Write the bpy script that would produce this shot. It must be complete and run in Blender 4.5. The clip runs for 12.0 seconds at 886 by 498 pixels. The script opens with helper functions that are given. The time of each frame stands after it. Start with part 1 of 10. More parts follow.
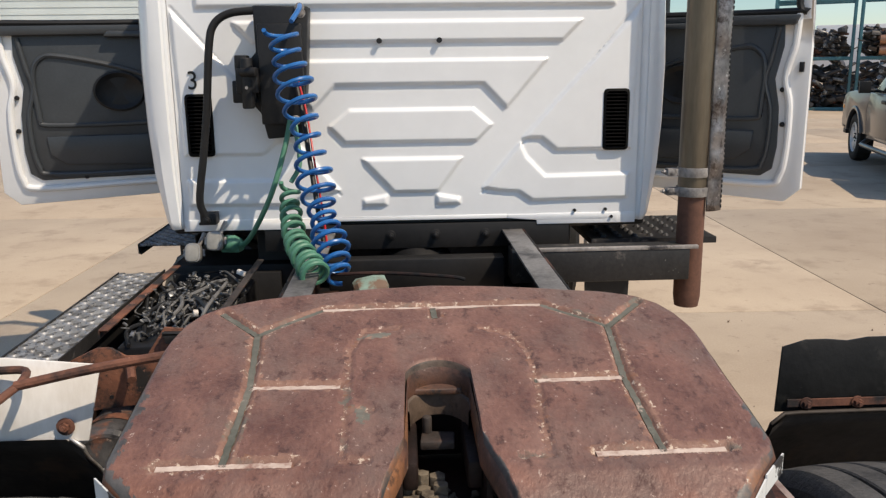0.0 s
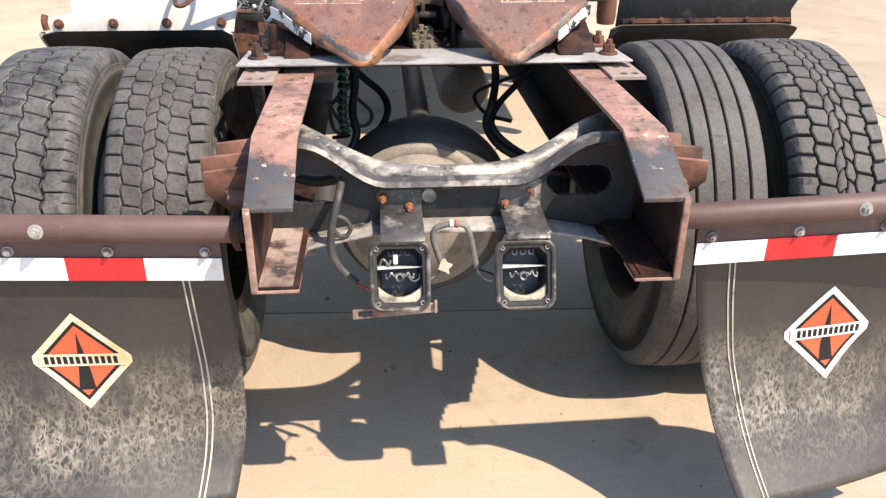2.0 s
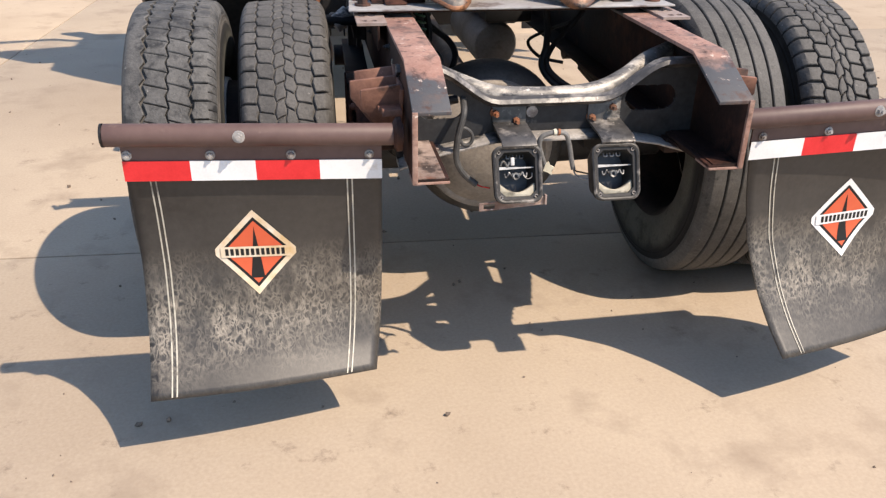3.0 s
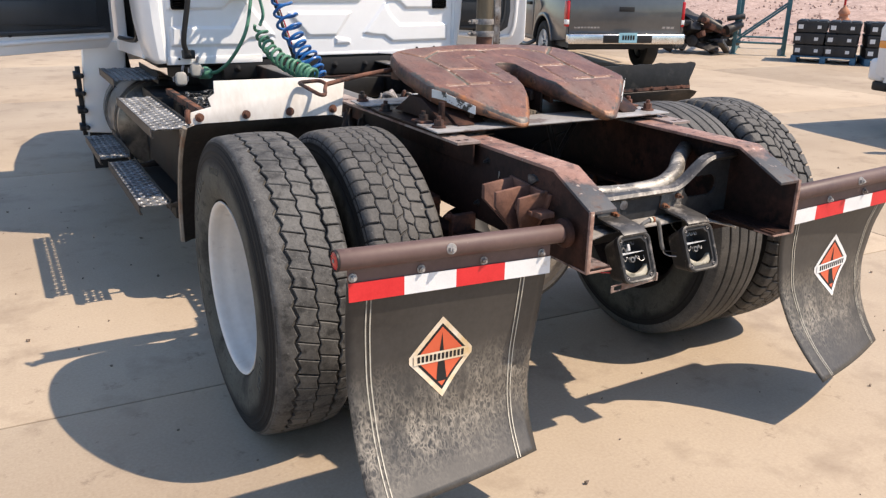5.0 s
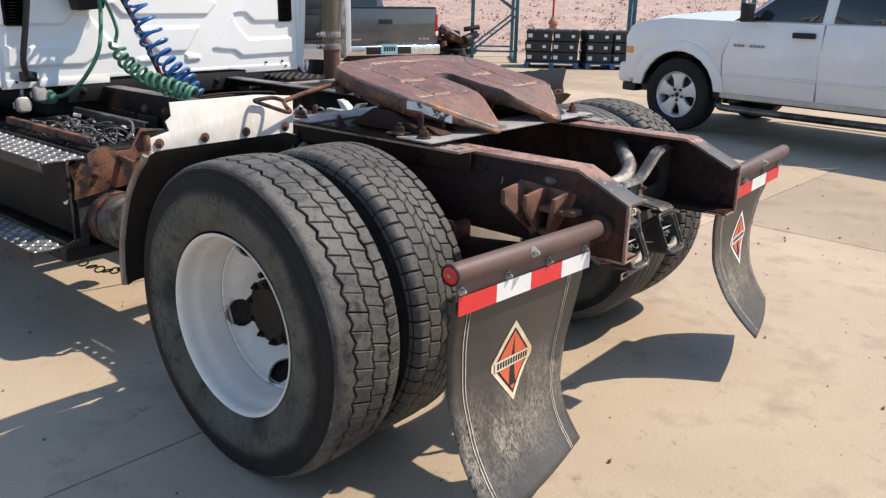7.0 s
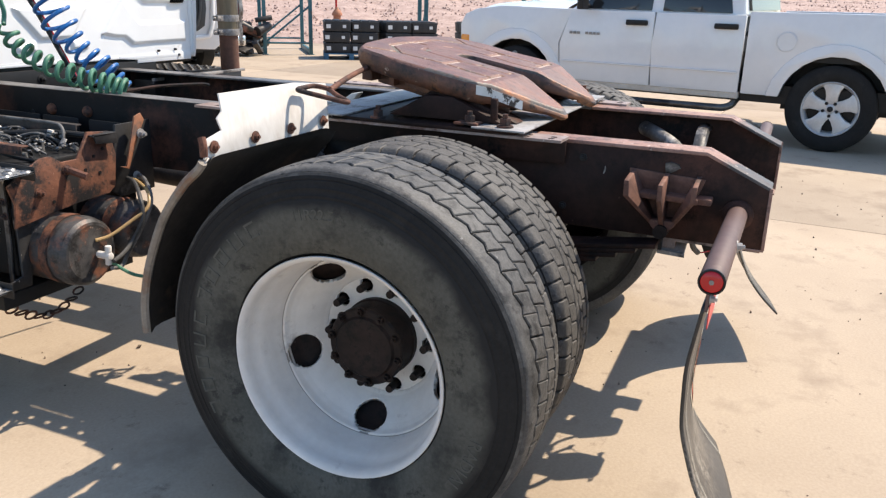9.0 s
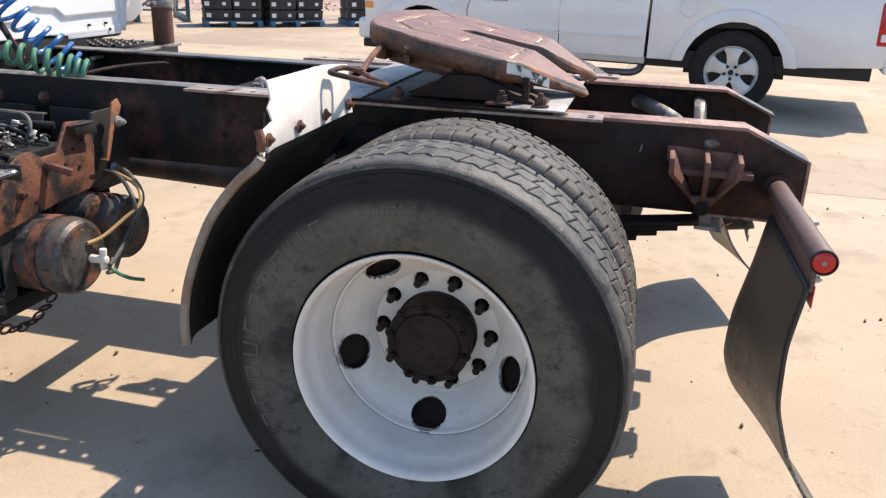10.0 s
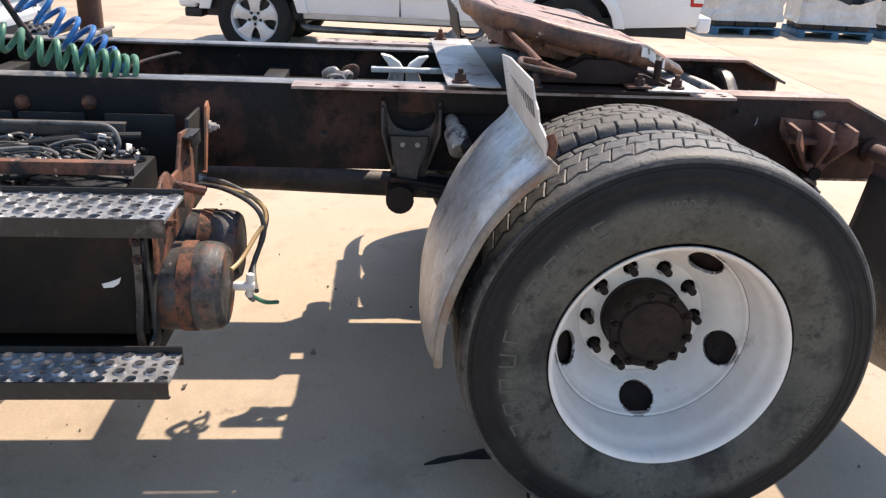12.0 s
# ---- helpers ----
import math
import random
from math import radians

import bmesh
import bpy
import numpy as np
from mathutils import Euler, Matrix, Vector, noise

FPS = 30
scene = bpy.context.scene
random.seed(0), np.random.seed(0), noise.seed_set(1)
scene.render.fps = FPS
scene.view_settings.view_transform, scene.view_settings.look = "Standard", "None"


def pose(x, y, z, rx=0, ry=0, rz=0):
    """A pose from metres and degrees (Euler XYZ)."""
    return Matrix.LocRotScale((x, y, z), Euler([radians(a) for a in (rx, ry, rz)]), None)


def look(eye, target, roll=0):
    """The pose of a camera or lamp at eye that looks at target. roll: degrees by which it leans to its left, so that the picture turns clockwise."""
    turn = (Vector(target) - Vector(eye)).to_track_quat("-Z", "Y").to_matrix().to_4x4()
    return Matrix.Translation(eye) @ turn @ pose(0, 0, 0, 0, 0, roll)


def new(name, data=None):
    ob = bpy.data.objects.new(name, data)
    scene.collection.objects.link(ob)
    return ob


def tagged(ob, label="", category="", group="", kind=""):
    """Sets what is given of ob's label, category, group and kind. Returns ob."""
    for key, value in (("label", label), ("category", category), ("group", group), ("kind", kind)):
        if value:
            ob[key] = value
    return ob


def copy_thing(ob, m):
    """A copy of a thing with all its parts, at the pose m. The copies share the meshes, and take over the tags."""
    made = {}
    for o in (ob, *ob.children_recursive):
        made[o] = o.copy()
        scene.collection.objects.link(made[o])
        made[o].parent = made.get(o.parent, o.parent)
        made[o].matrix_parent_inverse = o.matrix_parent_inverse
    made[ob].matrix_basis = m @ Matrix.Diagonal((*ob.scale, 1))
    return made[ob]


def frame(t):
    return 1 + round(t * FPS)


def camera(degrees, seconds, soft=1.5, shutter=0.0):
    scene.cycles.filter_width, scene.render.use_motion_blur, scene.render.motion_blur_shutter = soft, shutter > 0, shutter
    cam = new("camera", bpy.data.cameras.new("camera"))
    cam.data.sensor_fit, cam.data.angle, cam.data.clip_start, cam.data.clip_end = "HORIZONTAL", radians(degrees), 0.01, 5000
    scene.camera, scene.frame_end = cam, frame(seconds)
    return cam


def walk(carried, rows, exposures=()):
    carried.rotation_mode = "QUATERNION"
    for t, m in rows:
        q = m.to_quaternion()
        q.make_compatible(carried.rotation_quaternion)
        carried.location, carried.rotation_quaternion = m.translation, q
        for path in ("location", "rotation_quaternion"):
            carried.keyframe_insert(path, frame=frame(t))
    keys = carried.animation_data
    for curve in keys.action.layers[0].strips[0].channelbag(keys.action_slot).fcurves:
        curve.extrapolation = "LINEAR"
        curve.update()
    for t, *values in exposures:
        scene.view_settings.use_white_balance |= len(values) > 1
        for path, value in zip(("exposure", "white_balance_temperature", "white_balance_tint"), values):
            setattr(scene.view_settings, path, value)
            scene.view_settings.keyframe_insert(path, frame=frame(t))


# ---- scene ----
cam = camera(58.0, 12.0, soft=1.3)
PATH = [
    (0, (-0.046, -0.945, 1.632), (0.05, 1.004, 1.193), -0.7),
    (0.5, (-0.018, -1.226, 1.579), (0.082, 0.668, 0.943), -0.4),
    (0.7, (-0.017, -1.358, 1.576), (0.079, 0.511, 0.873), -0.6),
    (0.9, (-0.015, -1.518, 1.548), (0.053, 0.339, 0.809), -1.0),
    (1, (-0.036, -1.59, 1.548), (0.05, 0.254, 0.779), -0.3),
    (1.2, (-0.054, -1.737, 1.526), (0.038, 0.103, 0.748), -0.4),
    (1.5, (-0.072, -1.929, 1.53), (0.037, -0.117, 0.69), 0.1),
    (2, (-0.151, -2.259, 1.503), (-0.006, -0.469, 0.623), 0.3),
    (2.5, (-0.364, -2.502, 1.471), (-0.148, -0.727, 0.574), 0.6),
    (3, (-0.636, -2.65, 1.477), (-0.338, -0.893, 0.569), 0.8),
    (3.5, (-0.956, -2.652, 1.468), (-0.521, -0.908, 0.59), 1.1),
    (3.7, (-1.082, -2.63, 1.486), (-0.581, -0.89, 0.637), 1.2),
    (5.3, (-1.901, -2.467, 1.52), (-0.889, -0.859, 0.896), 0.9),
    (5.5, (-1.985, -2.45, 1.517), (-0.917, -0.875, 0.901), 0.9),
    (6, (-2.221, -2.376, 1.513), (-0.996, -0.917, 0.903), 1.0),
    (6.5, (-2.364, -2.157, 1.512), (-1.016, -0.812, 0.901), 1.1),
    (8.3, (-2.67, -1.304, 1.433), (-1.005, -0.372, 0.834), 1.4),
    (8.5, (-2.686, -1.176, 1.429), (-0.99, -0.3, 0.83), 1.6),
    (9, (-2.709, -0.899, 1.403), (-0.959, -0.147, 0.792), 1.6),
    (9.5, (-2.77, -0.648, 1.418), (-0.981, -0.03, 0.772), 1.7),
    (10, (-2.765, -0.417, 1.419), (-0.939, 0.033, 0.737), 1.8),
    (10.5, (-2.683, -0.152, 1.389), (-0.829, 0.139, 0.698), 1.9),
    (11, (-2.684, 0.093, 1.387), (-0.825, 0.207, 0.66), 2.2),
    (11.5, (-2.765, 0.395, 1.429), (-0.91, 0.329, 0.685), 2.4),
    (12, (-2.8, 0.741, 1.447), (-0.952, 0.589, 0.699), 2.5),
]
walk(cam, [(t, look(eye, target, roll)) for t, eye, target, roll in PATH], exposures=[(0, 0.04, 6470, 6.5), (0.5, 0.43, 6430, 5.5), (1, 0.88, 6480, 6.5), (1.5, 1.15, 6380, 8.5), (2, 1.02, 6380, 8.5), (2.5, 0.73, 6380, 9.5), (3.5, 0.59, 6330, 9.5), (5.5, 0.5, 6400, 9.0), (6.5, 0.43, 6270, 7.5), (8.5, 0.59, 6210, 6.5), (9.5, 0.73, 6250, 7.5), (10.5, 0.74, 6330, 9.0), (12, 0.93, 6390, 9.5)])


# ---- light ----
def make_world():
    w = bpy.data.worlds.new("sky")
    scene.world = w
    w.use_nodes = True
    nt = w.node_tree
    nt.nodes.clear()
    sky = nt.nodes.new("ShaderNodeTexSky")
    sky.sky_type = "NISHITA"
    sky.sun_disc = False
    sky.sun_elevation = radians(53)
    sky.sun_rotation = math.atan2(SUN_DIR.x, SUN_DIR.y)
    sky.air_density, sky.dust_density, sky.ozone_density = 1.0, 0.6, 1.5
    bg = nt.nodes.new("ShaderNodeBackground")
    bg.inputs["Strength"].default_value = 0.138
    out = nt.nodes.new("ShaderNodeOutputWorld")
    nt.links.new(sky.outputs[0], bg.inputs["Color"])
    nt.links.new(bg.outputs[0], out.inputs["Surface"])


SUN_DIR = Vector((0.51, -0.385, 0.86)).normalized()
make_world()
sun_data = bpy.data.lights.new("sun", "SUN")
sun_data.energy, sun_data.angle, sun_data.color = 4.5, radians(0.55), (1.0, 0.835, 0.665)
sun = new("sun", sun_data)
sun.matrix_basis = look(SUN_DIR * 30, (0, 0, 0))


# ---- materials ----
def mat(name, a, b, rough=0.6, metal=0.0, big=1.5, fine=40.0, bump=0.15, spot=None, spot_scale=6.0, spot_at=0.56,
        rough2=None, stretch=(1, 1, 1), coat=0.0, world=False, per_object=0.0, detail=6.0, spot_soft=0.06, chips=None, chip_scale=40.0, chip_at=0.64, spec=0.5, ahead=None, grime=None):
    """Two colours mixed by a large and a fine noise, spots of a third colour, and fine relief."""
    m = bpy.data.materials.new(name)
    m.use_nodes = True
    nt = m.node_tree
    n, l = nt.nodes, nt.links
    p = n["Principled BSDF"]
    p.inputs["Metallic"].default_value = metal
    p.inputs["Coat Weight"].default_value = coat
    p.inputs["Specular IOR Level"].default_value = spec
    if world:
        src = n.new("ShaderNodeNewGeometry").outputs["Position"]
    else:
        src = n.new("ShaderNodeTexCoord").outputs["Object"]
    mp = n.new("ShaderNodeMapping")
    mp.inputs["Scale"].default_value = stretch
    l.new(src, mp.inputs["Vector"])

    def tex(scale, det, rgh=0.6):
        t = n.new("ShaderNodeTexNoise")
        t.inputs["Scale"].default_value, t.inputs["Detail"].default_value = scale, det
        t.inputs["Roughness"].default_value = rgh
        l.new(mp.outputs[0], t.inputs["Vector"])
        return t.outputs["Fac"]

    def ramp(fac, lo, hi):
        r = n.new("ShaderNodeMapRange")
        r.inputs["From Min"].default_value, r.inputs["From Max"].default_value = lo, hi
        l.new(fac, r.inputs["Value"])
        return r.outputs[0]

    def mix(fac, c1, c2):
        x = n.new("ShaderNodeMix")
        x.data_type = "RGBA"
        l.new(fac, x.inputs[0])
        for c, i in ((c1, 6), (c2, 7)):
            if isinstance(c, tuple):
                x.inputs[i].default_value = (*c, 1)
            else:
                l.new(c, x.inputs[i])
        return x.outputs[2]

    large, small = tex(big, detail), tex(fine, 4.0)
    both = n.new("ShaderNodeMath")
    both.operation = "ADD"
    l.new(large, both.inputs[0])
    half = n.new("ShaderNodeMath")
    half.operation = "MULTIPLY"
    half.inputs[1].default_value = 0.5
    l.new(small, half.inputs[0])
    l.new(half.outputs[0], both.inputs[1])
    fac = ramp(both.outputs[0], 0.5, 1.0)
    if per_object:
        info = n.new("ShaderNodeObjectInfo")
        add = n.new("ShaderNodeMath")
        add.operation = "MULTIPLY_ADD"
        add.inputs[1].default_value = per_object
        l.new(info.outputs["Random"], add.inputs[0])
        l.new(fac, add.inputs[2])
        fac = add.outputs[0]
    col = mix(fac, a, b)
    if ahead:
        # another paint further along the vehicle, with a ragged border
        colour, y0, y1 = ahead
        sep = n.new("ShaderNodeSeparateXYZ")
        l.new(mp.outputs[0], sep.inputs[0])
        rag = n.new("ShaderNodeMath")
        rag.operation = "MULTIPLY_ADD"
        rag.inputs[1].default_value = 0.7
        l.new(tex(5.0, 8.0), rag.inputs[0])
        l.new(sep.outputs["Y"], rag.inputs[2])
        col = mix(ramp(rag.outputs[0], y0 + 0.35, y1 + 0.35), col, colour)
    if spot:
        s = ramp(tex(spot_scale, 8.0, 0.65), spot_at - spot_soft, spot_at + spot_soft)
        col = mix(s, col, spot)
    if chips:
        s = ramp(tex(chip_scale, 10.0, 0.72), chip_at - 0.025, chip_at + 0.025)
        col = mix(s, col, chips)
    if grime:
        # fine dark grime of its own shape: (colour, scale, threshold)
        s = ramp(tex(grime[1], 12.0, 0.75), grime[2] - 0.05, grime[2] + 0.05)
        col = mix(s, col, grime[0])
    l.new(col, p.inputs["Base Color"])
    rr = n.new("ShaderNodeMapRange")
    rr.inputs["To Min"].default_value, rr.inputs["To Max"].default_value = rough, rough if rough2 is None else rough2
    l.new(small if rough2 is None else large, rr.inputs["Value"])
    l.new(rr.outputs[0], p.inputs["Roughness"])
    if bump:
        bp = n.new("ShaderNodeBump")
        bp.inputs["Strength"].default_value, bp.inputs["Distance"].default_value = bump, 0.004
        l.new(both.outputs[0], bp.inputs["Height"])
        l.new(bp.outputs[0], p.inputs["Normal"])
    return m


CONCRETE = mat("concrete", (0.321, 0.249, 0.179), (0.470, 0.383, 0.284), 0.82, big=0.55, fine=90, bump=0.4, spot=(0.284, 0.219, 0.159), spot_scale=2.3, spot_at=0.63, spot_soft=0.10, world=True, per_object=0.03, detail=10,
               chips=(0.186, 0.140, 0.102), chip_scale=13, chip_at=0.703, grime=((0.242, 0.186, 0.136), 7, 0.640))
DIRT = mat("bare_dirt", (0.30, 0.23, 0.16), (0.42, 0.33, 0.24), 0.95, big=0.2, fine=8, world=True)
GRAVEL = mat("pink_gravel", (0.27, 0.185, 0.155), (0.50, 0.37, 0.32), 0.9, big=3.0, fine=14, bump=0.9, spot=(0.30, 0.215, 0.18), spot_scale=9, spot_at=0.58, world=True, grime=((0.58, 0.46, 0.40), 11, 0.60))
GRASS = mat("grass_green", (0.06, 0.12, 0.02), (0.16, 0.24, 0.05), 0.8, big=2, fine=30, world=True)
PLATE_RUST = mat("worn_rust_plate", (0.110, 0.050, 0.039), (0.250, 0.130, 0.098), 0.42, metal=0.15, big=11, fine=120, bump=0.9, spot=(0.165, 0.118, 0.098), spot_scale=5, spot_at=0.60, spot_soft=0.14,
                 rough2=0.6, stretch=(1.2, 0.8, 1), chips=(0.46, 0.34, 0.28), chip_scale=90, chip_at=0.645, grime=((0.088, 0.043, 0.034), 34, 0.585), ahead=((0.265, 0.112, 0.064), -0.02, -0.34))
GROOVE_RIM = mat("crumbling_groove_edge", (0.125, 0.060, 0.045), (0.27, 0.150, 0.108), 0.65, big=18, fine=150, bump=0.9, spot=(0.125, 0.11, 0.088), spot_scale=14, spot_at=0.60, chips=(0.52, 0.41, 0.32), chip_scale=80, chip_at=0.59, grime=((0.20, 0.090, 0.050), 34, 0.60))
GREASE_PATCH = mat("grey_green_dried_grease", (0.105, 0.10, 0.08), (0.17, 0.16, 0.13), 0.6, big=18, fine=120, bump=0.5, chips=(0.30, 0.16, 0.11), chip_scale=40, chip_at=0.57)
RUST = mat("orange_brown_rust", (0.045, 0.020, 0.014), (0.21, 0.085, 0.05), 0.8, big=9, fine=70, bump=0.7, spot=(0.018, 0.014, 0.014), spot_scale=10, spot_at=0.55, chips=(0.34, 0.17, 0.10), chip_scale=36, chip_at=0.66)
RUST_TIP = mat("orange_rust", (0.24, 0.085, 0.035), (0.33, 0.15, 0.08), 0.75, big=9, fine=60, bump=0.4, spot=(0.12, 0.07, 0.05), spot_scale=12)
RAIL = mat("brown_black_frame_paint", (0.006, 0.0048, 0.0045), (0.040, 0.020, 0.0155), 0.48, big=3.5, fine=45, bump=0.4, spot=(0.095, 0.040, 0.027), spot_scale=2.6, spot_at=0.59, spot_soft=0.09, rough2=0.7,
           chips=(0.15, 0.09, 0.07), chip_scale=28, chip_at=0.69, spec=0.18, ahead=((0.009, 0.009, 0.0098), 0.2, 0.45), grime=((0.006, 0.005, 0.005), 5, 0.57))
RAIL_TOP = mat("worn_flange_rust", (0.225, 0.112, 0.084), (0.41, 0.258, 0.205), 0.6, big=6, fine=70, bump=0.6, ahead=((0.060, 0.062, 0.069), -0.71, -0.78), spot=(0.10, 0.07, 0.06), spot_scale=7, spot_at=0.60, chips=(0.56, 0.45, 0.385), chip_scale=23, chip_at=0.625, grime=((0.06, 0.032, 0.026), 26, 0.585))
BLACK = mat("satin_black_paint", (0.006, 0.006, 0.0065), (0.018, 0.017, 0.017), 0.45, big=4, fine=40, bump=0.12, rough2=0.65, spec=0.35)
BLACK_WORN = mat("worn_black_paint", (0.006, 0.006, 0.007), (0.034, 0.032, 0.031), 0.40, big=5, fine=60, bump=0.4, spot=(0.15, 0.13, 0.115), spot_scale=9, spot_at=0.66, rough2=0.66, chips=(0.42, 0.39, 0.36), chip_scale=34, chip_at=0.69, spec=0.4)
GREY_WORN = mat("bare_worn_steel", (0.12, 0.11, 0.105), (0.42, 0.39, 0.365), 0.42, metal=0.2, big=8, fine=70, bump=0.5, spot=(0.035, 0.033, 0.036), spot_scale=11, spot_at=0.60, spot_soft=0.035,
                chips=(0.62, 0.58, 0.54), chip_scale=40, chip_at=0.65, rough2=0.65)
GALV = mat("grey_primer_plate", (0.22, 0.21, 0.20), (0.46, 0.44, 0.425), 0.5, metal=0.15, big=6, fine=60, bump=0.35, spot=(0.20, 0.13, 0.105), spot_scale=9, spot_at=0.60, chips=(0.12, 0.09, 0.08), chip_scale=45, chip_at=0.67, grime=((0.13, 0.115, 0.105), 9, 0.58))
DUSTY_STEEL = mat("dusty_tan_casting", (0.15, 0.13, 0.11), (0.34, 0.30, 0.255), 0.75, big=5, fine=90, bump=0.5, spot=(0.12, 0.10, 0.085), spot_scale=7, spot_at=0.64, chips=(0.10, 0.085, 0.075), chip_scale=45, chip_at=0.69)
PITTED = mat("pitted_bracket_rust", (0.050, 0.022, 0.014), (0.25, 0.098, 0.052), 0.75, big=6, fine=60, bump=0.9, spot=(0.014, 0.012, 0.012), spot_scale=9, spot_at=0.52, spot_soft=0.05, chips=(0.32, 0.16, 0.11), chip_scale=46, chip_at=0.64, grime=((0.012, 0.01, 0.01), 30, 0.60))
SCALE_RUST = mat("pale_scaling_rust", (0.18, 0.085, 0.06), (0.42, 0.29, 0.235), 0.75, big=8, fine=70, bump=0.8, spot=(0.075, 0.045, 0.035), spot_scale=12, spot_at=0.57, chips=(0.58, 0.50, 0.43), chip_scale=40, chip_at=0.65)
STEP_METAL = mat("worn_black_step_steel", (0.10, 0.102, 0.106), (0.42, 0.424, 0.430), 0.24, metal=0.25, big=7, fine=70, bump=0.35, spot=(0.30, 0.295, 0.29), spot_scale=12, spot_at=0.59, rough2=0.42, chips=(0.50, 0.48, 0.46), chip_scale=40, chip_at=0.64, grime=((0.03, 0.03, 0.032), 12, 0.59))
ALLOY = mat("dull_cast_alloy", (0.50, 0.50, 0.50), (0.66, 0.66, 0.655), 0.30, metal=0.35, big=8, fine=50, bump=0.06, rough2=0.42)
CREAM_DUST = mat("cream_dust", (0.48, 0.44, 0.33), (0.66, 0.62, 0.50), 0.85, big=20, fine=90, bump=0.4)
ANGLE_STEEL = mat("pinkish_worn_angle", (0.20, 0.135, 0.11), (0.44, 0.36, 0.32), 0.5, metal=0.1, big=7, fine=60, bump=0.4, spot=(0.12, 0.06, 0.045), spot_scale=9, spot_at=0.58, chips=(0.56, 0.52, 0.48), chip_scale=40, chip_at=0.66)
INNER_SHELL = mat("dark_lamp_shell", (0.010, 0.010, 0.010), (0.045, 0.043, 0.041), 0.25, big=16, fine=80, spot=(0.10, 0.095, 0.08), spot_scale=14, spot_at=0.66, rough2=0.5)
LAMP_SHELF = mat("dirty_white_lamp_shelf", (0.30, 0.30, 0.30), (0.62, 0.62, 0.61), 0.4, big=30, fine=80, bump=0.1)
PLATE_EDGE = mat("scraped_plate_edge", (0.03, 0.022, 0.02), (0.20, 0.09, 0.055), 0.55, big=9, fine=60, bump=0.7, spot=(0.34, 0.145, 0.055), spot_scale=7, spot_at=0.56, chips=(0.42, 0.33, 0.27), chip_scale=26, chip_at=0.66, grime=((0.02, 0.017, 0.017), 14, 0.56))
GROOVE_DIRT = mat("grey_green_groove_grease", (0.065, 0.068, 0.054), (0.15, 0.145, 0.12), 0.7, big=20, fine=90, bump=0.5, chips=(0.36, 0.29, 0.24), chip_scale=40, chip_at=0.63)
# dried grease for level grooves, sunlight on them put into the pale colour
GROOVE_SUNLIT = mat("sunlit_dry_grease", (0.38, 0.28, 0.23), (0.60, 0.50, 0.43), 0.7, big=30, fine=90, bump=0.5, spot=(0.24, 0.13, 0.10), spot_scale=25, spot_at=0.60)
PIPE_BROWN = mat("brown_primer_pipe", (0.075, 0.042, 0.038), (0.13, 0.08, 0.07), 0.5, big=4, fine=40, bump=0.15, rough2=0.65, spot=(0.22, 0.15, 0.12), spot_scale=12, spot_at=0.70)
RUBBER = mat("black_tyre_rubber", (0.010, 0.010, 0.0102), (0.024, 0.0235, 0.023), 0.66, big=5, fine=90, bump=0.3, spot=(0.030, 0.029, 0.027), spot_scale=6, spot_at=0.62, rough2=0.85, spec=0.22)
TREAD = mat("dusty_worn_tread", (0.036, 0.0345, 0.033), (0.122, 0.116, 0.109), 0.60, big=11, fine=130, bump=0.7, spot=(0.034, 0.033, 0.032), spot_scale=22, spot_at=0.62, chips=(0.22, 0.21, 0.195), chip_scale=60, chip_at=0.66, spec=0.5, rough2=0.8)
TREAD_DARK = mat("dark_worn_tread", (0.030, 0.0295, 0.029), (0.122, 0.119, 0.114), 0.5, big=13, fine=130, bump=0.8, spot=(0.022, 0.022, 0.022), spot_scale=24, spot_at=0.58, chips=(0.22, 0.215, 0.205), chip_scale=70, chip_at=0.655, spec=0.5, rough2=0.75)
SIDEWALL = mat("dusty_grey_sidewall", (0.055, 0.055, 0.047), (0.118, 0.116, 0.099), 0.8, big=7, fine=110, bump=0.35, spot=(0.028, 0.028, 0.026), spot_scale=5, spot_at=0.58, spec=0.3, chips=(0.14, 0.135, 0.118), chip_scale=50, chip_at=0.68, grime=((0.035, 0.035, 0.032), 14, 0.60))


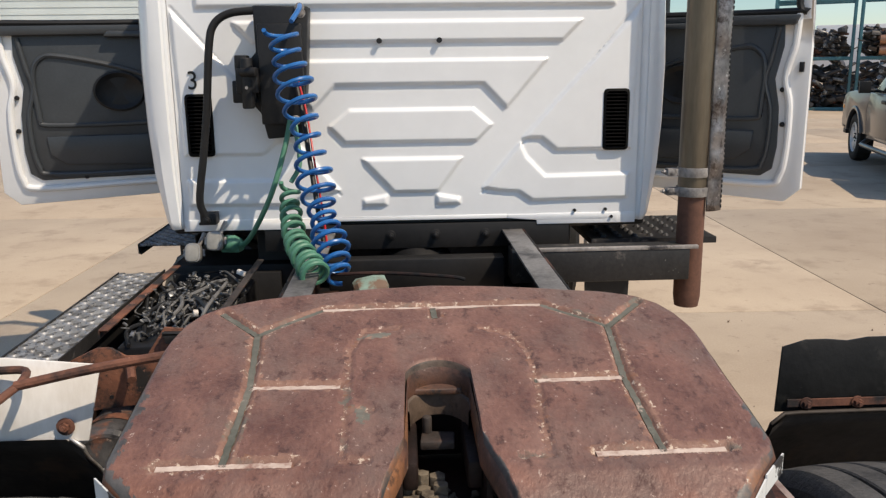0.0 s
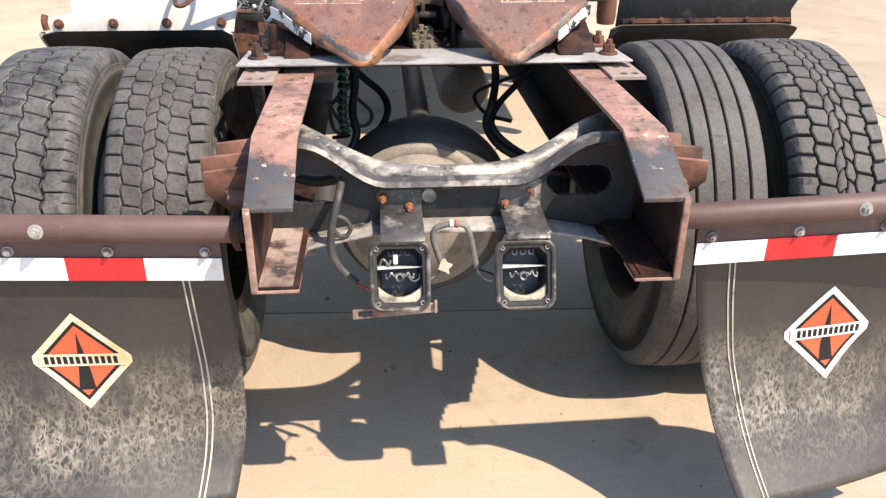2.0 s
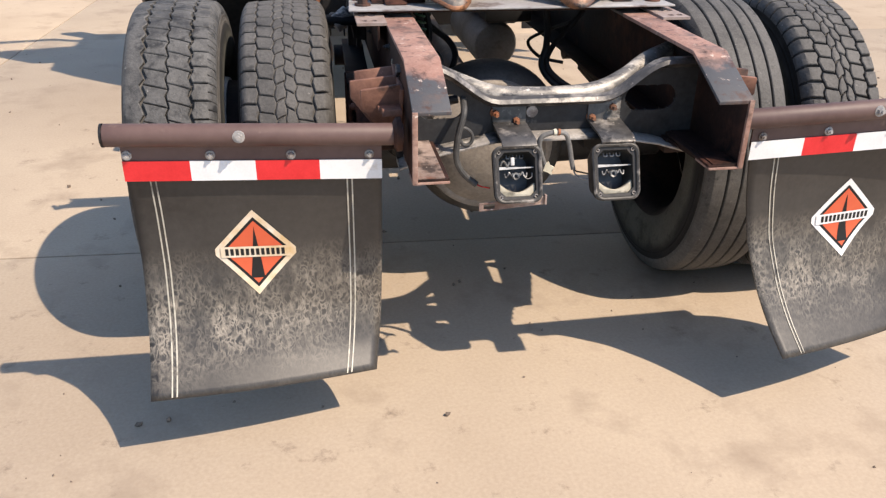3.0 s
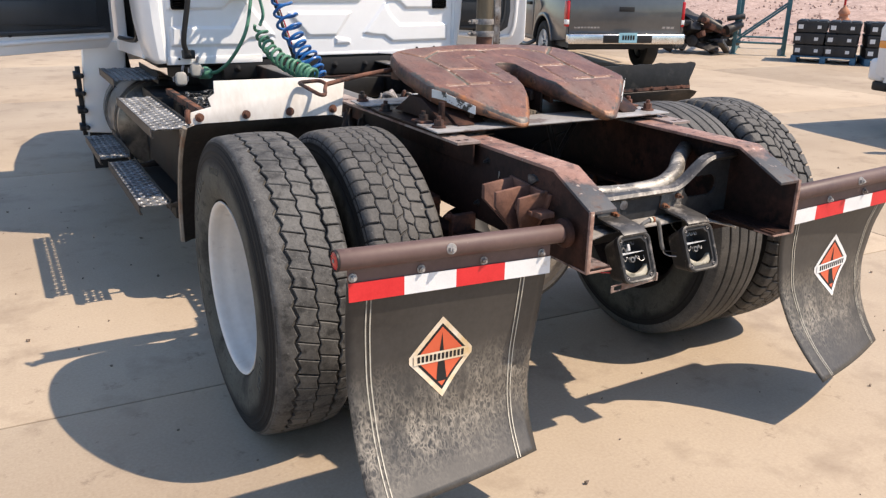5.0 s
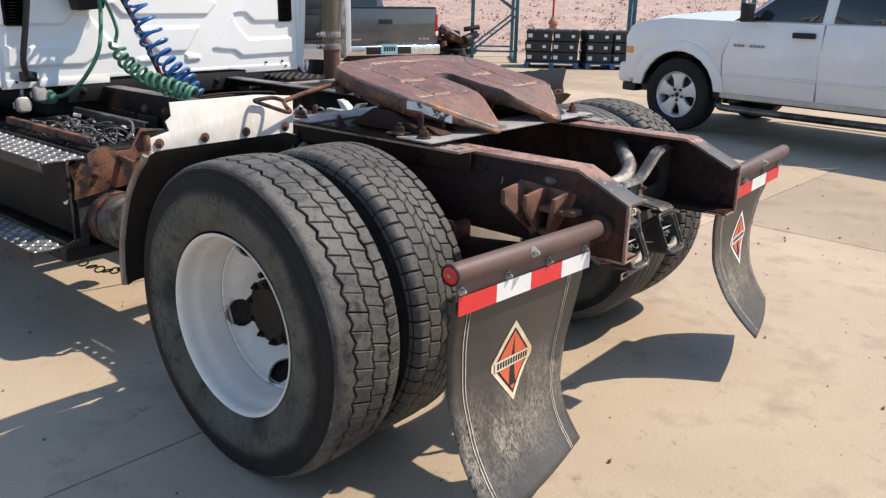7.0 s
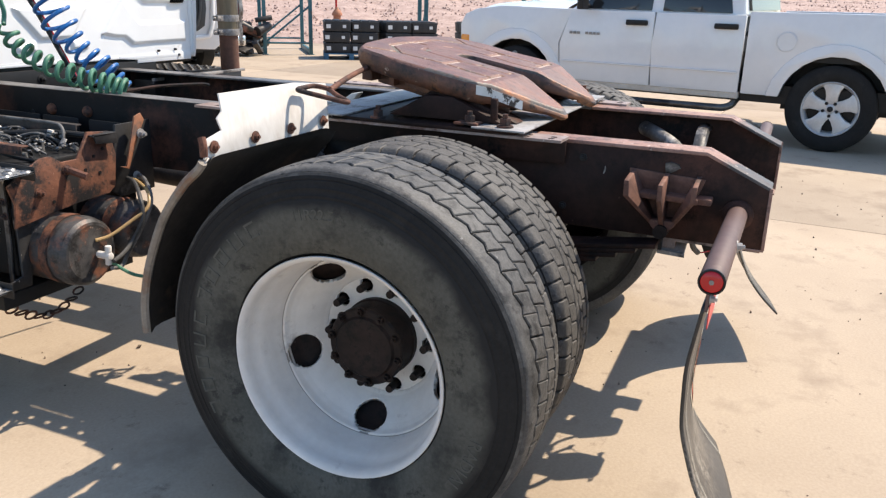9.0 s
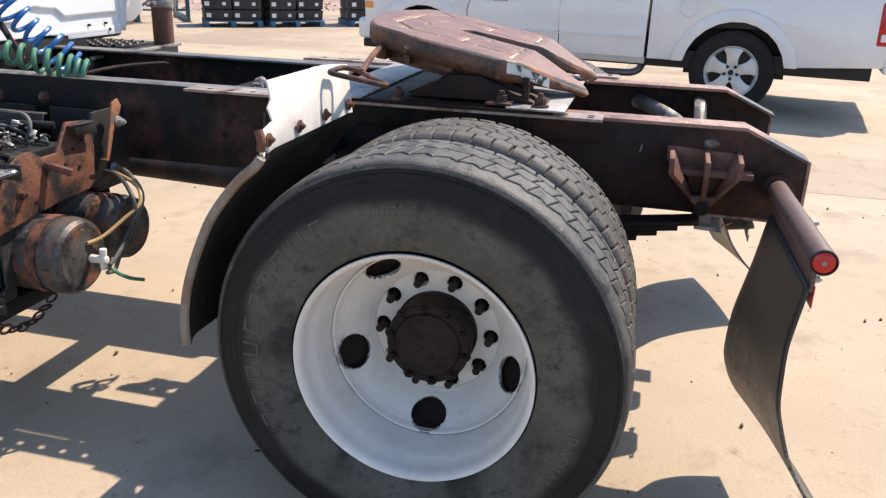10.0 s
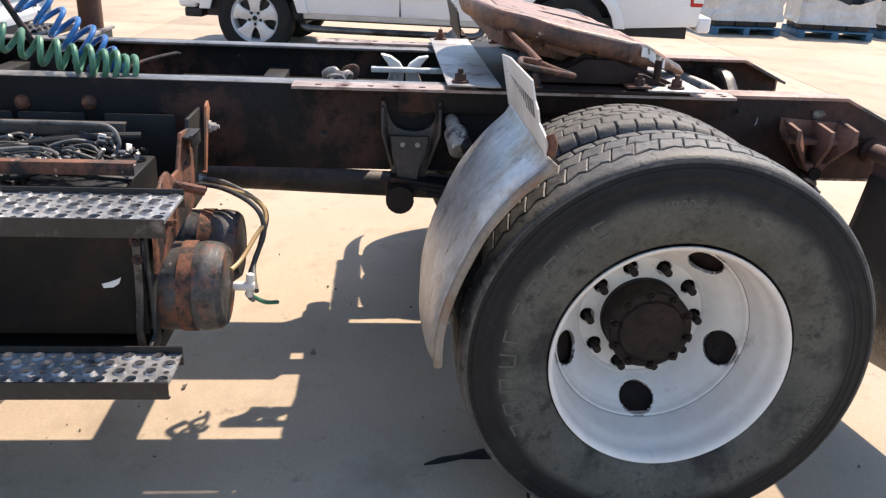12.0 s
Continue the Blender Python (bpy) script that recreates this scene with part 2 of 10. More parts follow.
def darken_outward(m, centre, r0, r1, colour):
    """Road polish: the dust on a sidewall ends raggedly toward the black shoulder."""
    n, l = m.node_tree.nodes, m.node_tree.links
    p = n["Principled BSDF"]
    was = p.inputs["Base Color"].links[0].from_socket
    tc = n.new("ShaderNodeTexCoord")
    mp = n.new("ShaderNodeMapping")
    mp.inputs["Location"].default_value = (0, -centre[0], -centre[1])
    mp.inputs["Scale"].default_value = (0, 1, 1)
    l.new(tc.outputs["Object"], mp.inputs["Vector"])
    ln = n.new("ShaderNodeVectorMath")
    ln.operation = "LENGTH"
    l.new(mp.outputs[0], ln.inputs[0])
    nz = n.new("ShaderNodeTexNoise")
    nz.inputs["Scale"].default_value, nz.inputs["Detail"].default_value = 9.0, 8.0
    l.new(tc.outputs["Object"], nz.inputs["Vector"])
    ad = n.new("ShaderNodeMath")
    ad.operation = "MULTIPLY_ADD"
    ad.inputs[1].default_value = 0.05
    l.new(nz.outputs["Fac"], ad.inputs[0])
    l.new(ln.outputs["Value"], ad.inputs[2])
    mr = n.new("ShaderNodeMapRange")
    mr.inputs["From Min"].default_value, mr.inputs["From Max"].default_value = r0 + 0.025, r1 + 0.025
    l.new(ad.outputs[0], mr.inputs["Value"])
    mx = n.new("ShaderNodeMix")
    mx.data_type = "RGBA"
    l.new(mr.outputs[0], mx.inputs[0])
    l.new(was, mx.inputs[6])
    mx.inputs[7].default_value = (*colour, 1)
    l.new(mx.outputs[2], p.inputs["Base Color"])


darken_outward(SIDEWALL, (0.048, 0.506), 0.398, 0.428, (0.018, 0.0178, 0.0175))
FLAP_RUBBER = mat("muddy_black_flap", (0.018, 0.0168, 0.016), (0.047, 0.0435, 0.040), 0.38, big=2.5, fine=60, bump=0.12, rough2=0.54, spec=0.5)
WHEEL_WHITE = mat("dull_white_wheel_paint", (0.64, 0.61, 0.57), (0.80, 0.77, 0.73), 0.5, big=4, fine=35, bump=0.06, spot=(0.40, 0.365, 0.33), spot_scale=7, spot_at=0.68, grime=((0.48, 0.44, 0.41), 6, 0.64))
HUB = mat("dark_greasy_rust_hub", (0.006, 0.0045, 0.004), (0.028, 0.016, 0.013), 0.6, spec=0.25, big=12, fine=60, bump=0.5, spot=(0.16, 0.13, 0.115), spot_scale=18, spot_at=0.73, grime=((0.005, 0.004, 0.004), 25, 0.56))
CAB_WHITE = mat("white_cab_paint", (0.74, 0.745, 0.75), (0.82, 0.825, 0.83), 0.28, big=1.2, fine=12, bump=0.02, coat=0.3)
VAN_WHITE = mat("white_pickup_paint", (0.71, 0.71, 0.71), (0.79, 0.785, 0.78), 0.22, big=1.5, fine=10, bump=0.02, coat=0.5)
VAN_GREY = mat("grey_pickup_paint", (0.082, 0.084, 0.088), (0.108, 0.110, 0.114), 0.3, metal=0.5, big=1.5, fine=10, bump=0.02, coat=0.5)
DUSTY_LOW = mat("dusty_sill_white", (0.48, 0.43, 0.36), (0.66, 0.63, 0.58), 0.6, big=4, fine=30)
CHROME = mat("dull_chrome", (0.55, 0.55, 0.55), (0.75, 0.75, 0.75), 0.18, metal=1.0, big=5, fine=30, bump=0.03, rough2=0.35)
ALU = mat("stained_bare_aluminium", (0.30, 0.30, 0.30), (0.62, 0.615, 0.61), 0.30, metal=0.6, big=5, fine=40, bump=0.2, spot=(0.31, 0.235, 0.165), spot_scale=4, spot_at=0.605, rough2=0.6, chips=(0.66, 0.64, 0.61), chip_scale=26, chip_at=0.66, grime=((0.22, 0.20, 0.18), 9, 0.60))
WHITE_PLASTIC = mat("dirty_white_sheet", (0.58, 0.53, 0.47), (0.80, 0.77, 0.73), 0.5, big=4, fine=40, bump=0.15, spot=(0.42, 0.32, 0.24), spot_scale=5, spot_at=0.66, stretch=(1.4, 1, 0.5), chips=(0.30, 0.17, 0.10), chip_scale=22, chip_at=0.71)
GREY_PLASTIC = mat("grey_door_plastic", (0.031, 0.035, 0.040), (0.050, 0.056, 0.063), 0.38, big=4, fine=90, bump=0.12, rough2=0.5)
DARK_PLASTIC = mat("black_plastic", (0.006, 0.006, 0.0065), (0.017, 0.017, 0.018), 0.5, big=6, fine=80, bump=0.1, spec=0.35)
BLUE_HOSE = mat("blue_nylon_hose", (0.01, 0.085, 0.28), (0.02, 0.14, 0.40), 0.35, big=10, fine=60, bump=0.05)
DARK_GREEN = mat("grimy_green_wrap", (0.010, 0.045, 0.028), (0.035, 0.11, 0.07), 0.5, big=12, fine=60, bump=0.1)
GREEN_HOSE = mat("dusty_green_hose", (0.035, 0.14, 0.085), (0.10, 0.25, 0.165), 0.5, big=8, fine=60, bump=0.08)
TAN_HOSE = mat("tan_nylon_line", (0.35, 0.22, 0.09), (0.45, 0.31, 0.14), 0.45)
GREY_CABLE = mat("grey_cable", (0.10, 0.098, 0.095), (0.18, 0.175, 0.17), 0.6, spot=(0.05, 0.048, 0.047), spot_scale=20)
RED_TAPE = mat("red_reflective_tape", (0.55, 0.015, 0.02), (0.68, 0.03, 0.035), 0.32, big=20, fine=200, bump=0.08)
WHITE_TAPE = mat("white_reflective_tape", (0.66, 0.67, 0.68), (0.80, 0.80, 0.80), 0.32, big=12, fine=200, bump=0.08, spot=(0.50, 0.43, 0.33), spot_scale=9, spot_at=0.72)
RED_LENS = mat("red_lens", (0.36, 0.008, 0.012), (0.48, 0.015, 0.018), 0.2, bump=0.0)
AMBER = mat("amber_lens", (0.75, 0.28, 0.05), (0.85, 0.36, 0.08), 0.15, bump=0.0)
EMBLEM_RED = mat("orange_red_emblem", (0.55, 0.085, 0.035), (0.62, 0.12, 0.05), 0.45)
EMBLEM_GOLD = mat("yellowed_white_emblem", (0.60, 0.42, 0.20), (0.80, 0.76, 0.68), 0.45, big=9)
EMBLEM_WHITE = mat("white_emblem", (0.70, 0.69, 0.67), (0.82, 0.81, 0.80), 0.45)
PIN_STRIPE = mat("cream_pinstripe", (0.30, 0.28, 0.23), (0.58, 0.55, 0.47), 0.6, big=9, fine=60, spot=(0.09, 0.08, 0.07), spot_scale=14, spot_at=0.60)
VENT_BLACK = mat("matt_black_vent_plastic", (0.003, 0.003, 0.003), (0.006, 0.006, 0.006), 0.8, spec=0.12)
TEAL = mat("teal_rack_paint", (0.03, 0.10, 0.12), (0.07, 0.19, 0.22), 0.5, big=3, fine=30, spot=(0.15, 0.07, 0.04), spot_scale=5, spot_at=0.68)
BLUE_PALLET = mat("blue_pallet", (0.03, 0.09, 0.16), (0.07, 0.17, 0.27), 0.7)
CRATE = mat("black_crate", (0.012, 0.012, 0.013), (0.035, 0.035, 0.037), 0.6, big=4, fine=40)
LABEL = mat("white_paper_label", (0.62, 0.63, 0.62), (0.76, 0.76, 0.75), 0.7)
WRAP = mat("cloudy_stretch_wrap", (0.45, 0.44, 0.42), (0.66, 0.65, 0.63), 0.35, big=4, fine=20, bump=0.8)
SCRAP = mat("dark_scrap_metal", (0.02, 0.019, 0.018), (0.09, 0.08, 0.075), 0.5, metal=0.4, big=6, fine=20)
COPPER = mat("copper_brown_casting", (0.30, 0.15, 0.09), (0.45, 0.25, 0.16), 0.4, metal=0.6)
MINT = mat("mint_green_filter", (0.13, 0.20, 0.165), (0.24, 0.33, 0.28), 0.7, spot=(0.14, 0.085, 0.055), spot_scale=12, spot_at=0.53)
STACK_TAN = mat("heat_dulled_steel", (0.12, 0.095, 0.066), (0.215, 0.175, 0.125), 0.38, metal=0.6, big=3, fine=30, stretch=(3, 3, 0.4))
STACK_RUST = mat("brown_pipe_rust", (0.06, 0.025, 0.017), (0.17, 0.08, 0.05), 0.75, big=5, fine=50, bump=0.3)
BATTERY_SILVER = mat("dirty_silver_parts", (0.09, 0.088, 0.085), (0.40, 0.39, 0.375), 0.4, metal=0.5, big=20, fine=80, spot=(0.04, 0.038, 0.036), spot_scale=30, spot_at=0.55)
FOIL = mat("dull_torn_foil", (0.04, 0.04, 0.04), (0.40, 0.395, 0.385), 0.4, metal=0.5, big=45, fine=120, bump=0.4, spot=(0.02, 0.02, 0.02), spot_scale=38, spot_at=0.52)
FIRE_ORANGE = mat("orange_hydrant", (0.36, 0.15, 0.08), (0.46, 0.22, 0.12), 0.7)


def mud_flap_material():
    """Black rubber with a film of dust and a web of dried mud runs below the emblem."""
    nt = FLAP_RUBBER.node_tree
    n, l = nt.nodes, nt.links
    p = n["Principled BSDF"]
    old = p.inputs["Base Color"].links[0].from_socket
    co = n.new("ShaderNodeTexCoord")
    sep = n.new("ShaderNodeSeparateXYZ")
    l.new(co.outputs["Object"], sep.inputs[0])

    def noise_tex(scale, stretch, detail, colour=False):
        mp = n.new("ShaderNodeMapping")
        mp.inputs["Scale"].default_value = stretch
        l.new(co.outputs["Object"], mp.inputs["Vector"])
        t = n.new("ShaderNodeTexNoise")
        t.inputs["Scale"].default_value, t.inputs["Detail"].default_value = scale, detail
        l.new(mp.outputs[0], t.inputs["Vector"])
        return t.outputs["Color" if colour else "Fac"]

    def ranged(v, a, b, c=0.0, d=1.0):
        r = n.new("ShaderNodeMapRange")
        for name, x in (("From Min", a), ("From Max", b), ("To Min", c), ("To Max", d)):
            r.inputs[name].default_value = x
        l.new(v, r.inputs["Value"])
        return r.outputs[0]

    def times(a, b):
        m = n.new("ShaderNodeMath")
        m.operation = "MULTIPLY"
        l.new(a, m.inputs[0])
        l.new(b, m.inputs[1])
        return m.outputs[0]
    # cells of the mud web, drawn out downward
    warp = n.new("ShaderNodeMix")
    warp.data_type = "RGBA"
    warp.blend_type = "ADD"
    warp.inputs[0].default_value = 0.045
    l.new(co.outputs["Object"], warp.inputs[6])
    l.new(noise_tex(45, (1, 1, 0.5), 4, True), warp.inputs[7])
    mp = n.new("ShaderNodeMapping")
    mp.inputs["Scale"].default_value = (1, 0.3, 0.55)
    l.new(warp.outputs[2], mp.inputs["Vector"])
    v = n.new("ShaderNodeTexVoronoi")
    v.feature = "DISTANCE_TO_EDGE"
    v.inputs["Scale"].default_value = 105
    l.new(mp.outputs[0], v.inputs["Vector"])
    web = ranged(v.outputs["Distance"], 0.30, 0.02)
    high = ranged(sep.outputs["Z"], 0.56, 0.42)
    low = ranged(sep.outputs["Z"], 0.22, 0.33, 0.12, 1.0)
    patchy = ranged(noise_tex(9, (1, 1, 0.6), 8), 0.30, 0.62)
    fine = ranged(noise_tex(90, (1, 1, 0.4), 5), 0.38, 0.60)
    mud = times(times(times(web, high), times(low, patchy)), ranged(fine, 0, 1, 0.35, 1.0))
    film = times(ranged(noise_tex(3.5, (1, 1, 0.3), 6), 0.35, 0.75, 0.0, 0.28), ranged(sep.outputs["Z"], 0.85, 0.35, 0.25, 1.0))
    for fac, colour in ((film, (0.130, 0.114, 0.096, 1)), (mud, (0.31, 0.275, 0.225, 1))):
        x = n.new("ShaderNodeMix")
        x.data_type = "RGBA"
        l.new(fac, x.inputs[0])
        l.new(old, x.inputs[6])
        x.inputs[7].default_value = colour
        old = x.outputs[2]
    l.new(old, p.inputs["Base Color"])


mud_flap_material()


def glass_material():
    m = bpy.data.materials.new("tinted_glass")
    m.use_nodes = True
    p = m.node_tree.nodes["Principled BSDF"]
    p.inputs["Base Color"].default_value = (0.02, 0.022, 0.024, 1)
    p.inputs["Roughness"].default_value = 0.04
    p.inputs["Specular IOR Level"].default_value = 0.7
    return m


GLASS = glass_material()


# ---- building helpers ----
def box(bm, x0, x1, y0, y1, z0, z1):
    r = bmesh.ops.create_cube(bm, size=1.0, matrix=Matrix.Translation(((x0 + x1) / 2, (y0 + y1) / 2, (z0 + z1) / 2)) @ Matrix.Diagonal((abs(x1 - x0), abs(y1 - y0), abs(z1 - z0), 1)))
    return r["verts"]


def prism(bm, pts, axis, a, b):
    """A polygon, given in the two other axes' order, pulled along an axis from a to b."""
    def place(p, v):
        return {"x": (v, p[0], p[1]), "y": (p[0], v, p[1]), "z": (p[0], p[1], v)}[axis]
    lo = [bm.verts.new(place(p, a)) for p in pts]
    hi = [bm.verts.new(place(p, b)) for p in pts]
    n = len(pts)
    bm.faces.new(lo)
    bm.faces.new(hi[::-1])
    for i in range(n):
        bm.faces.new((lo[i], hi[i], hi[(i + 1) % n], lo[(i + 1) % n]))
    return lo + hi


def smooth_path(pts, steps=6):
    """A Catmull-Rom line through the points."""
    p = [Vector(q) for q in pts]
    p = [p[0] * 2 - p[1]] + p + [p[-1] * 2 - p[-2]]
    out = []
    for i in range(1, len(p) - 2):
        a, b, c, d = p[i - 1:i + 3]
        for k in range(steps):
            t = k / steps
            out.append(0.5 * (2 * b + (c - a) * t + (2 * a - 5 * b + 4 * c - d) * t * t + (3 * b - a - 3 * c + d) * t ** 3))
    out.append(p[-2])
    return out


def tube(bm, pts, r, seg=10, r2=None):
    """A round tube along a line of points; r2: the radius at its end."""
    pts = [Vector(p) for p in pts]
    n = len(pts)
    rings = []
    side = None
    for i, p in enumerate(pts):
        t = (pts[min(i + 1, n - 1)] - pts[max(i - 1, 0)]).normalized()
        if side is None:
            side = t.orthogonal().normalized()
        side = (side - t * side.dot(t)).normalized()
        up = t.cross(side)
        rad = r if r2 is None else r + (r2 - r) * i / (n - 1)
        rings.append([bm.verts.new(p + (side * math.cos(2 * math.pi * k / seg) + up * math.sin(2 * math.pi * k / seg)) * rad) for k in range(seg)])
    for i in range(n - 1):
        for k in range(seg):
            bm.faces.new((rings[i][k], rings[i][(k + 1) % seg], rings[i + 1][(k + 1) % seg], rings[i + 1][k]))
    bm.faces.new(rings[0][::-1])
    bm.faces.new(rings[-1])


def revolve(bm, profile, centre, axis="x", n=64, close=False):
    """A profile of (along the axis, radius) turned round an axis through the centre."""
    c = Vector(centre)
    rings = []
    for a, r in profile:
        ring = []
        for k in range(n):
            u, v = r * math.cos(2 * math.pi * k / n), r * math.sin(2 * math.pi * k / n)
            ring.append(bm.verts.new(c + Vector({"x": (a, u, v), "y": (v, a, u), "z": (u, v, a)}[axis])))
        rings.append(ring)
    pairs = list(zip(rings, rings[1:])) + ([(rings[-1], rings[0])] if close else [])
    for p, q in pairs:
        for k in range(n):
            bm.faces.new((p[k], p[(k + 1) % n], q[(k + 1) % n], q[k]))
    return rings


def bolt(bm, at, axis, r=0.016, h=0.018, washer=True):
    """A hexagon head with a washer; axis: a unit vector that it points along."""
    a = Vector(axis).normalized()
    q = Vector((0, 0, 1)).rotation_difference(a).to_matrix().to_4x4()
    def cyl(n, rad, lo, hi):
        m = Matrix.Translation(Vector(at) + a * (lo + hi) / 2) @ q
        bmesh.ops.create_cone(bm, cap_ends=True, segments=n, radius1=rad, radius2=rad * 0.96, depth=hi - lo, matrix=m)
    if washer:
        cyl(14, r * 1.5, 0, h * 0.22)
    cyl(6, r, h * 0.2, h)
    cyl(10, r * 0.5, h * 0.9, h * 1.5)


def holder(parent):
    """The part itself, or the part above it where a piece would come to lie too deep."""
    while parent is not None and parent.parent is not None and parent.parent.parent is not None:
        parent = parent.parent
    return parent


def part(name, bm, material, parent=None, label="", bevel=0.0, sharp=35, kind="", segments=2):
    """Links a bmesh as one mesh object under a thing or a part."""
    parent = holder(parent)
    if bevel:
        bmesh.ops.remove_doubles(bm, verts=bm.verts, dist=1e-5)
        edges = [e for e in bm.edges if len(e.link_faces) == 2 and e.calc_face_angle(0) > radians(30)]
        bmesh.ops.bevel(bm, geom=edges, offset=bevel, segments=segments, profile=0.5, affect="EDGES", clamp_overlap=True)
    bmesh.ops.recalc_face_normals(bm, faces=bm.faces)
    me = bpy.data.meshes.new(name)
    bm.to_mesh(me)
    bm.free()
    me.materials.append(material)
    me.shade_smooth()
    me.set_sharp_from_angle(angle=radians(sharp))
    ob = new(name, me)
    if parent is not None:
        ob.parent = parent
        ob.matrix_parent_inverse = Matrix.Translation(-parent.location)
    if label or kind:
        tagged(ob, label=label, kind=kind)
    return ob


def thing(name, label, category, at=(0, 0, 0), group="", kind=""):
    ob = new(name)
    ob.location = at
    ob.empty_display_size = 0.1
    return tagged(ob, label, category, group, kind)


def grid_mesh(name, xyz, material, parent=None, label="", kind="", sharp=40, flip=False):
    """A mesh from a numpy grid of places, rows by columns."""
    parent = holder(parent)
    r, c, _ = xyz.shape
    idx = np.arange(r * c).reshape(r, c)
    f = np.stack([idx[:-1, :-1], idx[:-1, 1:], idx[1:, 1:], idx[1:, :-1]], -1).reshape(-1, 4)
    if flip:
        f = f[:, ::-1]
    me = bpy.data.meshes.new(name)
    me.from_pydata(xyz.reshape(-1, 3).tolist(), [], f.tolist())
    me.materials.append(material)
    me.shade_smooth()
    me.set_sharp_from_angle(angle=radians(sharp))
    ob = new(name, me)
    if parent is not None:
        ob.parent = parent
        ob.matrix_parent_inverse = Matrix.Translation(-parent.location)
    return tagged(ob, label=label, kind=kind)


def segment_distance(px, py, a, b):
    ax, ay, bx, by = *a, *b
    dx, dy = bx - ax, by - ay
    t = np.clip(((px - ax) * dx + (py - ay) * dy) / (dx * dx + dy * dy + 1e-12), 0, 1)
    return np.hypot(px - ax - t * dx, py - ay - t * dy)


def inside_polygon(px, py, poly):
    inside = np.zeros(px.shape, bool)
    j = len(poly) - 1
    for i in range(len(poly)):
        (xi, yi), (xj, yj) = poly[i], poly[j]
        cross = ((yi > py) != (yj > py)) & (px < (xj - xi) * (py - yi) / (yj - yi + 1e-12) + xi)
        inside ^= cross
        j = i
    return inside


def pad_height(px, py, poly, soft):
    """1 inside a polygon, 0 outside, with a soft step of that width on its border."""
    d = np.full(px.shape, 9.0)
    for a, b in zip(poly, poly[1:] + poly[:1]):
        d = np.minimum(d, segment_distance(px, py, a, b))
    s = np.where(inside_polygon(px, py, poly), d, -d)
    return np.clip(s / soft + 0.5, 0, 1)


def letters(text, size, depth=0.0):
    """A bmesh of words in the built-in font, flat in x and y, centred."""
    cu = bpy.data.curves.new("words", "FONT")
    cu.body, cu.size, cu.extrude = text, size, depth
    cu.align_x, cu.align_y = "CENTER", "CENTER"
    ob = bpy.data.objects.new("words", cu)
    scene.collection.objects.link(ob)
    me = bpy.data.meshes.new_from_object(ob)
    bm = bmesh.new()
    bm.from_mesh(me)
    bpy.data.objects.remove(ob)
    bpy.data.curves.remove(cu)
    bpy.data.meshes.remove(me)
    return bm


B = bmesh.new


# ---- the tractor unit: frame and running gear ----
truck = thing("truck", "white day-cab semi truck tractor with rusty frame, doors open, on concrete", "truck")


PALE_SCALE = mat("grey_pink_rust_scale", (0.13, 0.085, 0.07), (0.38, 0.30, 0.26), 0.75, big=9, fine=70, bump=0.8, spot=(0.05, 0.036, 0.032), spot_scale=12, spot_at=0.55, chips=(0.56, 0.50, 0.45), chip_scale=40, chip_at=0.64, grime=((0.16, 0.07, 0.045), 10, 0.56))
FLANGE_STEEL = mat("rubbed_flange_steel", (0.05, 0.048, 0.05), (0.26, 0.25, 0.245), 0.42, metal=0.3, big=4, fine=60, bump=0.3, spot=(0.02, 0.019, 0.02), spot_scale=6, spot_at=0.60, chips=(0.48, 0.45, 0.42), chip_scale=30, chip_at=0.67)


# the frame lies a little off the middle between the wheels
RAIL_SHIFT = {-1: 0.022, 1: 0.006}


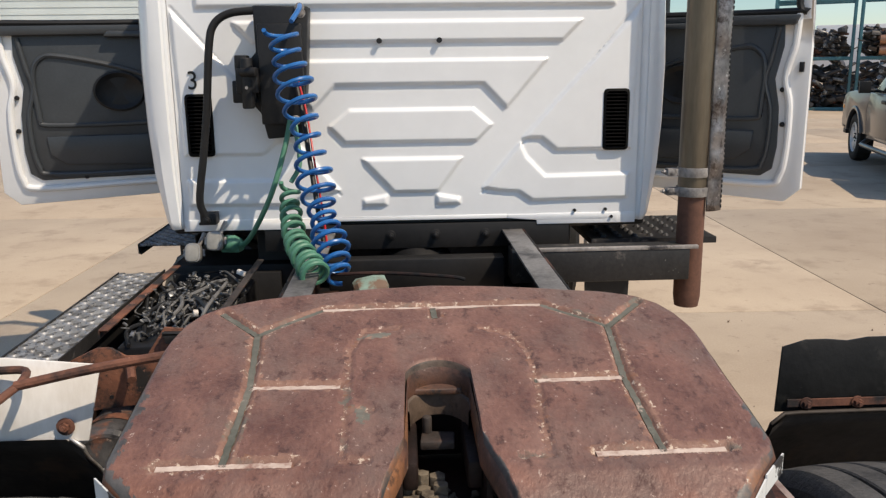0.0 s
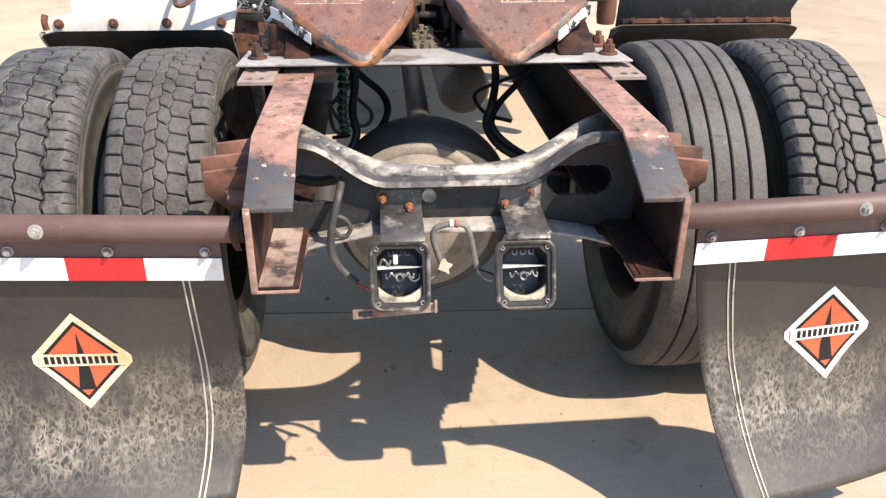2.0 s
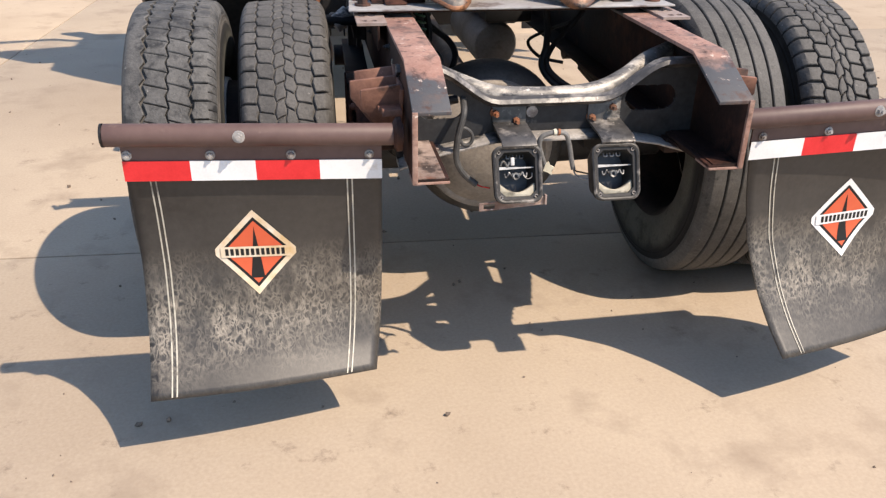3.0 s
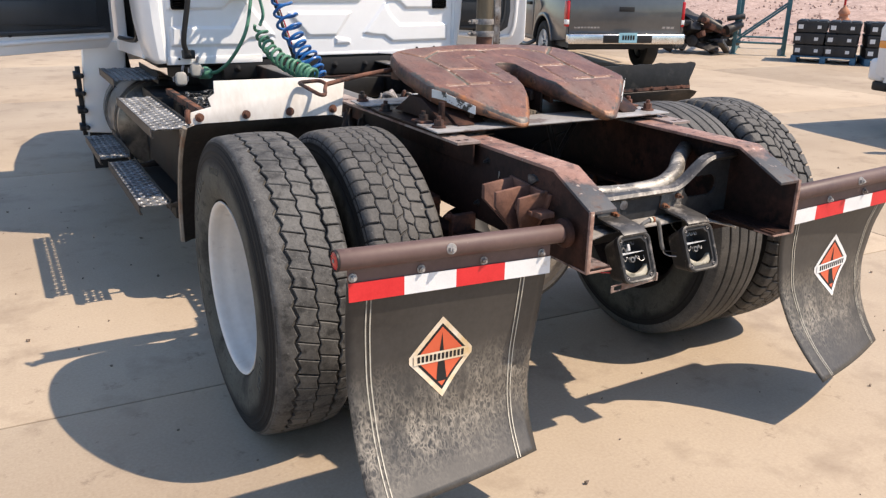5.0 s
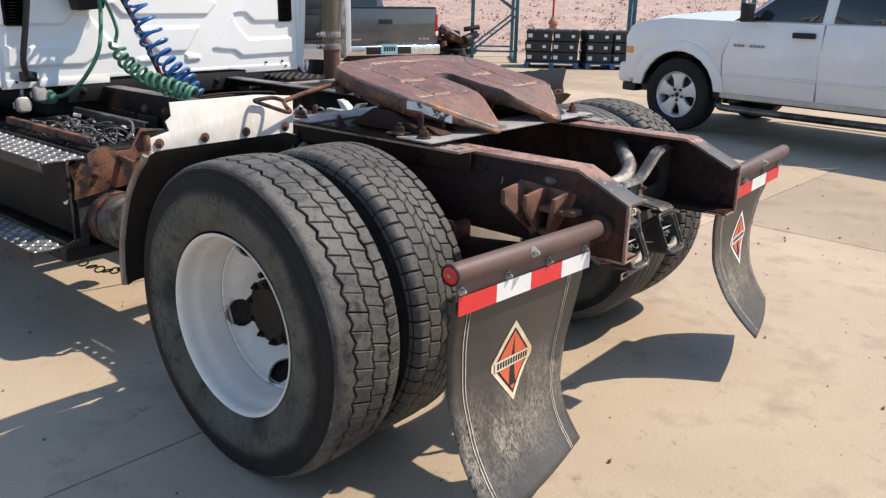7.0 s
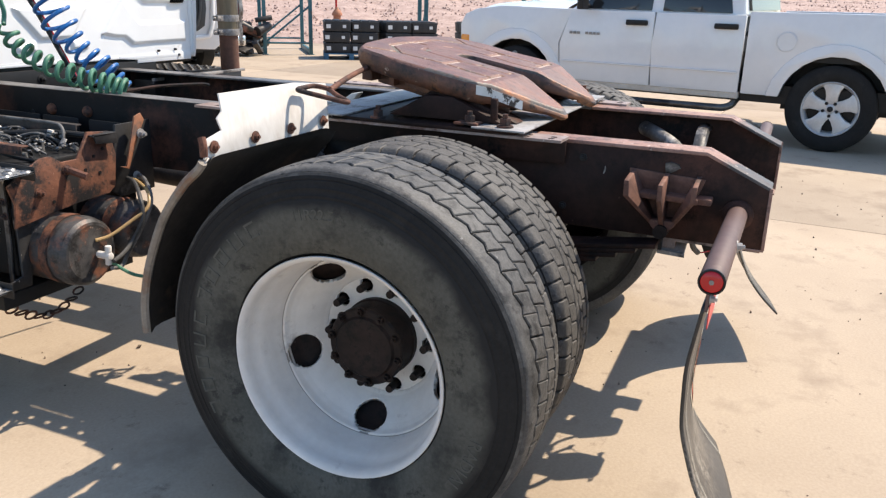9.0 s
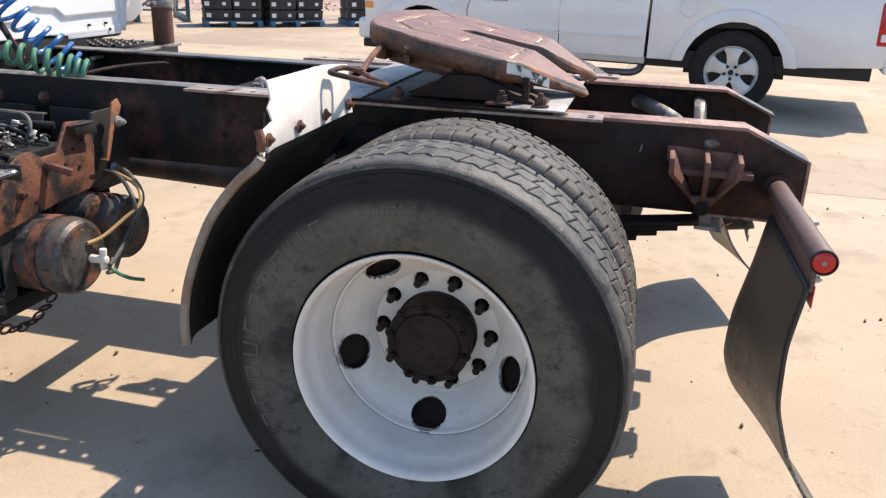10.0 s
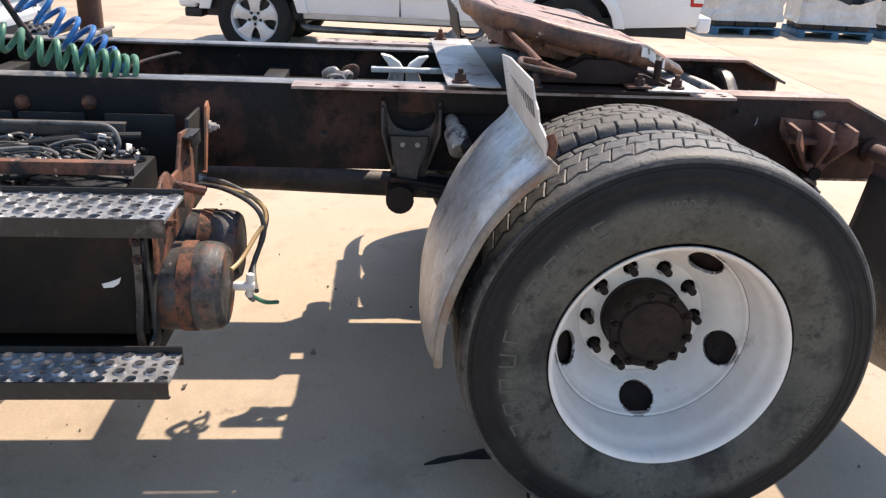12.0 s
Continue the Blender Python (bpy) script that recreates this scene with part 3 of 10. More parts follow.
def frame_rail(s):
    """One C-channel rail, its back outward; s: -1 or 1. The rear end of the top flange slopes down."""
    xo, xi, z0, z1, t = 0.432 * s, 0.342 * s, 0.742, 1.0, 0.009
    bm = B()
    end = [(-0.875, z0), (4.9, z0), (4.9, z1), (-0.70, z1), (-0.875, 0.917)]
    prism(bm, end, "x", xo, xo - t * s)
    box(bm, xo - t * s, xi, -0.875, 4.9, z0, z0 + t)
    rail = part("frame_rail", bm, RAIL, truck, "dark brown rusty steel frame rail", 0.003)
    bm = B()
    prism(bm, [(-0.19, z1 - t), (4.9, z1 - t), (4.9, z1), (-0.19, z1)], "x", xo - t * s, xi)
    part("top_flange", bm, FLANGE_STEEL, rail, "worn black top flange", 0.002)
    bm = B()
    prism(bm, [(-0.70, z1 - t), (-0.19, z1 - t), (-0.19, z1 + 0.002), (-0.70, z1 + 0.002), (-0.878, 0.919), (-0.878, 0.909)], "x", xo + 0.001 * s, xi - 0.001 * s)
    part("rusty_flange", bm, RAIL_TOP, rail, "flange of bare pink rust with a chipped blue black sloped end", 0.002)
    bm = B()
    box(bm, xo - 0.012 * s, xi + 0.012 * s, -0.874, -0.45, z0 + t, z0 + t + 0.003)
    part("scaled_foot", bm, PALE_SCALE if s < 0 else RAIL, rail, "scaling rust inside the rail")
    bm = B()
    prism(bm, [(xo + 0.0015 * s, -0.879), (xo - 0.012 * s, -0.879), (xi, -0.879), (xi, -0.80), (xo + 0.0015 * s, -0.80)], "z", z0 - 0.004, z0 + 0.002)
    box(bm, xo + 0.002 * s, xo - 0.011 * s, -0.881, -0.872, z0, 0.919)
    part("rusty_end_lip", bm, SCALE_RUST, rail, "rusted rear lip", 0.001)
    for y, z in ((-0.353, 0.952), (-0.30, 0.80), (0.30, 0.86), (0.62, 0.93), (0.92, 0.85), (1.9, 0.9), (0.15, 0.95), (1.55, 0.82)):
        bm = B()
        bolt(bm, (xo, y, z), (s, 0, 0), 0.008, 0.012)
        part("rail_bolt", bm, BLACK_WORN, rail, "worn bolt head")
    for y, z in ((1.60, 0.928), (1.789, 0.924)):
        bm = B()
        revolve(bm, [(0.0, 0.022), (0.006 * s, 0.022), (0.016 * s, 0.016), (0.022 * s, 0.0005)], (xo, y, z), "x", 14)
        part("rail_bolt", bm, PITTED, rail, "rusted round bolt head")
    rail.location.x = RAIL_SHIFT[s]
    return rail


for side in (-1, 1):
    frame_rail(side)


SCUFFED = mat("scuffed_black_steel", (0.02, 0.0195, 0.0195), (0.11, 0.104, 0.10), 0.42, metal=0.15, big=9, fine=60, bump=0.4, spot=(0.30, 0.275, 0.25), spot_scale=12, spot_at=0.60, spot_soft=0.06, chips=(0.46, 0.42, 0.38), chip_scale=44, chip_at=0.65, grime=((0.02, 0.019, 0.019), 18, 0.58))


CROSS_BLACK = mat("scuffed_crossmember_black", (0.009, 0.0095, 0.011), (0.040, 0.041, 0.044), 0.42, big=6, fine=60, bump=0.4, spot=(0.16, 0.145, 0.13), spot_scale=5, spot_at=0.665, spot_soft=0.05, rough2=0.7, chips=(0.30, 0.28, 0.26), chip_scale=44, chip_at=0.70, spec=0.3)
RUBBED = mat("rubbed_bare_steel", (0.055, 0.053, 0.051), (0.24, 0.225, 0.205), 0.45, metal=0.15, big=9, fine=80, bump=0.5, spot=(0.46, 0.42, 0.36), spot_scale=13, spot_at=0.56, spot_soft=0.05, chips=(0.60, 0.56, 0.50), chip_scale=55, chip_at=0.62, stretch=(0.6, 1, 1), grime=((0.035, 0.034, 0.036), 24, 0.58))
PALE_FLANGE = mat("pale_scuffed_flange", (0.15, 0.14, 0.13), (0.46, 0.425, 0.385), 0.55, big=8, fine=60, bump=0.5, spot=(0.035, 0.034, 0.034), spot_scale=6, spot_at=0.56, spot_soft=0.04, chips=(0.66, 0.62, 0.56), chip_scale=40, chip_at=0.64)


def rear_crossmember():
    y = -0.60
    bm = B()
    # web with a dipped top edge and an arched foot
    top = [(x, 0.842 + 0.095 * (1 - math.cos(math.pi * min(max((abs(x) - 0.14) / 0.19, 0), 1))) / 2) for x in np.linspace(-0.42, 0.42, 41)]
    foot = [(0.42, 0.71), (0.30, 0.745), (0.16, 0.770), (-0.16, 0.770), (-0.30, 0.742), (-0.42, 0.705)]
    # the web is built as a fine grid so that the two long holes can go through it
    nx, nz = 170, 40
    xs = np.linspace(-0.42, 0.42, nx)
    tz = np.interp(xs, [p[0] for p in top], [p[1] for p in top])
    fz = np.interp(xs, [p[0] for p in foot[::-1]], [p[1] for p in foot[::-1]])
    holes = ((-0.30, 0.845, 0.062, 0.034), (0.29, 0.852, 0.075, 0.036))
    verts = {}
    for layer, yy in enumerate((y - 0.005, y + 0.005)):
        for i in range(nx):
            for k in range(nz):
                x, z = xs[i], fz[i] + (tz[i] - fz[i]) * k / (nz - 1)
                for hx, hz, ha, hb in holes:
                    q = max(abs(x - hx) - (ha - hb), 0)
                    d = math.hypot(q, z - hz)
                    if abs(d - hb) < 0.0032 and d > 1e-6:
                        f = hb / d
                        z = hz + (z - hz) * f
                        x = hx + math.copysign((ha - hb) * (1 if q > 0 else 0), x - hx) + (math.copysign(q * f, x - hx) if q > 0 else (x - hx))
                verts[layer, i, k] = bm.verts.new((x, yy, z))
    gone = set()
    for i in range(nx - 1):
        for k in range(nz - 1):
            cx, cz = (xs[i] + xs[i + 1]) / 2, np.mean([verts[0, a, b].co.z for a in (i, i + 1) for b in (k, k + 1)])
            for hx, hz, ha, hb in holes:
                if math.hypot(max(abs(cx - hx) - (ha - hb), 0), cz - hz) < hb - 0.001:
                    gone.add((i, k))
    for i in range(nx - 1):
        for k in range(nz - 1):
            if (i, k) in gone:
                continue
            ring = [(i, k), (i + 1, k), (i + 1, k + 1), (i, k + 1)]
            bm.faces.new([verts[0, a, b] for a, b in ring])
            bm.faces.new([verts[1, a, b] for a, b in ring[::-1]])
            for (di, dk), (p, q) in (((0, -1), (0, 1)), ((1, 0), (1, 2)), ((0, 1), (2, 3)), ((-1, 0), (3, 0))):
                j = (i + di, k + dk)
                if j in gone or not (0 <= j[0] < nx - 1 and 0 <= j[1] < nz - 1):
                    a, b = ring[p], ring[q]
                    bm.faces.new((verts[0, a[0], a[1]], verts[1, a[0], a[1]], verts[1, b[0], b[1]], verts[0, b[0], b[1]]))
    cross = part("rear_crossmember", bm, CROSS_BLACK, truck, "worn black pressed steel rear crossmember")
    # folded flange on the upper edge: a wide rolled lip
    bm = B()
    rows = []
    for a, b in top:
        rows.append([bm.verts.new((float(a), y - 0.034, b + 0.014)), bm.verts.new((float(a), y - 0.026, b + 0.024)), bm.verts.new((float(a), y - 0.008, b + 0.028)),
                     bm.verts.new((float(a), y + 0.010, b + 0.024)), bm.verts.new((float(a), y + 0.006, b - 0.004)), bm.verts.new((float(a), y - 0.008, b - 0.002))])
    for p, q in zip(rows, rows[1:]):
        for k in range(6):
            bm.faces.new((p[k], p[(k + 1) % 6], q[(k + 1) % 6], q[k]))
    bm.faces.new(rows[0])
    bm.faces.new(rows[-1][::-1])
    part("rolled_lip", bm, SCUFFED, cross, "rubbed grey steel lip")
    # lower flange, folded rearward
    bm = B()
    rows = []
    for x, z in foot[::-1]:
        rows.append([bm.verts.new((x, y - 0.07, z - 0.003)), bm.verts.new((x, y + 0.004, z)), bm.verts.new((x, y + 0.004, z - 0.007)), bm.verts.new((x, y - 0.07, z - 0.010))])
    for p, q in zip(rows, rows[1:]):
        for k in range(4):
            bm.faces.new((p[k], p[(k + 1) % 4], q[(k + 1) % 4], q[k]))
    bm.faces.new(rows[0])
    bm.faces.new(rows[-1][::-1])
    part("lower_flange", bm, PALE_FLANGE, cross, "scuffed grey lower flange", 0.002)
    # bowed tube in front of the web
    bm = B()
    tube(bm, smooth_path([(-0.395, -0.40, 0.925), (-0.325, -0.46, 0.914), (-0.24, -0.53, 0.890), (-0.16, -0.560, 0.866), (-0.07, -0.570, 0.857), (0.07, -0.570, 0.857), (0.16, -0.560, 0.867),
                          (0.24, -0.53, 0.892), (0.325, -0.46, 0.916), (0.425, -0.385, 0.928)], 8), 0.027, 16)
    part("bowed_tube", bm, RUBBED, cross, "bowed grey steel tube with rubbed paint")
    # corner gussets under the rail ends
    for s in (-1, 1):
        bm = B()
        q = RAIL_SHIFT[s]
        prism(bm, [(0.425 * s + q, -0.87), (0.36 * s + q, -0.86), (0.335 * s + q, -0.62), (0.425 * s + q, -0.62)], "z", 0.733, 0.741)
        box(bm, 0.33 * s + q, 0.424 * s + q, -0.64, -0.59, 0.70, 0.742)
        part("corner_gusset", bm, PALE_SCALE if s < 0 else RAIL, cross, "rusty foot plate")
    for x, z in ((-0.152, 0.826), (-0.094, 0.805), (0.121, 0.806), (0.178, 0.833)):
        bm = B()
        bolt(bm, (x, y - 0.006, z), (0, -1, 0), 0.0095, 0.018)
        tube(bm, [(x, y - 0.02, z), (x, y - 0.038, z)], 0.005, 8)
        part("rusty_bolt", bm, RUST_TIP, cross, "orange rusted bolt and nut")
    bm = B()
    bmesh.ops.create_cone(bm, cap_ends=True, segments=20, radius1=0.016, radius2=0.016, depth=0.004, matrix=Matrix.Translation((-0.049, y - 0.007, 0.825)) @ pose(0, 0, 0, 90))
    part("round_plug", bm, GALV, cross, "pale round plug")
    return cross


rear_crossmember()


BEZEL = mat("rubbed_lamp_bezel", (0.012, 0.0115, 0.011), (0.06, 0.056, 0.052), 0.5, big=12, fine=80, bump=0.4, spot=(0.26, 0.235, 0.21), spot_scale=16, spot_at=0.60, grime=((0.01, 0.01, 0.01), 20, 0.56))


LAMP_DUST = mat("cream_lamp_dust", (0.26, 0.235, 0.175), (0.56, 0.52, 0.42), 0.85, big=14, fine=70, bump=0.4, spot=(0.10, 0.09, 0.07), spot_scale=18, spot_at=0.60)


def work_lamp(x, broken):
    """An open square lamp housing on a strap, its lens gone."""
    c = Matrix.Translation((x, -0.760, 0.705 if broken else 0.699)) @ pose(0, 0, 0, -24, 0, 0)
    w, hh, d = 0.0650, 0.0745, 0.075

    def ring(sc_w, sc_h, y, rad, n=6):
        pts = []
        for qx, qz, a0 in ((1, 1, 0), (-1, 1, 90), (-1, -1, 180), (1, -1, 270)):
            for k in range(n + 1):
                a = radians(a0 + 90 * k / n)
                px, pz = qx * (sc_w - rad) + rad * math.cos(a), qz * (sc_h - rad) + rad * math.sin(a)
                # the sides bulge slightly and draw in toward the foot
                pts.append(c @ Vector((px * (1.0 - 0.045 * max(-pz, 0) / sc_h), y, pz)))
        return pts

    def skin(loops, cap=None):
        mesh = B()
        rows = [[mesh.verts.new(p) for p in lp] for lp in loops]
        m = len(rows[0])
        for p, q in zip(rows, rows[1:]):
            for k in range(m):
                mesh.faces.new((p[k], p[(k + 1) % m], q[(k + 1) % m], q[k]))
        if cap is not None:
            mesh.faces.new(rows[cap])
        return mesh

    def octagon(sc_w, sc_h, y, cut):
        # the opening: a square with its corners cut off, given as many points as a ring
        pts = []
        for qx, qz in ((1, 1), (-1, 1), (-1, -1), (1, -1)):
            a, b = (qx * sc_w, qz * (sc_h - cut)), (qx * (sc_w - cut), qz * sc_h)
            if qx * qz < 0:
                a, b = b, a
            for k in range(7):
                f = k / 6
                pts.append(c @ Vector((a[0] + (b[0] - a[0]) * f, y, a[1] + (b[1] - a[1]) * f)))
        return pts
    lamp = part("work_lamp", skin([ring(w * 0.78, hh * 0.78, d, 0.02), ring(w * 0.97, hh * 0.97, 0.012, 0.022), ring(w, hh, 0.010, 0.024), ring(w, hh, -0.004, 0.024)], 0), BLACK_WORN, truck, "square black work lamp housing without its lens")
    part("bezel", skin([ring(w + 0.001, hh + 0.001, -0.002, 0.025), ring(w + 0.001, hh + 0.001, -0.0085, 0.025), ring(w - 0.003, hh - 0.003, -0.0105, 0.024), ring(w - 0.007, hh - 0.007, -0.0085, 0.022), ring(w - 0.009, hh - 0.009, -0.004, 0.020)]),
         BEZEL, lamp, "rubbed grey lamp bezel")
    part("front_ledge", skin([ring(w - 0.008, hh - 0.008, -0.0035, 0.020), octagon(w - 0.0165, hh - 0.0165, -0.002, 0.016), octagon(w - 0.0170, hh - 0.0170, 0.003, 0.016)]), BLACK_WORN, lamp, "black ledge with cut corners inside the bezel")
    part("inner_shell", skin([octagon(w - 0.0165, hh - 0.0165, 0.002, 0.016), ring(w - 0.017, hh - 0.017, 0.030, 0.024), ring(w - 0.026, hh - 0.026, 0.055, 0.026)], 2), INNER_SHELL, lamp, "dark glossy inside shell")
    # cream crescent in the foot of the bowl
    bm = B()
    top = [(0.047 * q / 8, -0.022 - 0.024 * (1 - (q / 8) ** 2)) for q in range(-8, 9)]
    for v in prism(bm, top + [(0.047, -0.044), (0.036, -0.058), (-0.036, -0.058), (-0.047, -0.044)], "y", 0.006, 0.026):
        v.co = c @ v.co
    part("pale_bowl", bm, LAMP_DUST, lamp, "dusty pale reflector remnant", 0.003)
    # thin bright shelf that thins to one end
    bm = B()
    for v in prism(bm, [(-w + 0.018, 0.014), (w - 0.018, 0.0165), (w - 0.018, 0.0185), (-w + 0.018, 0.0215)], "y", 0.010, 0.048):
        v.co = c @ v.co
    part("socket_shelf", bm, LAMP_SHELF, lamp, "dirty white socket shelf")

    def wire(points, r, name, label):
        bm_ = B()
        tube(bm_, smooth_path([c @ Vector(p) for p in points], 5), r, 6)
        part(name, bm_, BATTERY_SILVER, lamp, label)
    # bulb contact below the shelf and the hooks above it
    wire([(-0.030, 0.020, 0.004), (-0.028, 0.018, -0.006), (-0.022, 0.018, -0.002), (-0.018, 0.018, 0.006), (-0.012, 0.018, -0.002), (-0.008, 0.018, 0.004)], 0.0022, "contact_spring", "bent metal contact")
    wire([(0.030, 0.020, 0.004), (0.028, 0.018, -0.006), (0.022, 0.018, -0.002), (0.018, 0.018, 0.006), (0.012, 0.018, -0.002), (0.008, 0.018, 0.004)], 0.0022, "contact_spring", "bent metal contact")
    bm = B()
    revolve(bm, [(0.014, 0.005), (0.013, 0.0095), (0.020, 0.0105), (0.022, 0.0060)], (0, 0, 0), "y", 16)
    bm.transform(c @ Matrix.Translation((0.0, 0.0, -0.004)))
    part("bulb_socket", bm, BATTERY_SILVER, lamp, "metal bulb socket")
    for dx in (-0.018, 0.0, 0.018):
        wire([(dx - 0.005, 0.024, 0.052), (dx - 0.004, 0.022, 0.044), (dx + 0.004, 0.022, 0.044), (dx + 0.005, 0.024, 0.052)], 0.0020, "hook", "small metal hook")
    if broken:
        wire([(-0.042, 0.012, 0.024), (-0.036, 0.008, 0.036), (-0.028, 0.008, 0.030), (-0.024, 0.010, 0.022), (-0.018, 0.008, 0.034)], 0.0028, "loose_contact", "loose bent contact")
        wire([(0.018, 0.012, -0.002), (0.028, 0.008, -0.012), (0.040, 0.008, -0.008), (0.042, 0.010, 0.004)], 0.0014, "loose_wire", "fine loose wire")
        bm = B()
        for v in box(bm, -0.014, -0.003, 0.010, 0.020, 0.024, 0.046):
            v.co = c @ v.co
        part("loose_connector", bm, LAMP_SHELF, lamp, "dirty white connector", 0.003)
    for qx in (-1, 1):
        for qz in (-1, 1):
            at = Vector((qx * (w - 0.0165) * (0.965 if qz < 0 else 1.0), -0.004, qz * (hh - 0.0165)))
            bm = B()
            revolve(bm, [(0.002, 0.0052), (-0.0022, 0.0050), (-0.0026, 0.0042), (-0.0012, 0.0026)], (0, 0, 0), "y", 12)
            bm.transform(c @ Matrix.Translation(at))
            eyelet = part("screw_eyelet", bm, GREY_WORN, lamp, "worn steel eyelet")
            bm = B()
            bolt(bm, c @ (at + Vector((0, 0.001, 0))), c.to_3x3() @ Vector((0, -1, 0)), 0.0026, 0.002, False)
            part("lens_screw", bm, HUB, eyelet)
    bm = B()
    prism(bm, [(-0.606, 0.86), (-0.610, 0.86), (-0.612, 0.80), (-0.650, 0.796), (-0.722, 0.789), (-0.742, 0.777), (-0.740, 0.771), (-0.720, 0.783), (-0.648, 0.788), (-0.606, 0.797)], "x", x - 0.047 + 0.008, x + 0.047 + 0.008)
    part("strap", bm, SCUFFED, lamp, "scraped black mounting strap", 0.0015)
    return lamp


work_lamp(-0.121, True)
work_lamp(0.148, False)

WIRE_GREY = mat("dusty_grey_wire_sleeve", (0.09, 0.088, 0.085), (0.20, 0.195, 0.185), 0.7, big=20, fine=80)
LOOM = mat("dusty_black_loom", (0.03, 0.03, 0.03), (0.075, 0.073, 0.07), 0.6, big=20, fine=80)
# cut wires between the lamps and the loom on the web
for name, mt, r, pts, lab in (
        ("grey_wire", WIRE_GREY, 0.0066, [(-0.024, -0.700, 0.690), (-0.034, -0.695, 0.716), (-0.046, -0.690, 0.758), (-0.041, -0.690, 0.780), (-0.018, -0.690, 0.790), (0.006, -0.690, 0.791), (0.026, -0.690, 0.784), (0.038, -0.690, 0.752), (0.046, -0.695, 0.71), (0.051, -0.700, 0.688)], "grey cut wire arch in sleeve"),
        ("wire_end", BATTERY_SILVER, 0.0022, [(0.050, -0.700, 0.692), (0.056, -0.702, 0.676), (0.068, -0.715, 0.668), (0.084, -0.730, 0.668)], "bare wire end to the lamp"),
        ("wire_end", DARK_PLASTIC, 0.0022, [(0.050, -0.700, 0.692), (0.060, -0.700, 0.682), (0.072, -0.710, 0.682), (0.084, -0.728, 0.684)], "thin black wire end"),
        ("wire_end", BATTERY_SILVER, 0.0022, [(-0.026, -0.700, 0.692), (-0.036, -0.702, 0.678), (-0.046, -0.714, 0.676), (-0.058, -0.730, 0.676)], "bare wire end to the lamp"),
        ("wire_joint", CREAM_DUST, 0.0095, [(-0.010, -0.690, 0.7915), (-0.002, -0.690, 0.792)], "tan tape joint on the wire"),
        ("wire_joint", RUST_TIP, 0.0092, [(0.002, -0.690, 0.792), (0.008, -0.690, 0.7915)], "pinkish tape joint on the wire"),
        ("wire_loom", LOOM, 0.0088, [(-0.24, -0.600, 0.868), (-0.248, -0.660, 0.845), (-0.262, -0.670, 0.795), (-0.268, -0.670, 0.745), (-0.264, -0.672, 0.709), (-0.244, -0.678, 0.677), (-0.214, -0.690, 0.653)], "black corrugated wire loom"),
        ("wire_end", RED_LENS, 0.0022, [(-0.216, -0.689, 0.655), (-0.204, -0.702, 0.652), (-0.186, -0.725, 0.656)], "thin red wire end"),
        ("wire_loom", LOOM, 0.0050, [(-0.262, -0.668, 0.800), (-0.248, -0.668, 0.806), (-0.232, -0.668, 0.796), (-0.224, -0.668, 0.778), (-0.232, -0.668, 0.762), (-0.248, -0.668, 0.760), (-0.258, -0.668, 0.772)], "looped black wire"),
        ("air_line", DARK_PLASTIC, 0.012, [(-0.40, -0.54, 0.87), (-0.35, -0.56, 0.86), (-0.30, -0.57, 0.85), (-0.25, -0.58, 0.86)], "black air line"),
        ("brake_hose", DARK_PLASTIC, 0.0125, [(-0.24, 0.16, 0.98), (-0.225, 0.13, 0.90), (-0.235, 0.08, 0.82), (-0.225, 0.04, 0.76), (-0.26, 0.0, 0.70), (-0.33, -0.02, 0.63)], "black rubber brake hose"),
        ("brake_hose", DARK_PLASTIC, 0.0115, [(-0.27, 0.22, 0.95), (-0.20, 0.22, 0.885), (-0.145, 0.18, 0.845), (-0.13, 0.13, 0.80), (-0.17, 0.08, 0.745), (-0.25, 0.02, 0.69), (-0.33, -0.02, 0.62)], "black rubber brake hose"),
        ("brake_hose", DARK_PLASTIC, 0.0125, [(0.195, 0.16, 0.98), (0.20, 0.13, 0.90), (0.185, 0.08, 0.84), (0.165, 0.05, 0.78), (0.20, 0.0, 0.73), (0.27, -0.04, 0.70), (0.34, -0.06, 0.69)], "black rubber brake hose"),
        ("brake_hose", DARK_PLASTIC, 0.010, [(0.33, 0.14, 0.95), (0.27, 0.12, 0.89), (0.205, 0.08, 0.835), (0.18, 0.04, 0.785), (0.225, 0.0, 0.735), (0.33, -0.05, 0.68)], "black rubber brake hose"),
        ("air_tube", LOOM, 0.006, [(-0.22, 0.18, 0.97), (-0.25, 0.14, 0.88), (-0.30, 0.10, 0.83), (-0.29, 0.06, 0.77), (-0.25, 0.10, 0.74), (-0.30, 0.14, 0.72)], "thin black air tube"),
        ("air_tube", LOOM, 0.006, [(-0.19, 0.24, 0.96), (-0.24, 0.20, 0.86), (-0.18, 0.14, 0.80), (-0.20, 0.10, 0.77), (-0.27, 0.08, 0.79), (-0.31, 0.10, 0.85)], "thin black air tube"),
        ("sensor_wire", DARK_PLASTIC, 0.006, [(0.31, 0.14, 0.92), (0.20, 0.18, 0.87), (0.14, 0.16, 0.84), (0.17, 0.10, 0.80), (0.24, 0.05, 0.79)], "thin black sensor wire")):
    bm = B()
    tube(bm, smooth_path(pts, 7), r, 10)
    part(name, bm, mt, truck, lab)
bm = B()
wrap = smooth_path([(-0.262, 0.10, 0.97), (-0.258, 0.07, 0.90), (-0.262, 0.04, 0.83), (-0.255, 0.02, 0.77)], 40)
tube(bm, [p + Vector((0.0145 * math.cos(k * 0.55), 0.0145 * math.sin(k * 0.55), 0)) for k, p in enumerate(wrap)], 0.0042, 6)
part("green_wrap", bm, DARK_GREEN, truck, "green spiral wrap round a hose")
bm = B()
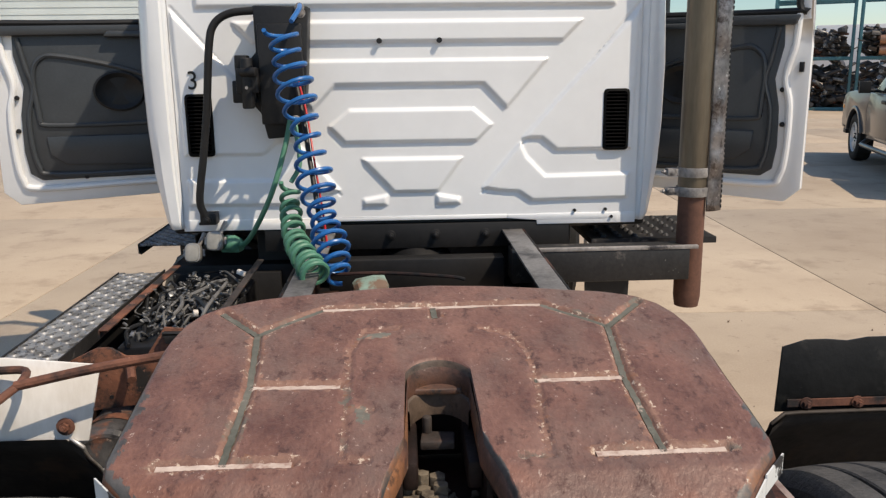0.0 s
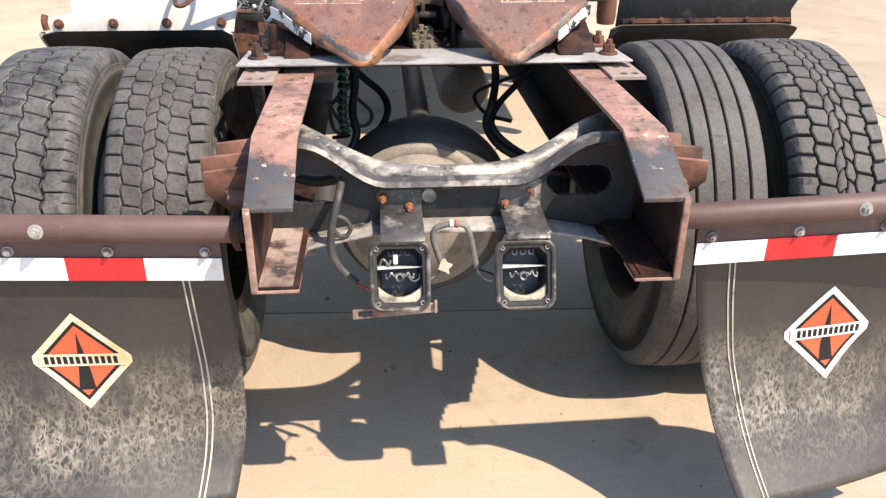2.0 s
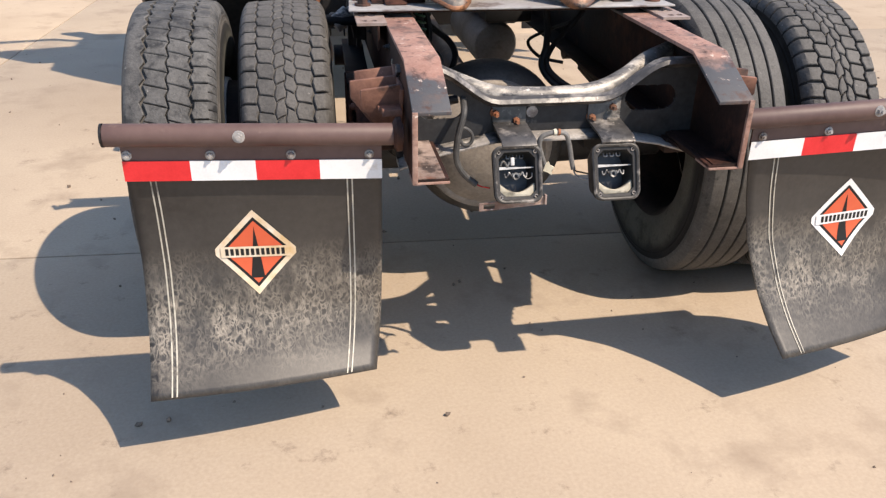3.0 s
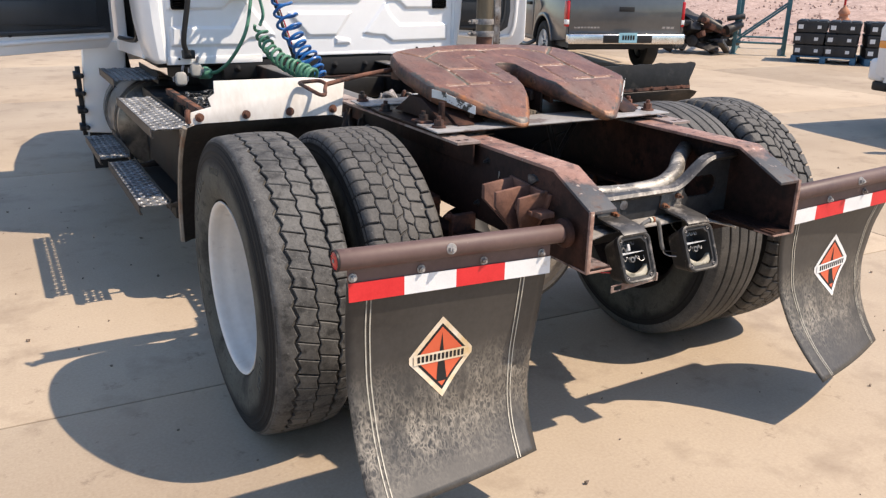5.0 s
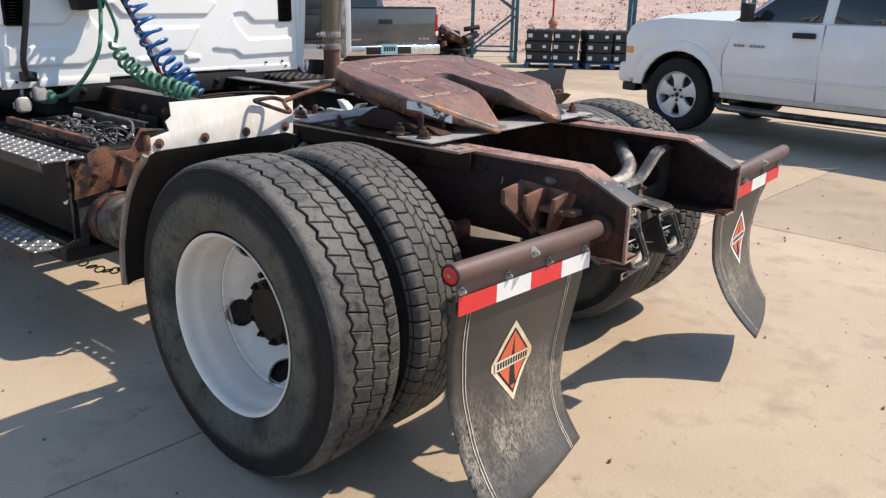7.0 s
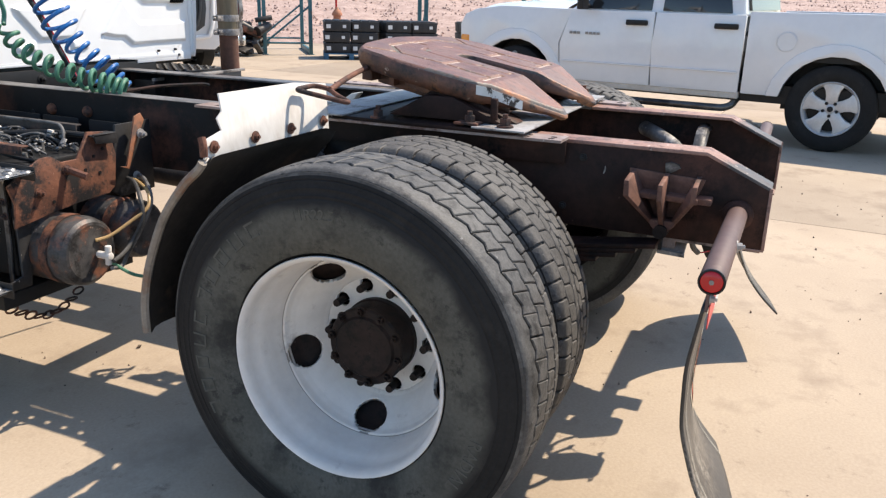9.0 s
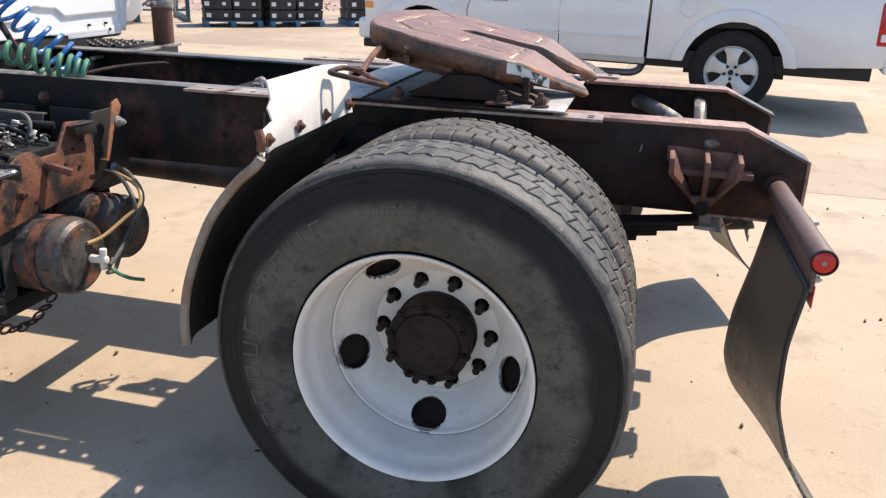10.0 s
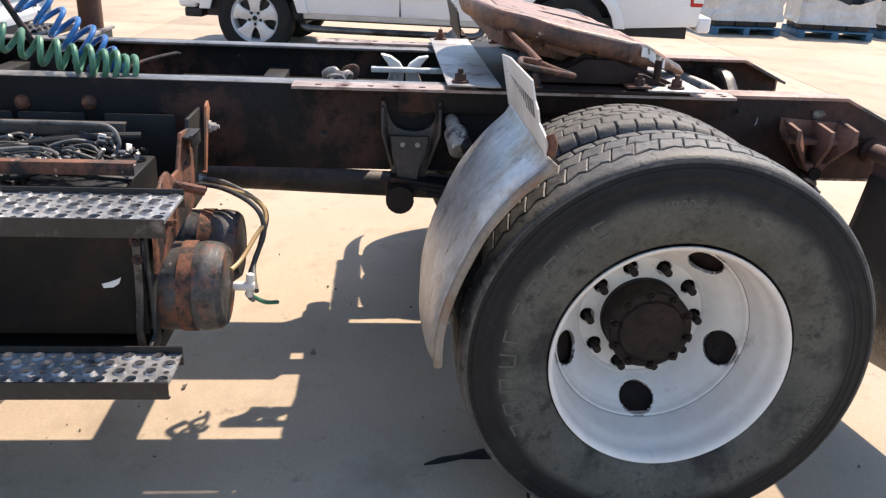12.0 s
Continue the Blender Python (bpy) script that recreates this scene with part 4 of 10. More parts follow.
tube(bm, wrap, 0.011, 9)
part("wrapped_hose", bm, DARK_PLASTIC, truck, "black hose inside the green wrap")
bm = B()
# slotted strap: two long edges, a bridge by the slot and a bent-up end
prism(bm, [(-0.224, 0.612), (-0.045, 0.624), (-0.045, 0.629), (-0.224, 0.617)], "y", -0.778, -0.774)
prism(bm, [(-0.224, 0.630), (-0.045, 0.642), (-0.045, 0.647), (-0.224, 0.635)], "y", -0.778, -0.774)
for xa, xb in ((-0.224, -0.212), (-0.182, -0.045)):
    prism(bm, [(xa, 0.613 + (xa + 0.224) * 0.067), (xb, 0.613 + (xb + 0.224) * 0.067), (xb, 0.633 + (xb + 0.224) * 0.067), (xa, 0.633 + (xa + 0.224) * 0.067)], "y", -0.7775, -0.7745)
prism(bm, [(-0.049, 0.625), (-0.043, 0.625), (-0.043, 0.652), (-0.049, 0.652)], "y", -0.784, -0.772)
part("slotted_strap", bm, ANGLE_STEEL, truck, "pinkish worn slotted strap under the lamp", 0.001)
bm = B()
revolve(bm, [(0.86, 0.0005), (0.862, 0.06), (0.875, 0.092), (0.90, 0.104), (1.45, 0.104), (1.475, 0.092), (1.49, 0.0005)], (0.185, 0, 0.665), "y", 36)
part("frame_air_tank", bm, DUSTY_STEEL, truck, "dusty round air tank between the rails", sharp=40)
bm = B()
prism(bm, [(-0.036, 0.690), (-0.022, 0.684), (-0.010, 0.676), (-0.012, 0.690), (-0.004, 0.698), (-0.016, 0.704), (-0.020, 0.714), (-0.030, 0.708)], "y", -0.706, -0.699)
part("loose_tag", bm, CREAM_DUST, truck, "tan cloth tag on the cut wire")


# ---- mud flaps on their pipes ----
def mud_flap(s, bow, gold, shift):
    """A rubber flap hung from a side pipe; bow: (height, depth) pairs of its hanging curve at the outer and inner edge."""
    x_in, x_out = 0.478 * s + shift, 1.085 * s + shift
    bm = B()
    za, zb = 0.842, 0.868
    tube(bm, [(0.425 * s + shift * 0.5, -0.80, za), (1.115 * s + shift, -0.80, zb)], 0.027, 24)
    pipe = part("flap_pipe", bm, PIPE_BROWN, truck, "brown primed steel pipe holding the mud flap", 0.003)
    bm = B()
    revolve(bm, [(0.0, 0.0005), (0.004 * s, 0.0225), (0.006 * s, 0.020), (0.007 * s, 0.006), (0.0065 * s, 0.0005)], (1.115 * s + shift, -0.80, zb), "x", 28)
    lens = part("red_reflector", bm, RED_LENS, pipe, "round red reflector in the pipe end")
    bm = B()
    revolve(bm, [(0.0, 0.0275), (0.005 * s, 0.0275), (0.006 * s, 0.024), (0.0, 0.0225)], (1.115 * s + shift, -0.80, zb), "x", 28)
    part("reflector_rim", bm, DARK_PLASTIC, lens, "black reflector rim")
    bm = B()
    revolve(bm, [(0.005 * s, 0.005), (0.009 * s, 0.005), (0.0095 * s, 0.0005)], (1.115 * s + shift, -0.80, zb), "x", 12)
    part("reflector_screw", bm, GREY_WORN, lens, "grey centre screw")
    bm = B()
    revolve(bm, [(0, 0.042), (0.012 * s, 0.042), (0.02 * s, 0.03)], (0.43 * s + shift * 0.3, -0.80, za), "x", 24)
    part("pipe_collar", bm, RAIL, pipe, "welded collar")
    bm = B()
    tilt = (zb - za) / 0.69
    prism(bm, [(x_in, 0.84), (x_out, 0.864), (x_out, 0.79), (x_in, 0.765)], "y", -0.797, -0.791)
    part("clamp_bar", bm, PIPE_BROWN, pipe, "brown clamp bar")
    for k in range(5):
        bm = B()
        x = x_out + (x_in - x_out) * (0.02 + 0.31 * k)
        if k < 4:
            bolt(bm, (x, -0.798, 0.816 - 0.022 * k / 3), (0, -1, 0), 0.008, 0.01)
        else:
            bolt(bm, (x_out + (x_in - x_out) * 0.45, -0.825, 0.860), (0, -1, 0.1), 0.010, 0.012)
        part("clamp_bolt", bm, GALV, pipe, "pale bolt head")
    # the sheet
    nu, nv = 24, 40
    g = np.zeros((nv, nu, 3))
    length = np.linspace(0, 1, nv)
    for i in range(nu):
        u = i / (nu - 1)
        hx = x_out + (x_in - x_out) * u
        zo, yo, xo = [np.interp(length, [0, 0.25, 0.5, 0.72, 0.87, 1.0], c) for c in bow[0]]
        zi, yi, xi = [np.interp(length, [0, 0.25, 0.5, 0.72, 0.87, 1.0], c) for c in bow[1]]
        g[:, i, 0] = hx + xo * (1 - u) + xi * u
        g[:, i, 1] = yo * (1 - u) + yi * u - 0.012 * math.sin(math.pi * u) * length
        g[:, i, 2] = zo * (1 - u) + zi * u
    for _ in range(5):
        g[1:-1] = (g[:-2] + 2 * g[1:-1] + g[2:]) / 4
    flap = grid_mesh("mud_flap", g, FLAP_RUBBER, truck, "black rubber mud flap with dried mud spatter and diamond emblem", flip=s > 0)
    sol = flap.modifiers.new("thickness", "SOLIDIFY")
    sol.thickness, sol.offset = 0.007, 1.0 if s < 0 else 1.0

    def on_flap(u, v, lift=0.003):
        """A place on the sheet, u from the outer edge, v from the top, a little proud of its rear face."""
        a, b = min(max(u, 0), 0.999) * (nu - 1), min(max(v, 0), 0.999) * (nv - 1)
        i, j = int(a), int(b)
        fa, fb = a - i, b - j
        p = (g[j, i] * (1 - fa) + g[j, i + 1] * fa) * (1 - fb) + (g[j + 1, i] * (1 - fa) + g[j + 1, i + 1] * fa) * fb
        du, dv = Vector(g[j, i + 1] - g[j, i]), Vector(g[j + 1, i] - g[j, i])
        nrm = du.cross(dv).normalized()
        if nrm.y > 0:
            nrm = -nrm
        return Vector(p) + nrm * (lift + 0.0005)

    def patch(name, poly, material, lift, label=""):
        """A thin layer of a polygon in (u, v), cut into strips so that it follows the sheet."""
        bm = B()
        us, vs = [q[0] for q in poly], [q[1] for q in poly]
        rows = 26
        prev = None
        for k in range(rows + 1):
            v = min(vs) + (max(vs) - min(vs)) * k / rows
            v = min(max(v, min(vs) + 1e-5), max(vs) - 1e-5)
            hits = []
            for (u0, v0), (u1, v1) in zip(poly, poly[1:] + poly[:1]):
                if (v0 - v) * (v1 - v) < 0:
                    hits.append(u0 + (u1 - u0) * (v - v0) / (v1 - v0))
            if len(hits) < 2:
                continue
            lo, hi = min(hits), max(hits)
            row = [bm.verts.new(on_flap(lo + (hi - lo) * q / 8, v, lift)) for q in range(9)]
            if prev:
                for q in range(8):
                    bm.faces.new((prev[q], prev[q + 1], row[q + 1], row[q]))
            prev = row
        return part(name, bm, material, flap, label)

    # tape on the top edge
    tone = [RED_TAPE, WHITE_TAPE] * 2 if s < 0 else [RED_TAPE, WHITE_TAPE, RED_TAPE, WHITE_TAPE]
    for k in range(4):
        a, b = k / 4, (k + 1) / 4
        bm = B()
        x0, x1 = x_out + (x_in - x_out) * a, x_out + (x_in - x_out) * b
        z0, z1 = 0.803 - 0.023 * a, 0.803 - 0.023 * b
        prism(bm, [(x0, z0), (x1, z1), (x1, z1 - 0.05), (x0, z0 - 0.05)], "y", -0.8012, -0.7992)
        part("tape_strip", bm, tone[k], pipe, "red reflective tape" if tone[k] is RED_TAPE else "white reflective tape")
    for u0 in (0.085, 0.105, 0.855, 0.875):
        patch("pinstripe", [(u0, 0.09), (u0 + 0.006, 0.09), (u0 + 0.006, 0.995), (u0, 0.995)], PIN_STRIPE, 0.0012, "cream pinstripe")
    cu, cv, hu, hv = (0.462, 0.435, 0.180, 0.200) if s < 0 else (0.440, 0.440, 0.207, 0.200)

    def diamond(f):
        return [(cu, cv - hv * f), (cu + hu * f, cv), (cu, cv + hv * f), (cu - hu * f, cv)]
    patch("emblem_border", diamond(1.0), EMBLEM_GOLD if gold else EMBLEM_WHITE, 0.0010, "diamond emblem border")
    patch("emblem_black", diamond(0.83), DARK_PLASTIC, 0.0016)
    patch("emblem_red", diamond(0.74), EMBLEM_RED, 0.0022, "orange red diamond field")
    patch("emblem_road", [(cu, cv - hv * 0.60), (cu + hu * 0.16, cv + hv * 0.62), (cu - hu * 0.16, cv + hv * 0.62)], DARK_PLASTIC, 0.0028)
    patch("emblem_band", [(cu - hu * 0.80, cv - hv * 0.13), (cu + hu * 0.80, cv - hv * 0.13), (cu + hu * 0.80, cv + hv * 0.13), (cu - hu * 0.80, cv + hv * 0.13)],
          EMBLEM_GOLD if gold else EMBLEM_WHITE, 0.0034)
    for k in range(12):
        a = cu + hu * (-0.70 + 1.4 * k / 12)
        patch("emblem_bar", [(a, cv - hv * 0.08), (a + hu * 0.075, cv - hv * 0.08), (a + hu * 0.075, cv + hv * 0.08), (a, cv + hv * 0.08)], DARK_PLASTIC, 0.0040)
    return flap


mud_flap(-1, (((0.80, 0.655, 0.51, 0.375, 0.285, 0.214), (-0.792, -0.772, -0.778, -0.822, -0.875, -0.940), (0, 0, 0, 0, 0, 0)),
              ((0.778, 0.63, 0.475, 0.34, 0.250, 0.180), (-0.792, -0.768, -0.735, -0.728, -0.762, -0.834), (0, 0, 0, -0.004, -0.014, -0.030))), True, 0.0)
mud_flap(1, (((0.80, 0.645, 0.49, 0.35, 0.255, 0.178), (-0.785, -0.735, -0.712, -0.726, -0.765, -0.816), (0, 0, 0.005, 0.015, 0.025, 0.036)),
             ((0.778, 0.625, 0.475, 0.345, 0.260, 0.188), (-0.79, -0.770, -0.775, -0.828, -0.890, -0.962), (0.005, 0.035, 0.062, 0.090, 0.110, 0.132))), False, 0.022)


# ---- wheels and axle ----
AXLE_Y, AXLE_Z, TYRE_R = 0.048, 0.506, 0.513


DUST_RUBBER = mat("dust_grey_rubber", (0.035, 0.033, 0.030), (0.115, 0.105, 0.094), 0.85, big=6, fine=90, bump=0.4, spot=(0.16, 0.15, 0.135), spot_scale=8, spot_at=0.60, spec=0.3)


def tyre_parts(wheel, cx, s, style, seed):
    """A truck tyre round (cx, axle); s: the side that its outer face looks to."""
    c = (cx, AXLE_Y, AXLE_Z)
    R = TYRE_R
    base = R - 0.012
    half = [(0.105, 0.292), (0.118, 0.30), (0.128, 0.315), (0.139, 0.36), (0.1405, 0.40), (0.137, 0.44), (0.1375, 0.443), (0.1352, 0.446), (0.1335, 0.458), (0.1342, 0.461), (0.1318, 0.464), (0.1298, 0.478),
            (0.1275, 0.480), (0.1262, 0.483), (0.118, base - 0.014), (0.05, base - 0.002)]
    full = half[:-3] + [(0.1285, 0.482), (0.1262, 0.490), (0.1225, 0.4955), (0.1180, 0.4972), (0.05, base - 0.002)]
    one, two = (full, half) if style == "zigzag" and s < 0 else (half, half)
    bm = B()
    revolve(bm, [(-u, r) for u, r in one] + two[::-1], c, "x", 96)
    tyre = part("tyre", bm, RUBBER, wheel, "black truck tyre with worn dusty tread", sharp=35)
    # groove floors keep dust; left wheels' inner sides are dusty with sunlight painted in
    tyre.data.materials.append(DUST_RUBBER)
    for f in tyre.data.polygons:
        if ((f.center.x - cx) * s < -0.115 and s < 0) or math.hypot(f.center.y - AXLE_Y, f.center.z - AXLE_Z) > 0.488:
            f.material_index = 1
    bm = B()
    for sd in (-1, 1):
        revolve(bm, [(sd * 0.1210, 0.3005), (sd * 0.1302, 0.314), (sd * 0.1396, 0.348), (sd * 0.1425, 0.385), (sd * 0.1427, 0.415), (sd * 0.1403, 0.432), (sd * 0.138, 0.436)], c, "x", 96)
    part("sidewall_band", bm, SIDEWALL, tyre, "dusty grey sidewall")
    bm = B()
    rnd = random.Random(seed)

    def crown(u):
        """How far the tread falls away toward its rounded shoulders."""
        return 0.010 * (abs(u) / 0.125) ** 2 + 0.026 * (max(abs(u) - 0.110, 0) / 0.0225) ** 2

    def lug(ua, ub, t0, t1, skew=0.0, worn=0.0, soft=(1, 1, 1, 1), cols=()):
        """One tread block. ua, ub: its edges across as functions of the angle; soft: which of its four edges are
        chamfered and stand free (across, across, round, round); cols: further places across, as fractions."""
        e = 0.0026
        w = max(ub(t0) - ua(t0), 0.004)
        ln = (t1 - t0) * R
        fs = sorted({0.0, min(e / w, 0.3) if soft[0] else 0.001, 0.5, 1 - (min(e / w, 0.3) if soft[1] else 0.001), 1.0} | set(cols))
        gs = [0.0, min(e / ln, 0.3) if soft[2] else 0.002, 0.35, 0.65, 1 - (min(e / ln, 0.3) if soft[3] else 0.002), 1.0]
        top = []
        for f in fs:
            row = []
            for g in gs:
                t = t0 + (t1 - t0) * g + skew * f
                a_, b_ = ua(t), ub(t)
                u = a_ + (b_ - a_) * f
                low = 0.0024 if (f == 0 and soft[0]) or (f == 1 and soft[1]) or (g == 0 and soft[2]) or (g == 1 and soft[3]) else 0.0
                r = R - crown(u) - worn - low
                row.append((bm.verts.new((c[0] + u, c[1] + r * math.cos(t), c[2] + r * math.sin(t))), u, t))
            top.append(row)
        nf, ng = len(fs), len(gs)
        for i in range(nf - 1):
            for k in range(ng - 1):
                bm.faces.new((top[i][k][0], top[i + 1][k][0], top[i + 1][k + 1][0], top[i][k + 1][0]))
        edge = [top[i][0] for i in range(nf)] + [top[-1][k] for k in range(1, ng)] + [top[i][-1] for i in range(nf - 2, -1, -1)] + [top[0][k] for k in range(ng - 2, 0, -1)]
        foot = []
        for _, u, t in edge:
            r = base - 0.006 - crown(u)
            foot.append(bm.verts.new((c[0] + u, c[1] + r * math.cos(t), c[2] + r * math.sin(t))))
        for k in range(len(edge)):
            q = (k + 1) % len(edge)
            bm.faces.new((edge[k][0], edge[q][0], foot[q], foot[k]))

    def wavy(u, amp, st, phase=0.0, lean=0.65):
        """An edge that zigzags along the tread with a long and a short leg."""
        def at(t):
            q = (t / st + phase) % 1.0
            return u + amp * ((2 * q / lean - 1) if q < lean else (1 - 2 * (q - lean) / (1 - lean)))
        return at

    def plain(u):
        return lambda t: u
    brow = 0.1325
    round_a, round_b = (0.15, 0.32, 0.44), (0.56, 0.68, 0.85)
    if style == "zigzag":
        # smooth outer shoulder, two rows of slanting blocks between zigzag grooves, slit inner shoulder
        n = 58
        st = 2 * math.pi / n
        for k in range(n):
            t = k * st
            j = [rnd.uniform(-0.02, 0.02) * st for _ in range(6)]
            lug(plain(-0.1205), wavy(-0.0700, 0.0065, st), t, t + st, 0.0, 0.0, (0, 1, 0, 0), (0.08, 0.2))
            lug(wavy(0.0700, 0.0065, st, 0.4), plain(0.112), t + 0.035 * st, t + 0.965 * st, 0.0, 0.0, (1, 0, 1, 1))
            for q in range(2):
                h = t + q * st / 2
                lug(plain(0.112), plain(brow), h + 0.018 * st, h + 0.482 * st, 0.0, 0.0, (0, 0, 1, 1), round_b)
            lug(wavy(-0.0610, 0.0065, st), wavy(-0.0022, 0.0045, st, 0.3), t + 0.03 * st + j[0], t + 0.97 * st + j[1], 0.36 * st, 0.0006)
            lug(wavy(0.0022, 0.0045, st, 0.3), wavy(0.0610, 0.0065, st, 0.4), t + 0.03 * st + j[2], t + 0.97 * st + j[3], 0.36 * st, 0.0006)
    elif style == "worn":
        # five worn rows: square shoulder lugs with open gaps, faint kinked rows between them
        n = 60
        st = 2 * math.pi / n
        for k in range(n):
            t = k * st
            j = [rnd.uniform(-0.035, 0.035) * st for _ in range(8)]
            lug(plain(-brow), wavy(-0.0815, 0.0040, st, 0.2), t + 0.055 * st + j[0], t + 0.945 * st + j[0], 0.10 * st, 0.0055, (0, 1, 1, 1), round_a)
            lug(wavy(-0.0775, 0.0040, st, 0.2), wavy(-0.0310, 0.0050, st, 0.5), t + 0.54 * st, t + 1.46 * st + j[1], 0.16 * st, 0.0065 + rnd.uniform(0, 0.0015))
            lug(wavy(-0.0285, 0.0050, st, 0.5), wavy(-0.0015, 0.0050, st, 0.1), t + 0.04 * st, t + 0.96 * st, -0.25 * st, 0.0075)
            lug(wavy(0.0010, 0.0050, st, 0.1), wavy(0.0285, 0.0050, st, 0.5), t + 0.34 * st, t + 1.26 * st, 0.25 * st, 0.0075)
            lug(wavy(0.0310, 0.0050, st, 0.5), wavy(0.0765, 0.0045, st, 0.2), t + 0.05 * st + j[2], t + 0.95 * st + j[2], 0.14 * st, 0.0065 + rnd.uniform(0, 0.0015))
            lug(wavy(0.0825, 0.0045, st, 0.2), plain(brow), t + 0.56 * st + j[3], t + 1.44 * st + j[3], -0.10 * st, 0.005, (1, 0, 1, 1), round_b)
    elif style == "lugs":
        # deep traction lugs, the shoulder rows split by wide gaps
        n = 58
        st = 2 * math.pi / n
        for k in range(n):
            t = k * st
            j = [rnd.uniform(-0.02, 0.02) * st for _ in range(8)]
            lug(plain(-brow), wavy(-0.0790, 0.0055, st, 0.2), t + 0.085 * st, t + 0.915 * st, 0.10 * st, 0.0, (0, 1, 1, 1), round_a)
            lug(wavy(-0.0720, 0.0055, st, 0.2), wavy(-0.0270, 0.0050, st, 0.5), t + 0.56 * st + j[0], t + 1.44 * st + j[0], 0.16 * st, 0.0008)
            lug(wavy(-0.0225, 0.0050, st, 0.5), wavy(-0.0020, 0.0050, st, 0.1), t + 0.05 * st, t + 0.95 * st, -0.25 * st, 0.0015)
            lug(wavy(0.0020, 0.0050, st, 0.1), wavy(0.0225, 0.0050, st, 0.5), t + 0.35 * st, t + 1.25 * st, 0.25 * st, 0.0015)
            lug(wavy(0.0270, 0.0050, st, 0.5), wavy(0.0720, 0.0055, st, 0.2), t + 0.06 * st + j[1], t + 0.94 * st + j[1], 0.16 * st, 0.0008)
            lug(wavy(0.0790, 0.0055, st, 0.2), plain(brow), t + 0.585 * st, t + 1.415 * st, -0.10 * st, 0.0, (1, 0, 1, 1), round_b)
    else:
        # plain ribs between straight grooves
        n = 72
        st = 2 * math.pi / n
        for k in range(n):
            t = k * st
            lug(plain(-brow), plain(-0.0760), t, t + st, 0.0, 0.0, (0, 1, 0, 0), round_a)
            for a_, b_ in ((-0.0690, -0.0275), (-0.0215, 0.0215), (0.0275, 0.0690)):
                lug(plain(a_), plain(b_), t, t + st, 0.0, 0.0, (1, 1, 0, 0))
            lug(plain(0.0760), plain(brow), t, t + st, 0.0, 0.0, (1, 0, 0, 0), round_b)
    part("tread", bm, TREAD_DARK if style == "zigzag" else TREAD, tyre, "grey dusty tread blocks", sharp=30)
    return tyre


def sidewall_words(tyre, cx, s):
    """Raised size marking and plain raised bars round the outer sidewall."""
    face = cx + 0.1430 * s
    def bend(bm, centre, r0, name):
        for v in bm.verts:
            a = centre - v.co.x / r0 * (-1 if s > 0 else 1) * -1
            r = r0 + v.co.y
            v.co = Vector((face + (v.co.z - 0.0004) * s, AXLE_Y + r * math.cos(a), AXLE_Z + r * math.sin(a)))
        part(name, bm, SIDEWALL_LETTER, tyre, "raised grey sidewall marking")
    bend(letters("11R22.5", 0.036, 0.0015), radians(84), 0.398, "size_marking")
    bend(letters("RADIAL", 0.046, 0.0015), radians(204), 0.398, "type_marking")
    for start, count, step in ((20, 10, 9.4),):
        for k in range(count):
            bm = B()
            x = (k - count / 2) * step * math.pi / 180 * 0.398
            for a, b, c0, d in ((-0.018, -0.013, -0.020, 0.020), (0.013, 0.018, -0.020, 0.020), (-0.013, 0.013, 0.015, 0.020), (-0.013, 0.013, -0.020, -0.015)):
                if (k * 7 + int(a * 900) + int(c0 * 700)) % 5:
                    box(bm, x + a, x + b, c0, d, -0.001, 0.0014)
            bend(bm, radians(start), 0.398, "raised_frame")


SIDEWALL_LETTER = mat("pale_grey_rubber", (0.058, 0.058, 0.050), (0.118, 0.116, 0.100), 0.85, spec=0.3)


WELD_DIRT = mat("dirty_weld_seam", (0.16, 0.14, 0.12), (0.36, 0.34, 0.32), 0.8, big=9, fine=60, bump=0.5)


